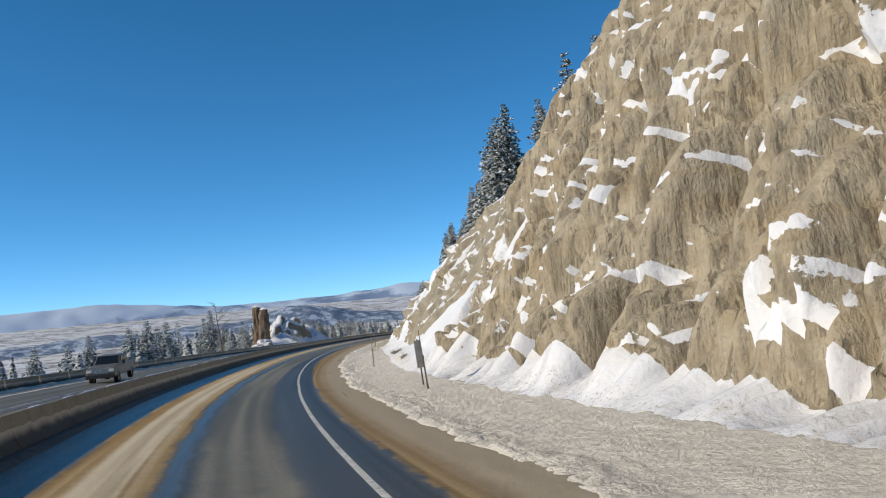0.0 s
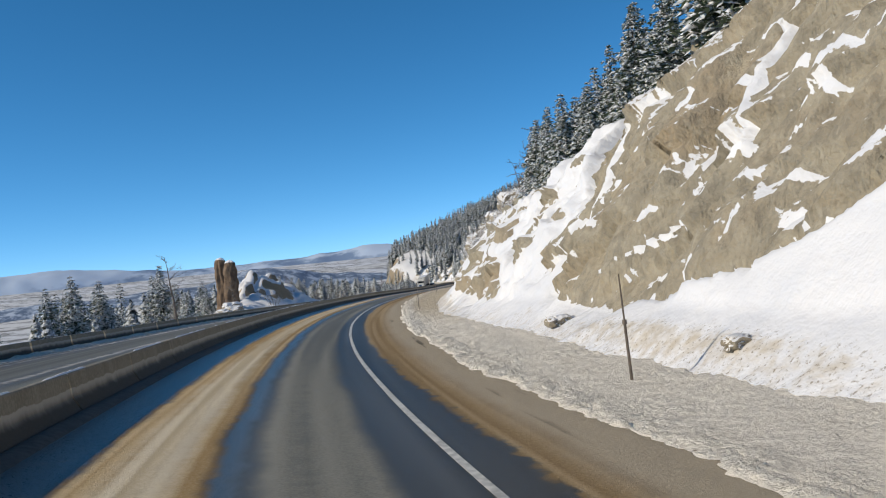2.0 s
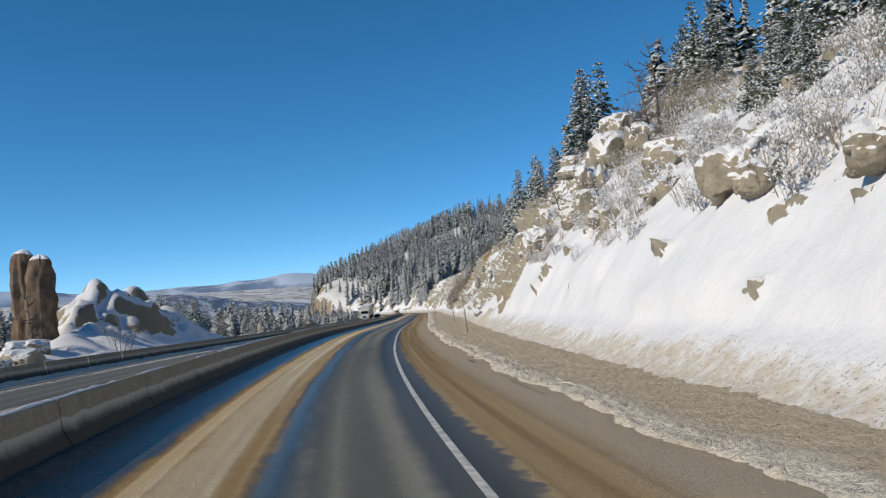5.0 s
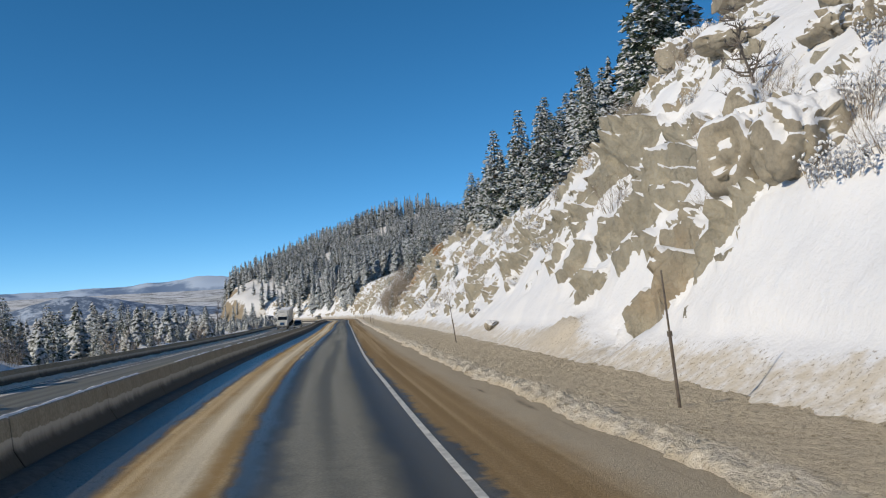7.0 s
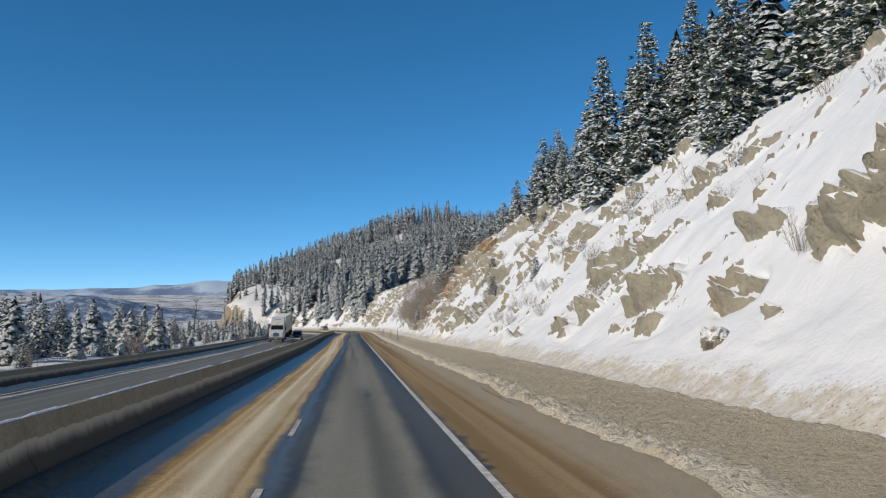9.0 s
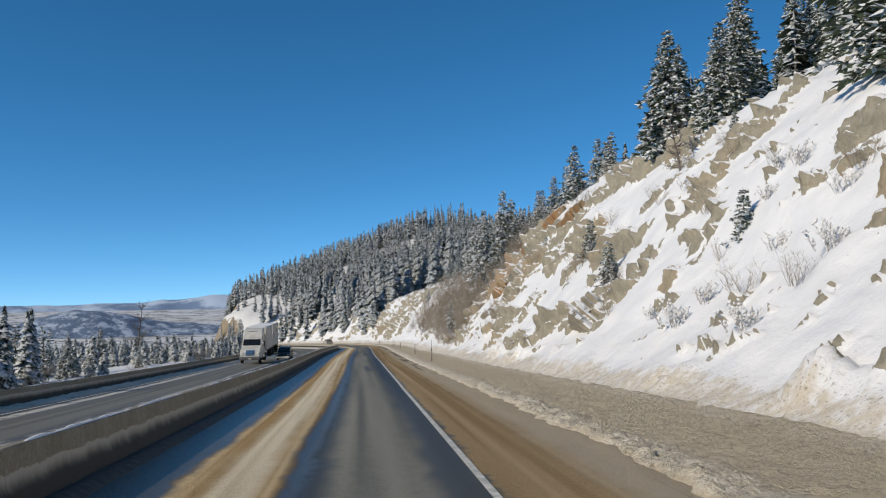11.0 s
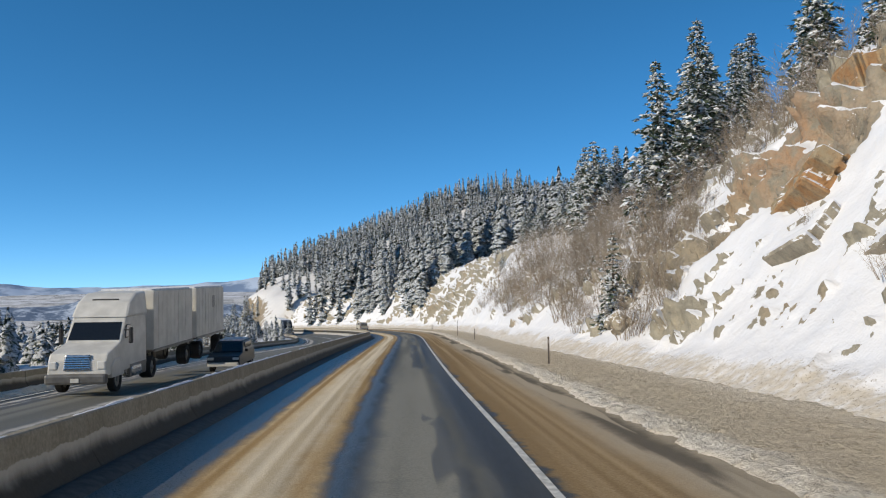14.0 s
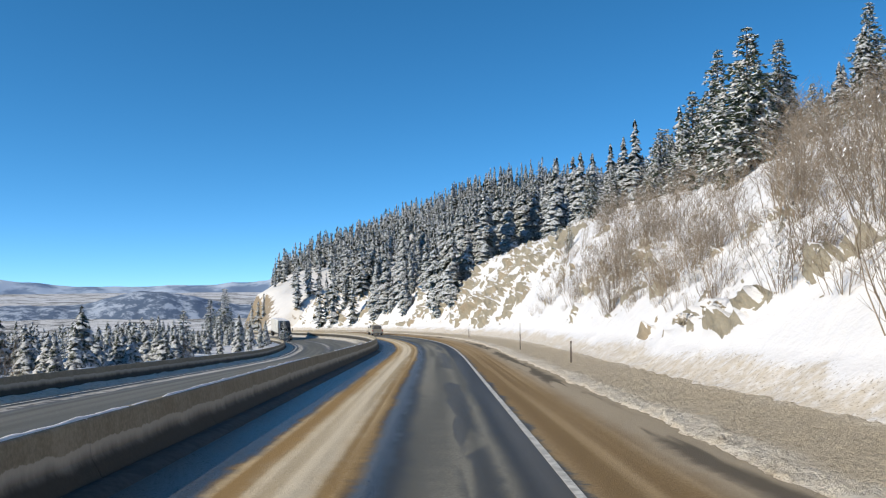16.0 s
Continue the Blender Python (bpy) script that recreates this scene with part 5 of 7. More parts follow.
# trees that stand out on the skyline above the cut: chainage, offset, height, kind
HIGH_FIRS_A = ((103, 17.6, 6.5, 2), (106, 17.0, 6, 0), (109, 17.6, 7, 1), (112, 17.2, 6.2, 2), (115.5, 18, 7, 0), (118.5, 19, 6, 1), (122, 20, 6.5, 2), (92, 19.5, 7, 0), (95, 21, 8, 2), (98, 20, 7, 1), (101, 19, 6, 2), (104.5, 20.5, 7.5, 0), (107.5, 19.5, 6.5, 2), (110.5, 21, 7, 1), (96, 23.5, 8.5, 0), (103, 23.5, 8.5, 1), (75, 20.5, 8.5, 0), (78, 22, 10, 1), (82, 21, 9.5, 2), (85, 22.5, 10, 0), (88, 20.0, 6, 2), (99, 21.5, 3.5, 6), (101, 22, 5.0, 0), (103, 22.6, 4.2, 2),
               (104, 26, 6, 0), (106, 23.5, 5.0, 2), (109, 24, 5.5, 0), (112, 23.5, 5, 2), (115, 25, 6, 1), (116, 21.5, 6.5, 2), (119, 20.5, 5.5, 2),
               (270, 31, 15, 1))
HIGH_FIRS_B = ((272.5, 27.5, 15.1, 0), (276.5, 24.4, 15.4, 1), (285, 44, 13.5, 0), (287, 44.8, 17.3, 1), (299.5, 46.2, 15.5, 0), (311, 46, 17.4, 1), (310, 49, 18, 0), (307.5, 25.9, 10.6, 2),
               (309.5, 27.5, 9, 0), (299.5, 26.6, 8.2, 2), (220.5, 26.4, 6.6, 2), (302, 29, 9.5, 1), (327, 33, 12.5, 0), (306, 31.5, 12, 1), (329, 49, 13, 0), (331, 52, 14, 1),
               (354.5, 35.2, 9.4, 0), (369, 37.6, 13.1, 1), (377.5, 36.1, 15.6, 0), (410.5, 43.2, 16.4, 0), (434.5, 46.8, 13.6, 1), (369.5, 19.5, 13.3, 0), (368.5, 22.2, 13.6, 1))
HIGH_FIRS_C = ((372, 24, 11.5, 2), (383, 31, 12, 0), (389, 35, 14, 1), (395, 30, 11, 2), (402, 36, 13, 0), (416.5, 25.4, 12.7, 2), (425, 26.3, 13, 0), (419, 29, 11, 1),
               (437.5, 28.8, 11.4, 2), (431, 31, 12, 0), (444, 33, 11, 1), (450, 30, 9.5, 2), (457.5, 32.9, 8.5, 0), (481, 68.5, 17.2, 1), (485, 85, 18, 0), (460, 57, 11, 2),
               (484.5, 42.7, 10.5, 0), (501, 49.3, 12, 1), (504, 43, 11, 2), (470, 40, 11.5, 0), (476, 34, 9, 2), (490, 36, 10.5, 0), (512, 38, 12, 1), (466, 47, 12, 0))
for s, d, ht, kind in HIGH_FIRS_A + HIGH_FIRS_B + HIGH_FIRS_C:
    on_right(s, d, ht, kind)
for s, d, ht in ((306.5, 18.5, 3.4), (279, 18.1, 2.9), (295.5, 16.6, 3.6), (357, 12.6, 6.2), (454, 19.8, 4.2), (461, 20.5, 3.4), (371, 14.5, 3.6), (326.5, 19.5, 2.0), (292, 24, 2.2)):
    on_right(s, d, ht, 6 if ht < 4 else 3, "small young fir alone on the snowy slope", "young firs on the slope")

rnd = random.Random(5)
BANDS = ((-30, 60, 25, 45, 8, 8, 12), (60, 90, 24, 34, 9, 7, 10), (124, 172, 27, 46, 22, 3.5, 6), (168, 214, 34, 55, 14, 8, 13), (212, 262, 25, 48, 20, 9, 15),
         (262, 284, 27, 48, 13, 10, 16), (284, 304, 40, 54, 10, 10, 15), (312, 352, 40, 58, 12, 7, 11), (350, 392, 38, 56, 12, 9, 13), (112, 152, 20, 28, 22, 3.5, 5.5), (392, 478, 36, 66, 26, 8, 12))
back_sites = []
for s0, s1, d0, d1, count, lo, hi in BANDS:
    for n in range(count):
        s = s0 + (s1 - s0) * (n + rnd.uniform(0.05, 0.95)) / count
        d = d0 + (d1 - d0) * rnd.random() ** 1.5
        if d < d0 + 5:
            on_right(s, d, rnd.uniform(lo, hi), rnd.choice((0, 1, 2, 3, 4)))
        else:
            back_sites.append((foot(s, d), rnd.choice((0, 1, 2, 3, 4)), rnd.uniform(lo, hi), rnd.uniform(0, 6.28)))
stand("fir_stand", back_sites, "snowy firs in loose rows above the cut", MID_KINDS, [1] * 8, ("crown",))

# trees below the road
# chainage, offset, height of the tip above the road, kind
LOW_FIRS_A = ((146, -58, 4.0, 2), (150, -50, 5.2, 2), (160, -60, 4.0, 5), (165, -29, 3.2, 5), (170, -31, 4.0, 5), (171, -53, 6.5, 2), (175, -51, 8.2, 2), (179, -48.5, 7.2, 2),
              (185, -33, 4.5, 2), (186, -60, 6.0, 3), (190, -36, 5.0, 5), (195, -64, 6.5, 4), (196, -33, 5.5, 0), (201, -45, 6.0, 0), (204, -49, 10.0, 0), (207, -52, 8.5, 1),
              (208, -24, 4.6, 2), (213, -44, 6.5, 3), (213, -28, 6.0, 0), (216, -63, 7.8, 3), (217, -25, 5.2, 2), (220, -30, 6.2, 4))
LOW_FIRS_B = ((224, -33, 6.4, 3), (225, -56, 6.0, 3), (229, -28, 5.4, 2), (232, -77, 7.7, 5), (234, -31, 5.8, 0), (235, -21.5, 2.2, 6), (238, -27, 4.4, 5), (240, -52, 5.5, 3),
              (242, -33, 5.0, 3), (243, -24, 3.9, 2), (246, -29, 4.6, 5), (250, -62, 5.0, 4), (252, -27, 4.6, 4), (256, -22, 2.0, 6), (257, -34, 5.6, 3), (258, -48, 5.0, 3),
              (262, -30, 5.2, 0), (268, -25, 4.6, 5), (270, -21, 1.6, 6), (272, -46, 5.4, 4), (274, -29, 5.4, 3), (281, -33, 6.0, 4))
LOW_FIRS_C = ((283, -24, 2.2, 5), (285, -52, 5.0, 3), (287, -30, 5.2, 2), (292, -34.3, 6.4, 0), (298, -38, 5.4, 3), (300, -58, 4.4, 4), (303, -41.6, 6.0, 1), (307, -29.0, 5.6, 0),
              (313, -28.0, 4.2, 5), (316, -23, 1.4, 6), (318, -46, 5.0, 3), (324, -27.5, 3.2, 2), (328, -22, 1.2, 6), (330, -50, 4.4, 4), (330, -33, 4.0, 3), (336, -34, 4.4, 4),
              (339, -29.0, 4.2, 0), (340, -23, 1.0, 6), (343, -36, 4.0, 3), (347, -48, 3.4, 3), (349, -31, 3.0, 5), (354, -24.5, 0.8, 5))
LOW_FIRS_D = ((357, -33, 3.0, 4), (360, -29.3, 2.2, 2), (361, -47, 2.6, 4), (366, -34, 3.0, 3), (368, -25.5, 0.6, 6), (372, -31, 2.2, 4), (376, -50, 2.0, 3), (380, -36, 3.0, 3),
              (388, -33, 2.6, 0), (392, -49, 1.8, 4), (396, -35, 2.4, 4), (404, -31, 1.8, 5), (412, -36, 2.4, 3))
for s, d, tip, kind in LOW_FIRS_A + LOW_FIRS_B + LOW_FIRS_C + LOW_FIRS_D:
    r2 = random.Random(int(s * 7 - d))
    base = foot(s, d)
    ht = max(2.2, float(axis(s)[2] + tip - base[2]))
    tree(base, kind, ht, "firs below the road", "dark fir frosted with snow below the road", r2.uniform(0, 6.28))
for x, y, z, ht, kind in ((-11, 498, -17.8, 12.5, 0), (-14, 502, -19.5, 11, 1), (-12, 462, -20.3, 9.5, 2), (-15, 458, -21.0, 9, 0), (-9, 451, -22.3, 7.5, 2), (-6, 486, -23.0, 8, 2), (-8, 480, -22.6, 8.5, 0), (-24, 504, -23.9, 10, 3), (-2, 520, -24.5, 8.5, 1),
                         (-18, 470, -22.5, 9, 3), (-21, 480, -23.0, 10, 4), (-16, 446, -22.8, 8.5, 4), (-20, 452, -23.5, 9, 3), (-13, 440, -21.5, 8, 5), (-27, 494, -23.5, 11, 3), (-17, 430, -20.5, 8.5, 3), (-22, 438, -22.5, 9, 4)):
    tree((x, y, z - ht), kind, ht, "firs below the road", "frosted fir on the low side of the bend", x * y)


rnd = random.Random(17)
low_stand = []
for s0, s1, d0, d1, count, lo, hi in ((40, 150, -52, -30, 26, 1.2, 3.8), (196, 262, -58, -22, 52, 2.2, 5.8), (262, 330, -58, -21, 64, 1.6, 5.8), (330, 440, -62, -19.5, 210, 0.2, 3.6), (345, 440, -31, -19.5, 90, 0.0, 2.2), (440, 530, -50, -19.5, 90, 0.2, 3.5)):
    for n in range(count):
        s, d = s0 + (s1 - s0) * (n + rnd.random()) / count, d1 + (d0 - d1) * rnd.random()
        base = foot(s, d)
        ht = float(axis(s)[2]) + rnd.uniform(lo, hi) - float(base[2])
        low_stand.append((base, rnd.choice((4, 5, 6, 7, 0, 2)), min(max(ht, 3.0), 12), rnd.uniform(0, 6.28)))
stand("fir_stand", low_stand, "dense frosted firs on the slope below the road", MID_KINDS, [1] * 8, ("crown",))


# ---------------------------------------------------------------- far woods
def far_woods(name, sites, seed, label):
    """Many small firs as one mesh."""
    r = random.Random(seed)
    return stand(name, [((x, y, z), r.randrange(len(FAR_KINDS)), ht, r.uniform(0, 6.28)) for x, y, z, ht in sites], label, FAR_KINDS, [1] * len(FAR_KINDS), ("crown",))


rs = np.random.RandomState(9)


def scatter(count, x0, x1, y0, y1, keep, lo, hi):
    x, y = rs.uniform(x0, x1, count), rs.uniform(y0, y1, count)
    s, d = to_road(x, y)
    ok = keep(x, y, s, d)
    x, y = x[ok], y[ok]
    z = ground_height(x, y)
    s, d = s[ok], d[ok]
    cut = (d > 8) & (d < 118) & (s > -55) & (s < 636)
    z = np.where(cut, np.interp(s, AX_S, AX_Z) + hill_height(s, np.minimum(d, 118)), z)
    return [(a, b, c - 0.3, rs.uniform(lo, hi)) for a, b, c in zip(x, y, z)]


def on_hill(x, y, s, d):
    """Woods on the hill ahead: thin on its snowy foot, open in glades."""
    open_foot = ((s > 645) & (d < 62 + 14 * vnoise(x / 14, y / 14, 0, 503))) | ((s < 512) & (d < 40))
    return (d > 15) & (s > 478) & (d < 235) & (fbm(x / 18, y / 18, 0, 3, 501) > -0.14) & (~open_foot | (hash01(np.floor(x), np.floor(y), 0 * x, 505) > 0.93))


hill_sites = scatter(9500, -80, 330, 470, 1000, on_hill, 9, 19)
edge_rnd = random.Random(31)
edge_sites = [(p[:3], edge_rnd.choice((0, 1, 2, 3)), p[3] * 0.95, edge_rnd.uniform(0, 6.28)) for p in hill_sites if p[1] < 575]
stand("fir_stand", edge_sites, "tall frosted firs at the near edge of the hill", MID_KINDS, [1] * 8, ("crown",))
hill_sites = [p for p in hill_sites if p[1] >= 575]
far_woods("hill_woods", hill_sites, 21, "dense frosted fir forest on the hill ahead")
near_sites = scatter(1500, -20, 130, 380, 560, lambda x, y, s, d: (d > 66) & (d < 120) & (s < 480), 9, 13)
near_sites += scatter(1700, -40, 110, -20, 400, lambda x, y, s, d: (d > 40) & (d < 105) & (s < 470), 7, 11)
far_woods("slope_woods", near_sites, 22, "fir forest above the rock cut")
low_sites = scatter(5200, -330, 10, 130, 800, lambda x, y, s, d: (d < -56) & (d > -330) & (s > 170) & (fbm(x / 40, y / 40, 0, 3, 511) > -0.16 + 0.0011 * (-d - 60)), 7, 12)
far_woods("valley_woods", low_sites, 23, "frosted firs thinning down towards the valley")


# ---------------------------------------------------------------- bare wood
def brush_mesh(seed, tall, stems, spread, fine=3, rime=0.12, clot=1.0):
    r = random.Random(seed)
    v, f, sv, sf = [], [], [], []
    for k in range(stems):
        az = r.uniform(0, 6.28)
        p = Vector((math.cos(az), math.sin(az), 0)) * r.uniform(0, spread * 0.35)
        dirn = Vector((math.cos(az) * r.uniform(0.05, 0.6), math.sin(az) * r.uniform(0.05, 0.6), 1)).normalized()
        ln = tall * r.uniform(0.55, 1.05)
        q = p
        rad = 0.0075 * tall / 2 + 0.004
        for g in range(4):
            nxt = q + dirn * ln / 4
            tube(v, f, q, nxt, rad * (1 - g * 0.22), rad * (0.78 - g * 0.22) + 0.002, 3)
            for _ in range(fine if g else 1):
                az2 = r.uniform(0, 6.28)
                d2 = (dirn * 0.8 + Vector((math.cos(az2), math.sin(az2), r.uniform(-0.1, 0.6)))).normalized()
                l2 = ln * r.uniform(0.12, 0.3)
                a = q + (nxt - q) * r.random()
                e = a + d2 * l2
                tube(v, f, a, e, rad * 0.45, 0.003, 3)
                d3 = (d2 + Vector((r.uniform(-1, 1), r.uniform(-1, 1), r.uniform(-0.2, 0.8)))).normalized()
                tube(v, f, a + (e - a) * 0.5, a + (e - a) * 0.5 + d3 * l2 * 0.6, rad * 0.3, 0.002, 3)
                if r.random() < rime:
                    c = a + (e - a) * r.uniform(0.3, 0.9)
                    b = (0.014 + 0.016 * r.random() * tall / 2) * clot
                    m = len(sv)
                    sv += [c + d2 * b * 2, c + d2.orthogonal().normalized() * b, c - d2 * b * 2, c - d2.orthogonal().normalized() * b, c + Vector((0, 0, b)), c - Vector((0, 0, b * 0.4))]
                    for i, j in ((0, 1), (1, 2), (2, 3), (3, 0)):
                        sf += [(m + i, m + j, m + 4), (m + j, m + i, m + 5)]
            dirn = (dirn + Vector((r.uniform(-0.25, 0.25), r.uniform(-0.25, 0.25), 0.05))).normalized()
            q = nxt
    a, b = raw_mesh("brushwood", v, f), raw_mesh("rime", sv, sf)
    a.materials.append(M_TWIG)
    b.materials.append(M_CLEAN)
    return a, b


BRUSH = [brush_mesh(31, 2.2, 20, 1.9), brush_mesh(32, 3.2, 18, 2.4), brush_mesh(33, 1.3, 18, 1.4, 2), brush_mesh(34, 4.6, 10, 2.2, 4), brush_mesh(35, 1.1, 16, 2.0, 3, 0.75, 2.6), brush_mesh(36, 1.5, 14, 2.2, 3, 0.55, 2.4)]


def bush(s, d, kind, scale, label="bare grey-brown brush with clots of snow"):
    r = random.Random(int(s * 13 + d * 29))
    top = empty("bare_shrub", Matrix.Identity(4), label, "shrub", "bare shrubs along the slope")
    for me in BRUSH[kind]:
        tagged(link_mesh(me.name.split(".")[0], me, None, top), kind="stuff")
    top.matrix_basis = Matrix.LocRotScale(Vector(lay(s, d, 0.12)), Euler((0, 0, r.uniform(0, 6.28))), Vector((scale, scale, scale)))


rnd = random.Random(8)
for s0, s1, d0, d1, count, kinds in ((348, 376, 11.5, 15.5, 26, (0, 1, 1, 3)), (350, 398, 15, 24, 46, (1, 1, 3, 0)), (376, 400, 12.0, 15, 9, (2, 2, 0)), (388, 440, 13.0, 20, 40, (1, 3, 1, 0)),
                                     (160, 200, 13, 30, 46, (2, 2, 0)), (165, 192, 24, 34, 22, (1, 3, 0)), (205, 262, 14, 26, 10, (2,)), (285, 345, 14, 26, 18, (2, 2, 0)), (402, 440, 12.5, 16, 12, (3, 1))):
    for n in range(count):
        bush(rnd.uniform(s0, s1), d0 + (d1 - d0) * rnd.random(), rnd.choice(kinds), rnd.uniform(0.7, 1.15))
for n in range(26):
    bush(rnd.uniform(165, 420), -rnd.uniform(18.5, 27), rnd.choice((0, 2, 1)), rnd.uniform(0.7, 1.1), "bare shrub in the snow below the road")


thicket = []
for s0, s1, d0, d1, count, kinds in ((122, 178, 12.2, 27, 230, (4, 5, 4, 2)), (356, 445, 12.6, 19, 90, (4, 5, 2)), (180, 300, 13, 24, 60, (4, 2)), (390, 452, 17, 30, 95, (1, 3, 1, 3)), (358, 420, 12.5, 17, 34, (2, 0, 2)), (348, 392, 16, 26, 46, (1, 0, 3)), (348, 382, 11.8, 16, 30, (1, 3, 0))):
    for n in range(count):
        thicket.append((lay(s0 + (s1 - s0) * rnd.random(), d0 + (d1 - d0) * rnd.random(), 0.12), rnd.choice(kinds), rnd.uniform(0.7, 1.2), rnd.uniform(0, 6.28)))
stand("thicket", thicket, "bare brown brush on the snowy slope", BRUSH, [1] * 6, ("brushwood", "rime"), "brush")


def snag(p, tall, seed, lean, label):
    """A dead tree: a bare trunk with broken, twisting limbs."""
    r = random.Random(seed)
    top = empty("dead_tree", Matrix.LocRotScale(Vector(p), Euler((lean[0], lean[1], 0)), None), label, "tree")
    v, f = [], []
    q, dirn = Vector((0, 0, 0)), Vector((0, 0, 1))
    w = tall * 0.022
    joints = []
    for k in range(7):
        nxt = q + dirn * tall / 7
        tube(v, f, q, nxt, w * (1 - k / 7.6), w * (1 - (k + 1) / 7.6), 7)
        joints.append((q, nxt, k))
        dirn = (dirn + Vector((r.uniform(-0.1, 0.1), r.uniform(-0.1, 0.1), 0))).normalized()
        q = nxt
    link_mesh("trunk", raw_mesh("trunk", v, f, True), M_DEAD, top)
    for a, b, k in joints[1:]:
        for _ in range(5):
            v, f = [], []
            az = r.uniform(0, 6.28)
            d2 = Vector((math.cos(az), math.sin(az), r.uniform(-0.1, 0.7))).normalized()
            c = a + (b - a) * r.random()
            ln = tall * (0.42 - 0.045 * k) * r.uniform(0.5, 1.1)
            for g in range(4):
                e = c + d2 * ln / 4
                tube(v, f, c, e, 0.05 * (1 - g * 0.22), 0.05 * (0.78 - g * 0.22), 4)
                for _ in range(4):
                    d3 = (d2 + Vector((r.uniform(-1, 1), r.uniform(-1, 1), r.uniform(-0.5, 1)))).normalized()
                    tube(v, f, e, e + d3 * ln * 0.22, 0.018, 0.006, 3)
                d2 = (d2 + Vector((r.uniform(-0.35, 0.35), r.uniform(-0.35, 0.35), r.uniform(-0.2, 0.35)))).normalized()
                c = e
            link_mesh("limb", raw_mesh("limb", v, f), M_DEAD, top)
    return top


snag(foot(117.0, 19.8), 6.0, 3, (0.1, -0.28), "dead grey pine leaning out over the cut")
snag(foot(115.0, 20.0), 4.5, 4, (0.2, -0.45), "dead leaning pine with twisted limbs")
snag(foot(118, 19.5), 6.0, 5, (0, -0.1), "bare dead pine on the edge of the cut")
snag(foot(168, 21), 7.0, 6, (0.05, -0.12), "scorched bare pine above the boulders")
snag(foot(172, 23), 8.0, 7, (-0.05, -0.05), "scorched bare pine above the boulders")
snag(foot(183.0, 17.0), 4.2, 8, (0.0, -0.1), "thin leafless tree between the boulders")
snag(foot(199, -44.5), 14.5, 9, (0, 0.02), "tall dead pine behind the hoodoos")
snag(foot(352, -28.3), 8.6, 10, (0, 0), "bare larch hung with frost")
snag(foot(171, -24), 4.5, 12, (0, 0), "thin bare tree beside the hoodoos")
snag(foot(296, 22), 5.0, 13, (0, -0.1), "thin leafless tree on the snow slope")


# ---------------------------------------------------------------- boulders and hoodoos
def boulder_mesh(seed, squash=(1, 1, 1), rough=0.5, cells=1.3, detail=4):
    bm = bmesh.new()
    bmesh.ops.create_icosphere(bm, subdivisions=detail + 1, radius=1.0)
    co = np.array([v.co[:] for v in bm.verts])
    f, e = facets(co[:, 0] * cells + 7.3 * seed, co[:, 1] * cells + 3.1, co[:, 2] * cells - 1.7 * seed, seed * 9)
    g = fbm(co[:, 0] * 2.5 + seed, co[:, 1] * 2.5, co[:, 2] * 2.5, 3, seed + 3)
    rad = 1 + rough * 0.5 * f + 0.22 * g
    co = np.clip(co * rad[:, None], -0.93, 0.93) * np.array(squash)
    for v, c in zip(bm.verts, co):
        v.co = c
    return bm


def boulder(s, d, size, seed, squash=(1, 1, 1), lift=0.15, label="big grey granite boulder capped with snow", turn=0.0):
    p = lay(s, d)
    bm = boulder_mesh(seed, squash)
    me = bm_mesh("boulder", bm, True)
    ob = link_mesh("boulder", me, M_BOULDER)
    ob.matrix_basis = Matrix.LocRotScale(Vector((p[0], p[1], p[2] + size * squash[2] * lift)), Euler((0, 0, turn)), Vector((size, size, size)))
    return tagged(ob, label, "boulder", "boulders on the slope")


BOULDERS_A = ((174.5, 13.4, 1.35, (1, 1, 1.0), 0.35), (172.5, 19.6, 2.1, (1, 1.1, 1.05), 0.35), (177.5, 13.6, 1.4, (1, 1, 1.05), 0.3), (136, 13.4, 1.2, (1.3, 1, 0.9), 0.2), (133.5, 12.6, 0.7, (1, 1, 0.9), 0.6), (146, 14.2, 0.9, (1.2, 1, 0.8), 0.2), (152, 17.0, 1.3, (1, 1.2, 0.9), 0.2), (127, 12.4, 0.8, (1.2, 1, 0.9), 0.6), (168.0, 20.4, 1.1, (1, 0.9, 1.3), 0.3), (209.5, 27.2, 1.6, (1, 1, 0.95), 0.5), (203.0, 27.5, 2.2, (1.5, 1, 0.6), 0.8), (169.5, 20.6, 1.1, (1, 1, 1.3), 0.5), (186.0, 24.0, 1.5, (1, 1, 1.2), 0.5), (181.5, 15.8, 0.8, (1, 1, 1.2), 0.4), (180.5, 18.6, 0.9, (1.3, 1, 0.7), 0.3), (201.5, 22.0, 1.2, (1, 1, 0.9), 0.4),
              (190, 20, 1.3, (1.6, 1, 0.6), 0.3), (183, 21, 1.0, (1.3, 1, 0.8), 0.3), (177, 18.0, 0.9, (1, 1, 0.8), 0.3), (172, 16.0, 1.0, (1, 1, 0.8), 0.3))
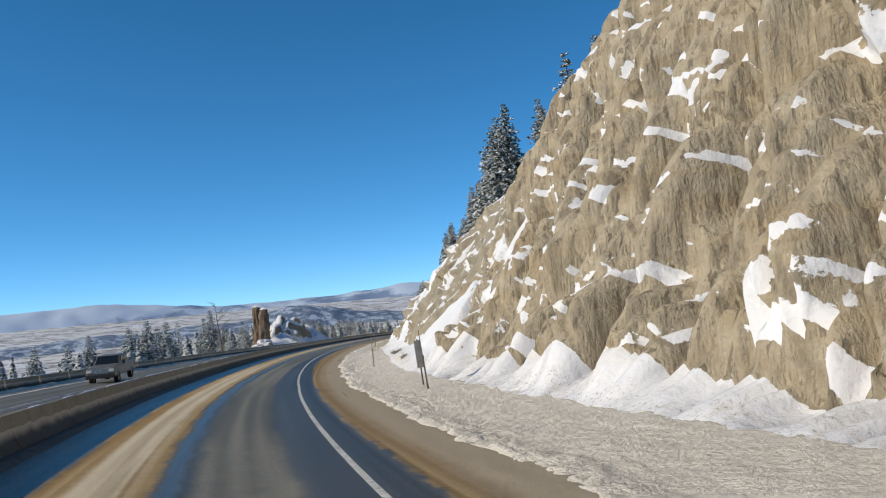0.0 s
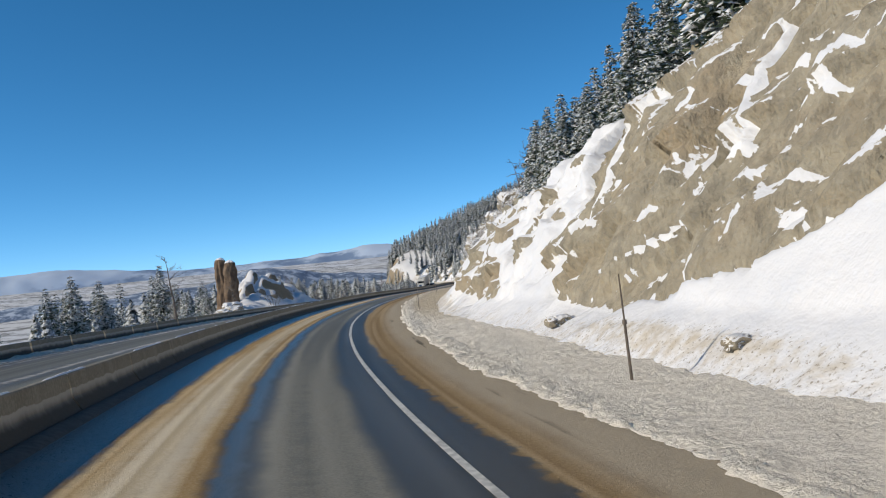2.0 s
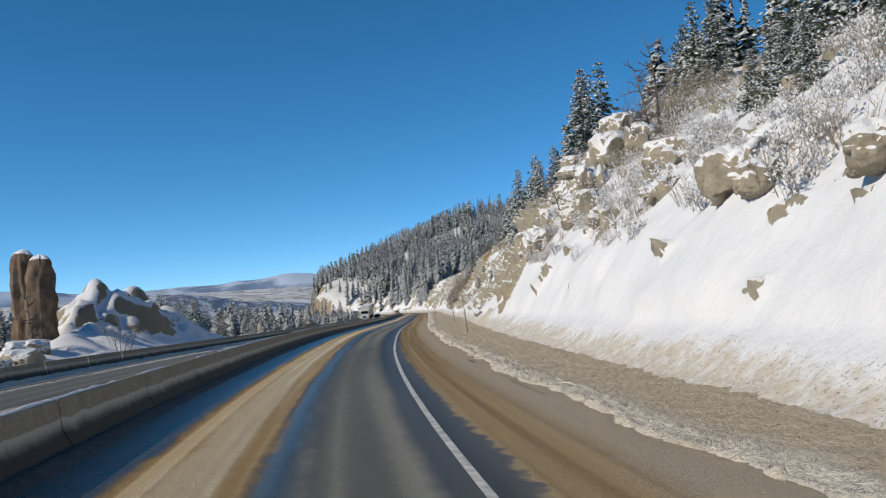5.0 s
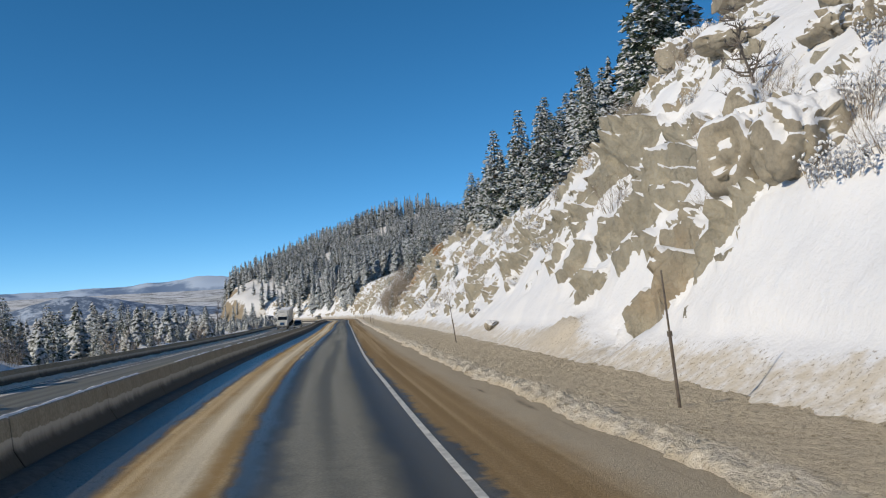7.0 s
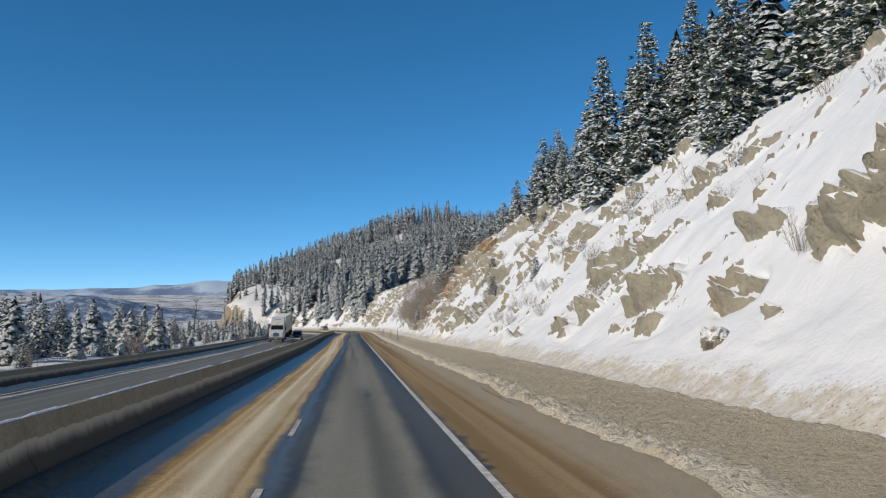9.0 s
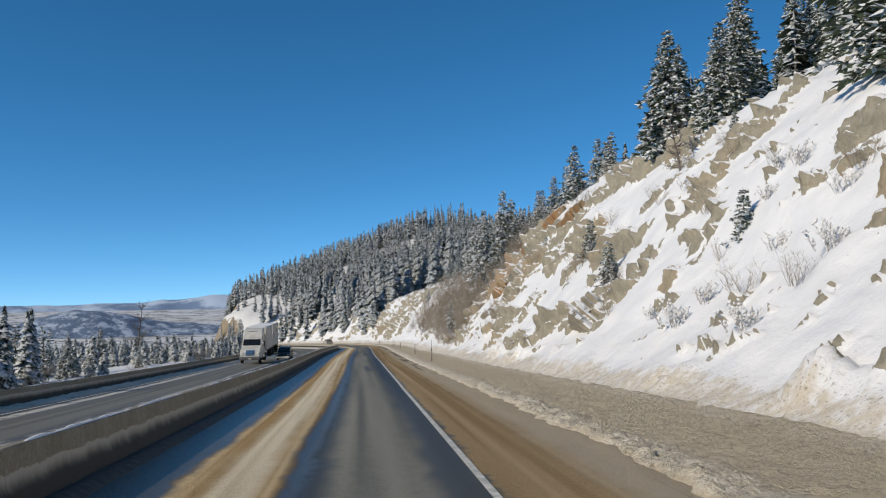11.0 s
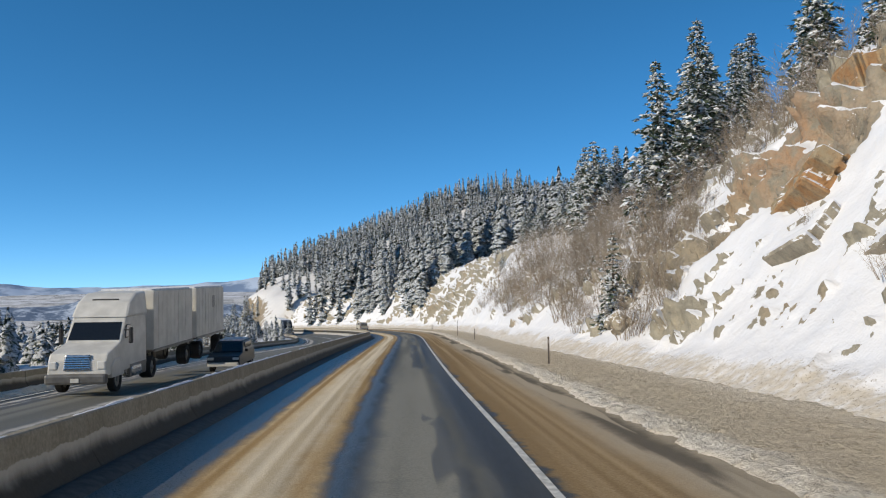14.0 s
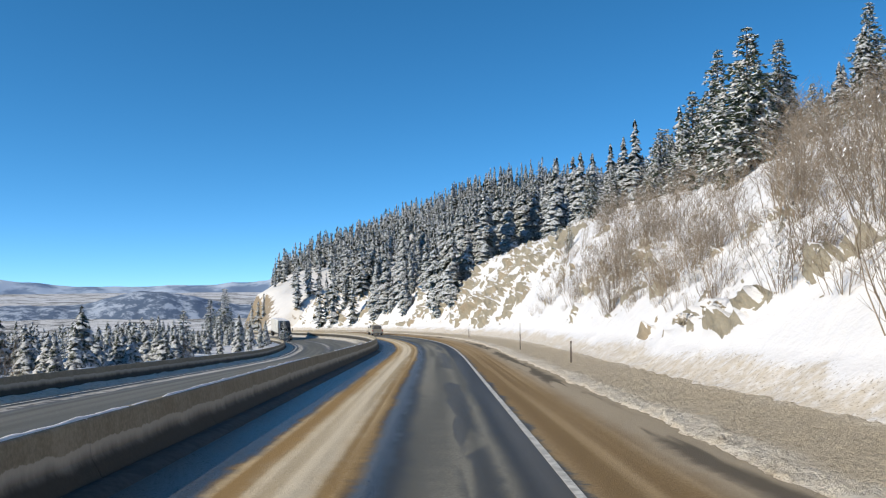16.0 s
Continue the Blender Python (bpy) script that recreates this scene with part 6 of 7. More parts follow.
BOULDERS_B = ((224.6, 12.3, 0.55, (1, 1, 0.8), 0.3), (167, 15, 1.2, (1.2, 1, 0.8), 0.3), (168.4, 16.6, 1.3, (1, 1, 1.2), 0.5), (164, 15.2, 0.95, (1, 1, 1.2), 0.5), (158, 14.5, 0.8, (1.2, 1, 0.8), 0.3), (61.5, 9.6, 0.28, (1.3, 1, 0.7), 0.4), (76, 9.8, 0.4, (1.5, 1, 0.6), 0.3), (208, 10.8, 0.45, (1, 1, 0.8), 0.4),
              (352, 12.2, 0.8, (1.1, 1, 0.9), 0.3), (356, 12.5, 0.6, (1, 1, 0.8), 0.3), (386, 12.0, 0.6, (1.5, 1, 0.7), 0.3), (390, 11.7, 0.45, (1.2, 1, 0.7), 0.3))
for n, (s, d, size, sq, lift) in enumerate(BOULDERS_A + BOULDERS_B):
    boulder(s, d, size, 60 + n, sq, lift, turn=n * 1.7)
for s, d, size, sq in ((306.5, -30.5, 3.0, (1.5, 1.1, 0.75)), (311, -34.5, 2.2, (1.2, 1, 0.8)), (395, -42, 2.5, (1.3, 1, 0.8)), (437, -38, 2.2, (1.3, 1, 0.8)), (170, -24, 1.2, (1.4, 1, 0.7)), (166, -22.5, 1.0, (1.4, 1, 0.7)), (163, -23, 0.9, (1.3, 1, 0.7))):
    boulder(s, d, size, int(s) % 50 + 5, sq, 0.3, "rounded rock under a cushion of snow", s)


def make_rust():
    """Orange-stained granite with pale crust and dark seams."""
    n = Nodes("rusty_slab")
    v = n.coords()
    grain, mid = n.noise(v, 8, 8, 0.65), n.noise(v, 0.9, 6, 0.62, 0.3)
    rock = n.mix(n.ramp(mid, 0.35, 0.65), (0.40, 0.205, 0.085), (0.36, 0.29, 0.185))
    rock = n.mix(n.ramp(n.noise(v, 2.3, 6, 0.7), 0.5, 0.64, 0, 0.6), rock, (0.20, 0.15, 0.10))
    rock = n.mix(n.ramp(grain, 0.42, 0.75, 0, 0.45), rock, (0.12, 0.09, 0.065))
    up = n.math("ADD", n.normal_z(), n.math("MULTIPLY_ADD", n.noise(v, 1.6, 5), 0.6, -0.3))
    cover = n.ramp(up, 0.60, 0.66)
    return n.done(n.mix(cover, rock, snow_colour(n, v)), 0.88, n.bump(n.math("ADD", grain, mid), 0.55, 0.12), Specular_IOR_Level=0.25)


M_RUST = make_rust()


def slab(s, d, size, turn, tip, seed, mat, label):
    """A sharp-edged block of cut rock, broken along its joints, set into the slope."""
    bm = bmesh.new()
    bmesh.ops.create_cube(bm, size=2.0)
    bmesh.ops.subdivide_edges(bm, edges=bm.edges[:], cuts=18, use_grid_fill=True)
    co = np.array([v.co[:] for v in bm.verts])
    big = np.array(size)
    w = co * big
    f, e = facets(w[:, 0] / 1.5 + seed, w[:, 1] / 1.5, w[:, 2] / 1.1, seed)
    g = fbm(w[:, 0] / 0.9, w[:, 1] / 0.9, w[:, 2] / 0.9, 4, seed + 3)
    r = np.linalg.norm(np.maximum(np.abs(co) - 0.86, 0), axis=1)
    w = w * (1 - 0.9 * np.maximum(r - 0.1, 0))[:, None] * (1 + (0.10 * f + 0.07 * g - 0.05 * (1 - step(0, 0.15, e))))[:, None]
    for v, c in zip(bm.verts, w):
        v.co = c
    ob = link_mesh("rock_slab", bm_mesh("rock_slab", bm, False), mat)
    p = foot(s, d, 0)
    ob.matrix_basis = Matrix.LocRotScale(Vector(p), Euler((radians(tip[0]), radians(tip[1]), radians(turn) - float(axis(s)[3]))), None)
    return tagged(ob, label, "rock", "blocks on the slope")


for s, d, size, turn, tip, mat, label in (
        (341.5, 17.4, (1.1, 2.7, 1.0), 12, (-24, -52), M_RUST, "long orange granite slab leaning on the slope"),
        (337.5, 20.8, (1.3, 1.9, 1.1), 4, (-16, -40), M_RUST, "orange granite block with a snowy top"),
        (344.5, 21.8, (1.2, 1.6, 1.1), -8, (-6, -14), M_RUST, "squarish tan block standing over the slabs"),
        (333.5, 18.4, (1.2, 2.2, 1.1), 10, (-20, -46), M_BOULDER, "grey granite block split along its joints"),
        (338.0, 15.6, (1.0, 1.7, 0.8), 14, (-18, -44), M_BOULDER, "grey granite block split along its joints"),
        (330.5, 15.6, (1.2, 2.3, 0.9), 8, (-22, -48), M_BOULDER, "grey granite block split along its joints"),
        (332.0, 22.2, (1.4, 2.2, 1.2), 2, (-14, -34), M_RUST, "orange granite block with a snowy top"),
        (324.5, 14.6, (1.1, 1.8, 0.9), 12, (-18, -44), M_BOULDER, "grey granite block split along its joints"),
        (321.0, 21.2, (1.2, 3.0, 1.0), 8, (-14, -40), M_RUST, "tan ledge of granite under the snow's edge"),
        (293.5, 14.6, (1.2, 3.4, 0.9), 6, (-26, -46), M_BOULDER, "long grey slab of granite dipping to the road"),
        (346.5, 13.2, (1.0, 1.5, 0.9), -10, (-10, -30), M_BOULDER, "grey granite block split along its joints"),
        (351.0, 17.5, (1.2, 1.6, 1.0), -6, (-8, -28), M_BOULDER, "grey granite block under a cushion of snow")):
    slab(s, d, size, turn, tip, int(s * 3), mat, label)


def hoodoo(s, d, top_h, wide, seed, label):
    """A standing pillar of brown rock with a snowy head."""
    p = foot(s, d, 0.6)
    tall = float(axis(s)[2] + top_h - p[2])
    rings, sides = 44, 40
    z, a = np.meshgrid(np.linspace(0, 1, rings), np.linspace(0, 2 * math.pi, sides, endpoint=False), indexing="ij")
    r = wide * (1.25 - 0.42 * z) * np.sqrt(np.clip(1 - np.clip((z - 0.86) / 0.14, 0, 1) ** 2.2, 0.0, 1))
    r = r * (1 + 0.5 * fbm(np.cos(a) * 1.5, np.sin(a) * 1.5, z * 3.2, 5, seed) + 0.26 * np.abs(vnoise(a * 2.6, z * 4, 0, seed + 9)) - 0.16 * np.exp(-(vnoise(a * 1.6, z * 1.2, 0, seed + 19) / 0.16) ** 2)) + 0.02
    pts = np.stack([r * np.cos(a) * 0.85 + 0.25 * np.sin(z * 3 + seed), r * np.sin(a), z * tall], -1)
    pts = np.concatenate([pts, pts[:, :1]], 1)
    me = grid_mesh("hoodoo", pts, True)
    n = Nodes("brown_pillar")
    v = n.coords()
    m, g = n.noise(v, 0.9, 5), n.noise(v, 7, 6, 0.65)
    col = n.mix(n.ramp(m, 0.3, 0.7), (0.10, 0.066, 0.043), (0.21, 0.145, 0.095))
    up = n.ramp(n.math("ADD", n.normal_z(), n.math("MULTIPLY_ADD", m, 0.4, -0.2)), 0.5, 0.6)
    mat = n.done(n.mix(up, col, (0.86, 0.86, 0.88)), 0.9, n.bump(n.math("ADD", m, g), 0.6, 0.15))
    ob = link_mesh("hoodoo", me, mat)
    ob.matrix_basis = pose(float(p[0]), float(p[1]), float(p[2]), 0, 0, seed * 40)
    return tagged(ob, label, "rock pillar", "hoodoos beside the road")


hoodoo(180.0, -28.4, 9.0, 0.86, 3, "tall brown rock pillar with a snowy head")
hoodoo(178.8, -26.5, 8.4, 1.0, 7, "stout brown rock pillar beside its twin")


# ---------------------------------------------------------------- poles and sign
M_POLE = plain("pole_steel", (0.16, 0.13, 0.105), 0.6, 0.4, 0.3, 6)
M_REFLECT = plain("reflector", (0.30, 0.28, 0.25), 0.4, 0, 0.1)
M_BACK = plain("sign_aluminium", (0.34, 0.33, 0.31), 0.5, 0.6, 0.15, 4)


def snow_pole(s, d, tall, tilt, label="leaning rusty steel snow pole beside the road"):
    p = foot(s, d, 0.2) if d > 9 else place(s, d, 0.0)
    top = empty("snow_pole", Matrix.LocRotScale(Vector(p), Euler((0, radians(tilt), -float(axis(s)[3]))), None), label, "pole", "snow poles")
    bm = bmesh.new()
    bmesh.ops.create_cone(bm, cap_ends=True, segments=8, radius1=0.038, radius2=0.034, depth=tall * 0.55, matrix=pose(0, 0, tall * 0.275))
    part("lower_tube", bm, M_POLE, top)
    bm = bmesh.new()
    bmesh.ops.create_cone(bm, cap_ends=True, segments=8, radius1=0.024, radius2=0.018, depth=tall * 0.47, matrix=pose(0, 0, tall * 0.765))
    part("upper_tube", bm, M_POLE, top)
    bm = bmesh.new()
    bmesh.ops.create_cone(bm, cap_ends=True, segments=10, radius1=0.055, radius2=0.05, depth=0.1, matrix=pose(0, 0, tall * 0.55))
    part("collar", bm, M_POLE, top)
    return top


for s, d, tall, tilt in ((34.6, 7.6, 2.5, -5), (62.2, 7.4, 2.4, -2), (113.5, 6.4, 2.2, 0), (169.0, 7.1, 2.8, -5), (204.5, 7.9, 2.7, -7), (318, 6.6, 2.0, 0), (414, 6.6, 2.0, 0)):
    snow_pole(s, d, tall, tilt)


def delineator(s, d, tall):
    top = empty("marker_post", spot(s, d, 0.05), "short brown marker post at the shoulder", "post", "marker posts")
    bm = bmesh.new()
    bmesh.ops.create_cube(bm, size=1, matrix=pose(0, 0, tall / 2) @ Matrix.Diagonal((0.09, 0.03, tall + 0.2, 1)))
    bmesh.ops.bevel(bm, geom=bm.edges[:], offset=0.008, segments=1, affect="EDGES")
    part("stake", bm, M_POLE, top)
    bm = bmesh.new()
    bmesh.ops.create_cube(bm, size=1, matrix=pose(0, -0.02, tall - 0.12) @ Matrix.Diagonal((0.08, 0.012, 0.2, 1)))
    part("reflector", bm, M_REFLECT, top)


for s, d, tall in ((347.0, 7.0, 1.15), (395.0, 7.2, 1.0), (455, 7.0, 1.0)):
    delineator(s, d, tall)


def road_sign(s, d):
    """A tall narrow panel, seen from its back, on a steel post."""
    top = empty("road_sign", Matrix.LocRotScale(Vector(place(s, d, 0.0)), Euler((0, radians(-4), -float(axis(s)[3]))), None), "narrow grey metal sign seen from the back on a leaning post", "sign")
    bm = bmesh.new()
    bmesh.ops.create_cube(bm, size=1, matrix=pose(0, 0, 0.95) @ Matrix.Diagonal((0.07, 0.05, 2.3, 1)))
    bmesh.ops.bevel(bm, geom=bm.edges[:], offset=0.008, segments=1, affect="EDGES")
    part("post", bm, M_POLE, top)
    bm = bmesh.new()
    bmesh.ops.create_cube(bm, size=1, matrix=pose(0, -0.05, 1.42) @ Matrix.Diagonal((0.32, 0.02, 1.25, 1)))
    bmesh.ops.bevel(bm, geom=bm.edges[:], offset=0.008, segments=2, affect="EDGES")
    part("panel", bm, M_BACK, top, "plain grey metal back")
    for z in (1.1, 1.75):
        bm = bmesh.new()
        bmesh.ops.create_cone(bm, cap_ends=True, segments=8, radius1=0.025, radius2=0.025, depth=0.03, matrix=pose(0, -0.07, z, 90))
        part("bolt", bm, M_POLE, top)


road_sign(37.6, 7.9)


# ---------------------------------------------------------------- vehicles
M_GLASS = Nodes("dark_glass").done((0.012, 0.014, 0.016), 0.06, Specular_IOR_Level=0.6)
M_TYRE = plain("tyre_rubber", (0.022, 0.021, 0.020), 0.85, 0, 0.3, 9)
M_RIM = plain("wheel_rim", (0.30, 0.29, 0.28), 0.4, 0.7, 0.15)
M_CHROME = plain("dull_chrome", (0.52, 0.52, 0.51), 0.25, 0.9, 0.06)
M_BLACK = plain("black_plastic", (0.022, 0.021, 0.020), 0.55, 0, 0.3)
M_LAMP = Nodes("headlamp_lens").done((0.75, 0.74, 0.70), 0.12, Specular_IOR_Level=0.6)
M_AMBER = plain("amber_lens", (0.60, 0.25, 0.05), 0.3, 0, 0.05)
M_RED = plain("red_lens", (0.35, 0.02, 0.015), 0.3, 0, 0.05)
M_GREY = plain("grimy_silver_paint", (0.16, 0.155, 0.145), 0.45, 0.3, 0.25, 2)
M_WHITE = plain("grimy_white_paint", (0.58, 0.57, 0.53), 0.45, 0, 0.12, 1.5)
M_TRAILER = plain("trailer_panel", (0.60, 0.585, 0.54), 0.5, 0, 0.12, 1.2)
M_DARK = plain("dark_paint", (0.03, 0.034, 0.042), 0.35, 0.1, 0.2)
M_BEIGE = plain("beige_paint", (0.42, 0.38, 0.30), 0.45, 0, 0.15)


def block(x, y, z, sx, sy, sz, bevel=0.03, taper=(1.0, 1.0), shift=0.0, segs=2):
    """A rounded block; its top may be narrower in x and y and moved along y."""
    bm = bmesh.new()
    bmesh.ops.create_cube(bm, size=1.0)
    for v in bm.verts:
        k = v.co.z > 0
        v.co = Vector((v.co.x * sx * (taper[0] if k else 1), v.co.y * sy * (taper[1] if k else 1) + (shift if k else 0), v.co.z * sz))
    if bevel:
        bmesh.ops.bevel(bm, geom=bm.edges[:], offset=bevel, segments=segs, affect="EDGES", profile=0.6)
    bmesh.ops.translate(bm, verts=bm.verts[:], vec=(x, y, z))
    return bm


def hull(profile, half, tuck=0.0, bevel=0.04, segs=2):
    """A side outline of (y, z) places drawn across the width; tuck narrows the upper edge."""
    bm = bmesh.new()
    top = max(z for _, z in profile)
    low = min(z for _, z in profile)
    rows = []
    for sgn in (-1, 1):
        rows.append([bm.verts.new((sgn * (half - tuck * (z - low) / (top - low)), y, z)) for y, z in profile])
    n = len(profile)
    bm.faces.new(rows[0])
    bm.faces.new(rows[1][::-1])
    for i in range(n):
        j = (i + 1) % n
        bm.faces.new((rows[0][j], rows[0][i], rows[1][i], rows[1][j]))
    bmesh.ops.recalc_face_normals(bm, faces=bm.faces[:])
    if bevel:
        bmesh.ops.bevel(bm, geom=bm.edges[:], offset=bevel, segments=segs, affect="EDGES", profile=0.6)
    return bm


def wheel(parent, x, y, r, w, rim=M_RIM):
    """A tyre with shoulders, and a dished rim under it."""
    bm = bmesh.new()
    prof = [(0.60, 0.42), (0.80, 0.50), (0.95, 0.50), (1.0, 0.36), (1.0, -0.36), (0.95, -0.50), (0.80, -0.50), (0.60, -0.42)]
    n = 20
    rings = [[bm.verts.new((x + q * w, y + r * p * math.cos(6.2832 * i / n), r + r * p * math.sin(6.2832 * i / n))) for p, q in prof] for i in range(n)]
    for i in range(n):
        a, b = rings[i], rings[(i + 1) % n]
        for k in range(len(prof) - 1):
            bm.faces.new((a[k], a[k + 1], b[k + 1], b[k]))
    bmesh.ops.recalc_face_normals(bm, faces=bm.faces[:])
    tyre = part("tyre", bm, M_TYRE, parent)
    bm = bmesh.new()
    bmesh.ops.create_cone(bm, cap_ends=True, segments=18, radius1=r * 0.62, radius2=r * 0.62, depth=w * 0.7, matrix=pose(x, y, r, 0, 90))
    for side in (-1, 1):
        bmesh.ops.create_cone(bm, cap_ends=True, segments=10, radius1=r * 0.24, radius2=r * 0.18, depth=w * 0.2, matrix=pose(x + side * w * 0.40, y, r, 0, 90 * side))
    part("rim", bm, rim, tyre)
    return tyre


def pickup(m, label, paint, cargo=False, group="vehicles on the road"):
    """A crew-cab pickup; its front is at +y."""
    top = empty("pickup_truck", m, label, "pickup", group)
    body = hull([(-2.85, 0.55), (2.75, 0.55), (2.88, 0.75), (2.86, 1.12), (2.6, 1.24), (1.25, 1.30), (-2.85, 1.30)], 0.98, 0.05, 0.05)
    part("body", body, paint, top)
    part("cab", hull([(1.30, 1.24), (0.55, 1.92), (-0.95, 1.94), (-1.22, 1.24)], 0.93, 0.16, 0.05), paint, top)
    part("windscreen", hull([(1.20, 1.36), (0.62, 1.88), (0.60, 1.84), (1.13, 1.34)], 0.80, 0.10, 0.0), M_GLASS, top)
    for sgn in (-1, 1):
        for y0, y1 in ((-0.10, 0.85), (-0.95, -0.2)):
            part("side_window", block(sgn * 0.865, (y0 + y1) / 2, 1.60, 0.05, y1 - y0, 0.42, 0.02, (1, 0.75), -0.06), M_GLASS, top)
        part("headlight", block(sgn * 0.74, 2.86, 1.0, 0.36, 0.08, 0.2, 0.02), M_LAMP, top)
        part("tail_light", block(sgn * 0.90, -2.86, 1.05, 0.13, 0.06, 0.36, 0.02), M_RED, top)
        part("mirror", block(sgn * 1.10, 0.85, 1.42, 0.2, 0.1, 0.26, 0.03), M_BLACK, top)
    part("grille", block(0, 2.88, 0.96, 1.1, 0.06, 0.34, 0.02), M_CHROME, top)
    part("front_bumper", block(0, 2.92, 0.62, 1.94, 0.2, 0.28, 0.05), M_BLACK, top)
    part("rear_bumper", block(0, -2.95, 0.58, 1.9, 0.2, 0.22, 0.05), M_CHROME, top)
    part("rear_window", block(0, -1.11, 1.62, 1.4, 0.05, 0.38, 0.02), M_GLASS, top)
    part("bed_floor", block(0, -2.0, 1.29, 1.6, 1.5, 0.06, 0.02), M_BLACK, top)
    if cargo:
        part("load", block(0, -2.0, 1.55, 1.5, 1.3, 0.5, 0.06), M_GREY, top)
    for x in (-0.84, 0.84):
        for y in (-1.85, 1.85):
            wheel(top, x, y, 0.41, 0.27)
    return top


def suv(m, label):
    top = empty("sport_utility_car", m, label, "car", "vehicles on the road")
    part("body", hull([(-2.3, 0.42), (2.25, 0.42), (2.36, 0.62), (2.3, 0.98), (1.25, 1.10), (-2.3, 1.12)], 0.93, 0.04, 0.06), M_DARK, top)
    part("cabin", hull([(1.3, 1.06), (0.45, 1.70), (-1.9, 1.72), (-2.25, 1.08)], 0.88, 0.16, 0.06), M_DARK, top)
    part("windscreen", hull([(1.22, 1.16), (0.50, 1.66), (0.46, 1.62), (1.14, 1.14)], 0.74, 0.1, 0.0), M_GLASS, top)
    part("snow_cap", block(0, -0.7, 1.74, 1.3, 2.0, 0.09, 0.04), M_CLEAN, top)
    part("skirt", block(0, 2.34, 0.52, 1.74, 0.16, 0.24, 0.05), M_WHITE, top, "white-crusted front bumper")
    for sgn in (-1, 1):
        part("headlight", block(sgn * 0.70, 2.33, 0.84, 0.34, 0.08, 0.15, 0.02), M_LAMP, top)
        part("side_window", block(sgn * 0.80, -0.6, 1.42, 0.05, 2.0, 0.36, 0.02, (1, 0.85)), M_GLASS, top)
        part("mirror", block(sgn * 1.02, 0.85, 1.20, 0.18, 0.1, 0.16, 0.03), M_BLACK, top)
    for x in (-0.80, 0.80):
        for y in (-1.4, 1.4):
            wheel(top, x, y, 0.36, 0.23)
    return top


def bars(parent, x, y0, z0, widths, height, mat, lean=0.0):
    """Plain upright bars in place of a carrier's mark on a trailer's side."""
    y = y0
    for w in widths:
        part("mark", block(x, y - w / 2, z0, 0.012, w * 0.22, height, 0.0), mat, parent)
        y -= w


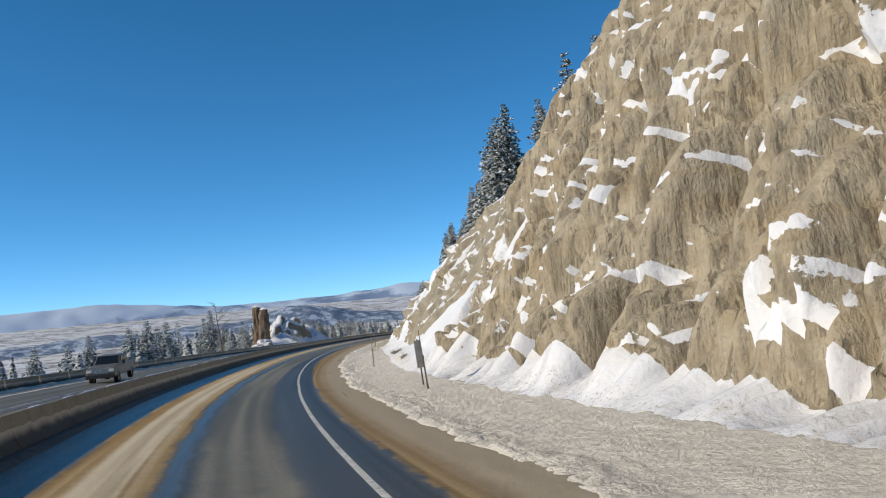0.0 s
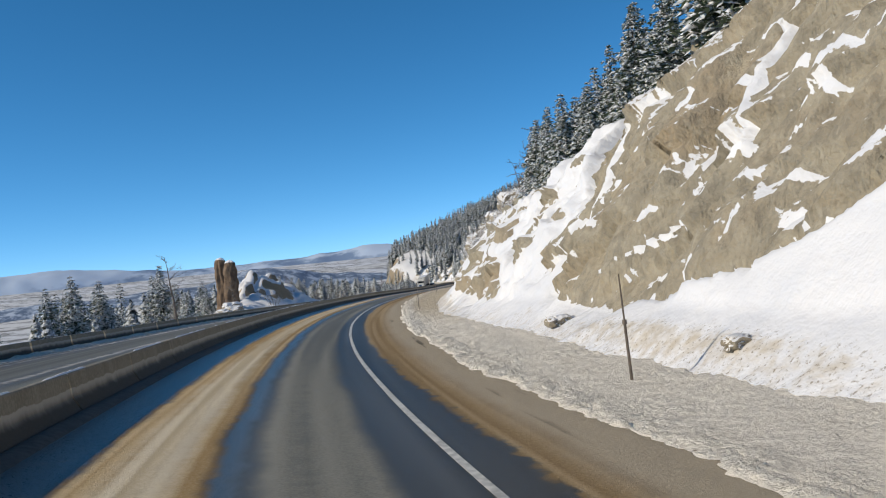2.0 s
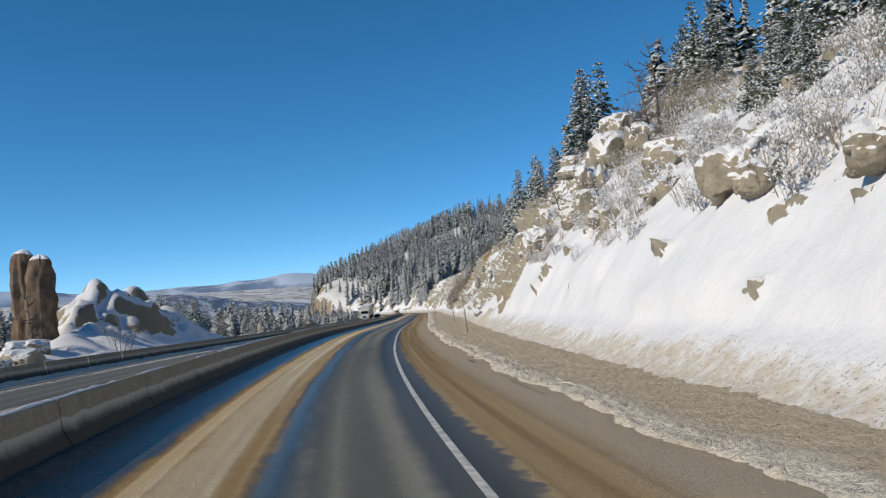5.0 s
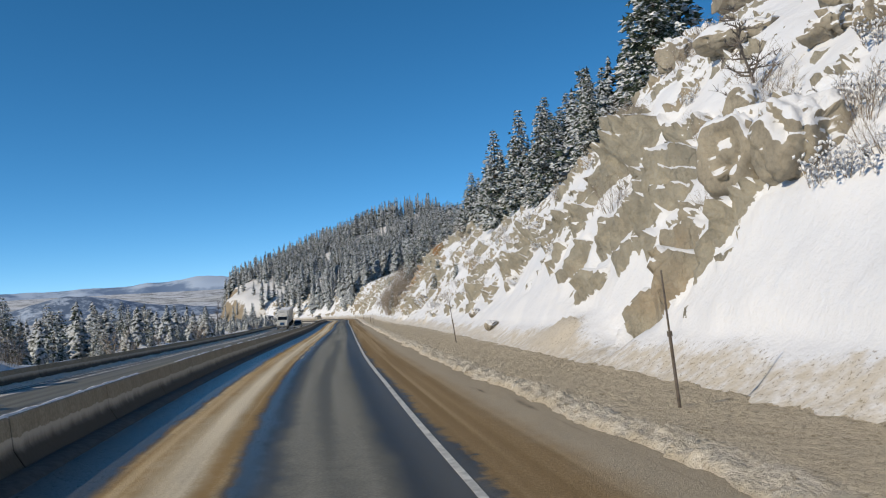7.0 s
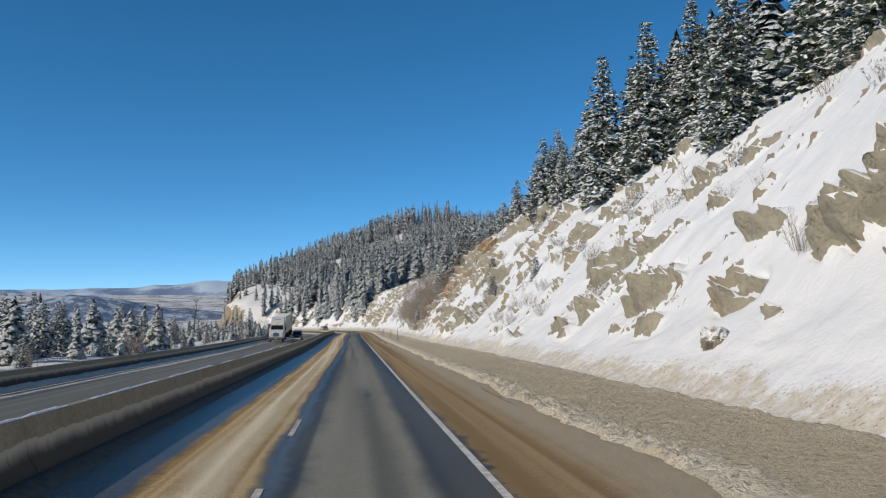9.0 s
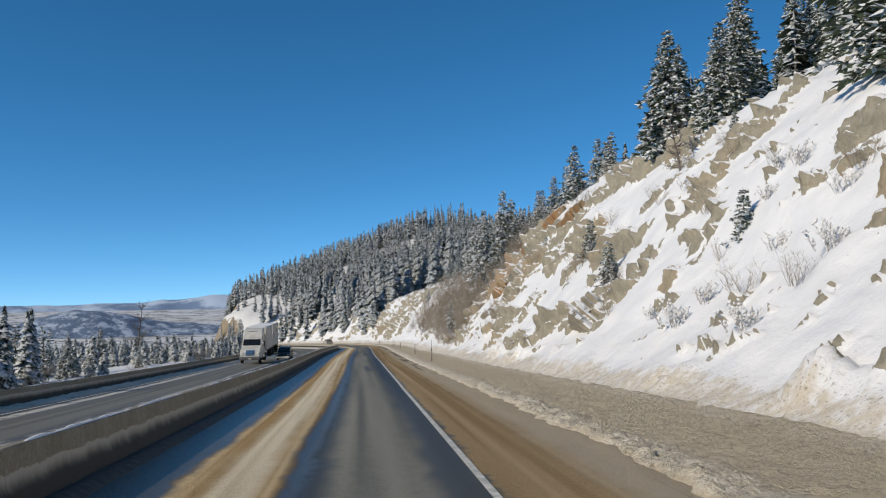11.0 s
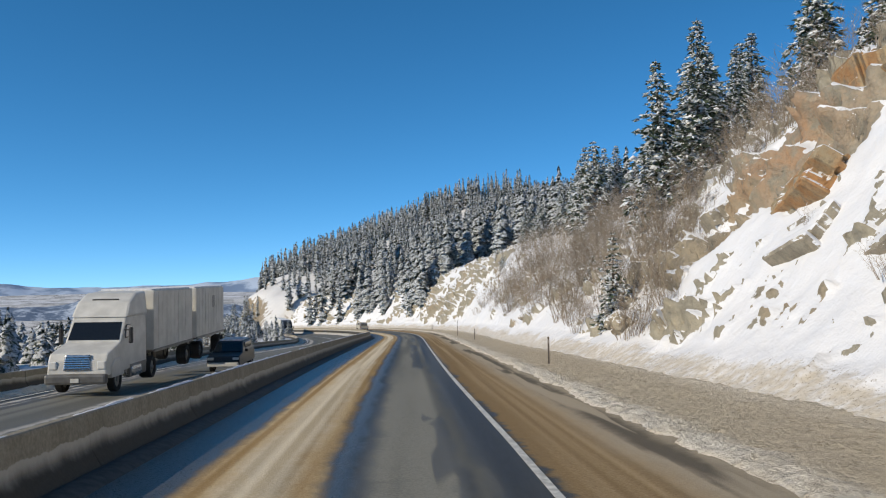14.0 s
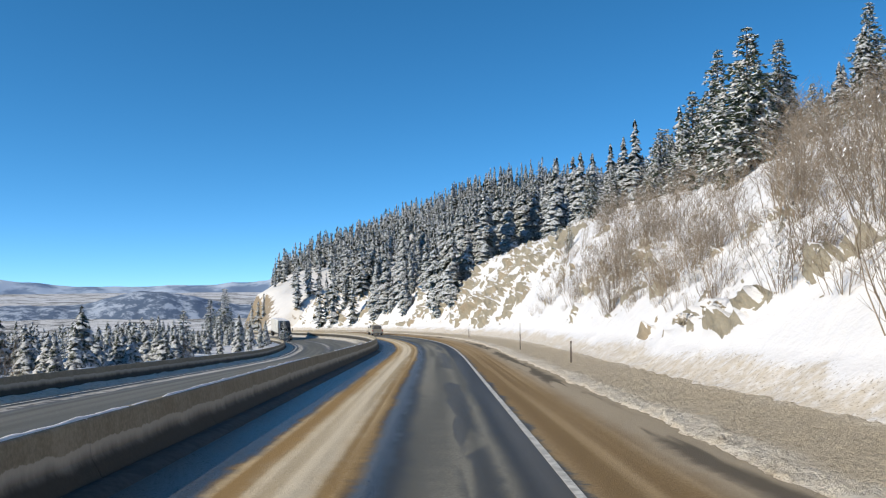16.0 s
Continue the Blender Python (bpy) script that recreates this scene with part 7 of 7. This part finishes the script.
def semi(m, label, cab_paint, box_paint, trailers=2, fairing=True):
    """A sleeper tractor with box trailers behind; its front is at +y = 0."""
    top = empty("semi_truck", m, label, "truck", "vehicles on the road")
    cab = hull([(-0.05, 0.75), (-0.12, 1.35), (-0.30, 1.62), (-1.75, 1.95), (-2.35, 2.75), (-2.55, 2.95), (-5.1, 2.95), (-5.1, 0.75)], 1.14, 0.04, 0.07)
    part("cab", cab, cab_paint, top)
    part("roof_fairing", hull([(-2.45, 2.93), (-3.0, 3.55), (-3.9, 3.92), (-5.15, 3.98), (-5.15, 2.93)], 1.17, 0.10, 0.10), cab_paint, top)
    part("windscreen", hull([(-1.80, 2.04), (-2.32, 2.74), (-2.38, 2.72), (-1.90, 2.02)], 1.03, 0.06, 0.0), M_GLASS, top)
    part("grille", block(0, -0.10, 1.28, 1.05, 0.14, 0.62, 0.06, (0.92, 1), -0.10), M_CHROME, top)
    for k in range(6):
        part("grille_slat", block(0, -0.035 - 0.016 * k, 1.06 + k * 0.085, 0.96, 0.05, 0.03, 0.0), M_BLACK, top)
    part("bumper", block(0, -0.02, 0.66, 2.36, 0.34, 0.40, 0.10), M_GREY, top)
    part("plate", block(0, 0.16, 0.62, 0.32, 0.02, 0.16, 0.0), M_WHITE, top)
    part("roof_mark", block(0, -3.16, 3.62, 1.1, 0.03, 0.13, 0.0, (1, 1), -0.05), M_BLACK, top, "dark bar where a name stands")
    for k in (-1, 0, 1):
        part("marker_lamp", block(k * 0.2, -2.62, 3.04, 0.09, 0.06, 0.05, 0.01), M_AMBER, top)
    for sgn in (-1, 1):
        part("headlight", block(sgn * 0.93, -0.16, 1.18, 0.32, 0.22, 0.32, 0.05), M_LAMP, top)
        part("side_window", block(sgn * 1.12, -2.62, 2.35, 0.06, 0.72, 0.55, 0.03, (1, 0.8), -0.06), M_GLASS, top)
        part("mirror", block(sgn * 1.42, -2.1, 2.2, 0.14, 0.2, 0.66, 0.04), M_BLACK, top)
        part("mirror_arm", block(sgn * 1.27, -2.1, 2.42, 0.24, 0.05, 0.05, 0.01), M_BLACK, top)
        part("side_skirt", block(sgn * 1.10, -3.9, 0.66, 0.10, 2.2, 0.55, 0.04), M_GREY, top)
        part("fender", hull([(-0.55, 0.62), (-0.62, 1.10), (-0.95, 1.34), (-1.65, 1.34), (-1.95, 1.05), (-2.0, 0.62)], 0.16, 0.02, 0.05), cab_paint, top).location.x = sgn * 1.03
        part("fuel_tank", block(sgn * 0.98, -3.6, 0.62, 0.5, 1.3, 0.5, 0.16), M_CHROME, top)
        wheel(top, sgn * 1.02, -1.28, 0.50, 0.28)
        wheel(top, sgn * 0.92, -5.9, 0.50, 0.52)
    part("frame", block(0, -5.0, 0.85, 0.9, 4.4, 0.22, 0.03), M_BLACK, top)
    y = -5.75
    length = 6.8 if trailers == 2 else 13.5
    for k in range(trailers):
        box = part("box", block(0, y - length / 2, 2.62, 2.56, length, 2.74, 0.05), box_paint, top, "grey-white ribbed box panels")
        n = int(length / 0.62)
        for sgn in (-1, 1):
            for i in range(1, n):
                part("rib", block(sgn * 1.284, y - length * i / n, 2.62, 0.02, 0.05, 2.56, 0.0), box_paint, box)
            part("side_rail", block(sgn * 1.28, y - length / 2, 1.24, 0.06, length, 0.14, 0.01), M_GREY, top)
        part("roof_snow", block(0, y - length / 2, 4.02, 2.3, length * 0.98, 0.08, 0.03), M_CLEAN, top)
        part("chassis", block(0, y - length / 2, 1.08, 0.9, length * 0.96, 0.24, 0.03), M_BLACK, top)
        for ya in ((-0.9,) if trailers == 2 else (-0.9, -2.2)):
            for sgn in (-1, 1):
                wheel(top, sgn * 0.96, y - length - ya - 0.2, 0.50, 0.5)
                part("mud_flap", block(sgn * 0.95, y - length - ya + 0.35 - 1.25, 0.62, 0.55, 0.03, 0.75, 0.0), M_BLACK, top)
        if k == 1:
            for sgn in (-1, 1):
                bars(box, sgn * 1.30, y - length * 0.52, 3.15, (0.30, 0.30, 0.30), 0.7, M_GREY)
                wheel(top, sgn * 0.96, y - 1.2, 0.50, 0.5)
        y -= length + 0.95
    return top


pickup(spot(64.0, -11.6, 0.03, 180), "grimy silver pickup coming up the far lane", M_GREY)
semi(spot(340.0, -12.6, 0.03, 180), "white semi truck with two short box trailers", M_WHITE, M_TRAILER)
suv(spot(357.0, -10.2, 0.03, 180), "dark snow-crusted car coming up the far lanes")
semi(spot(536.0, -13.0, 0.03, 180), "dark semi truck with one long white trailer", M_DARK, M_TRAILER, 1)
pickup(spot(505.0, 0.2, 0.03, 0), "beige pickup with a load driving ahead", M_BEIGE, True)
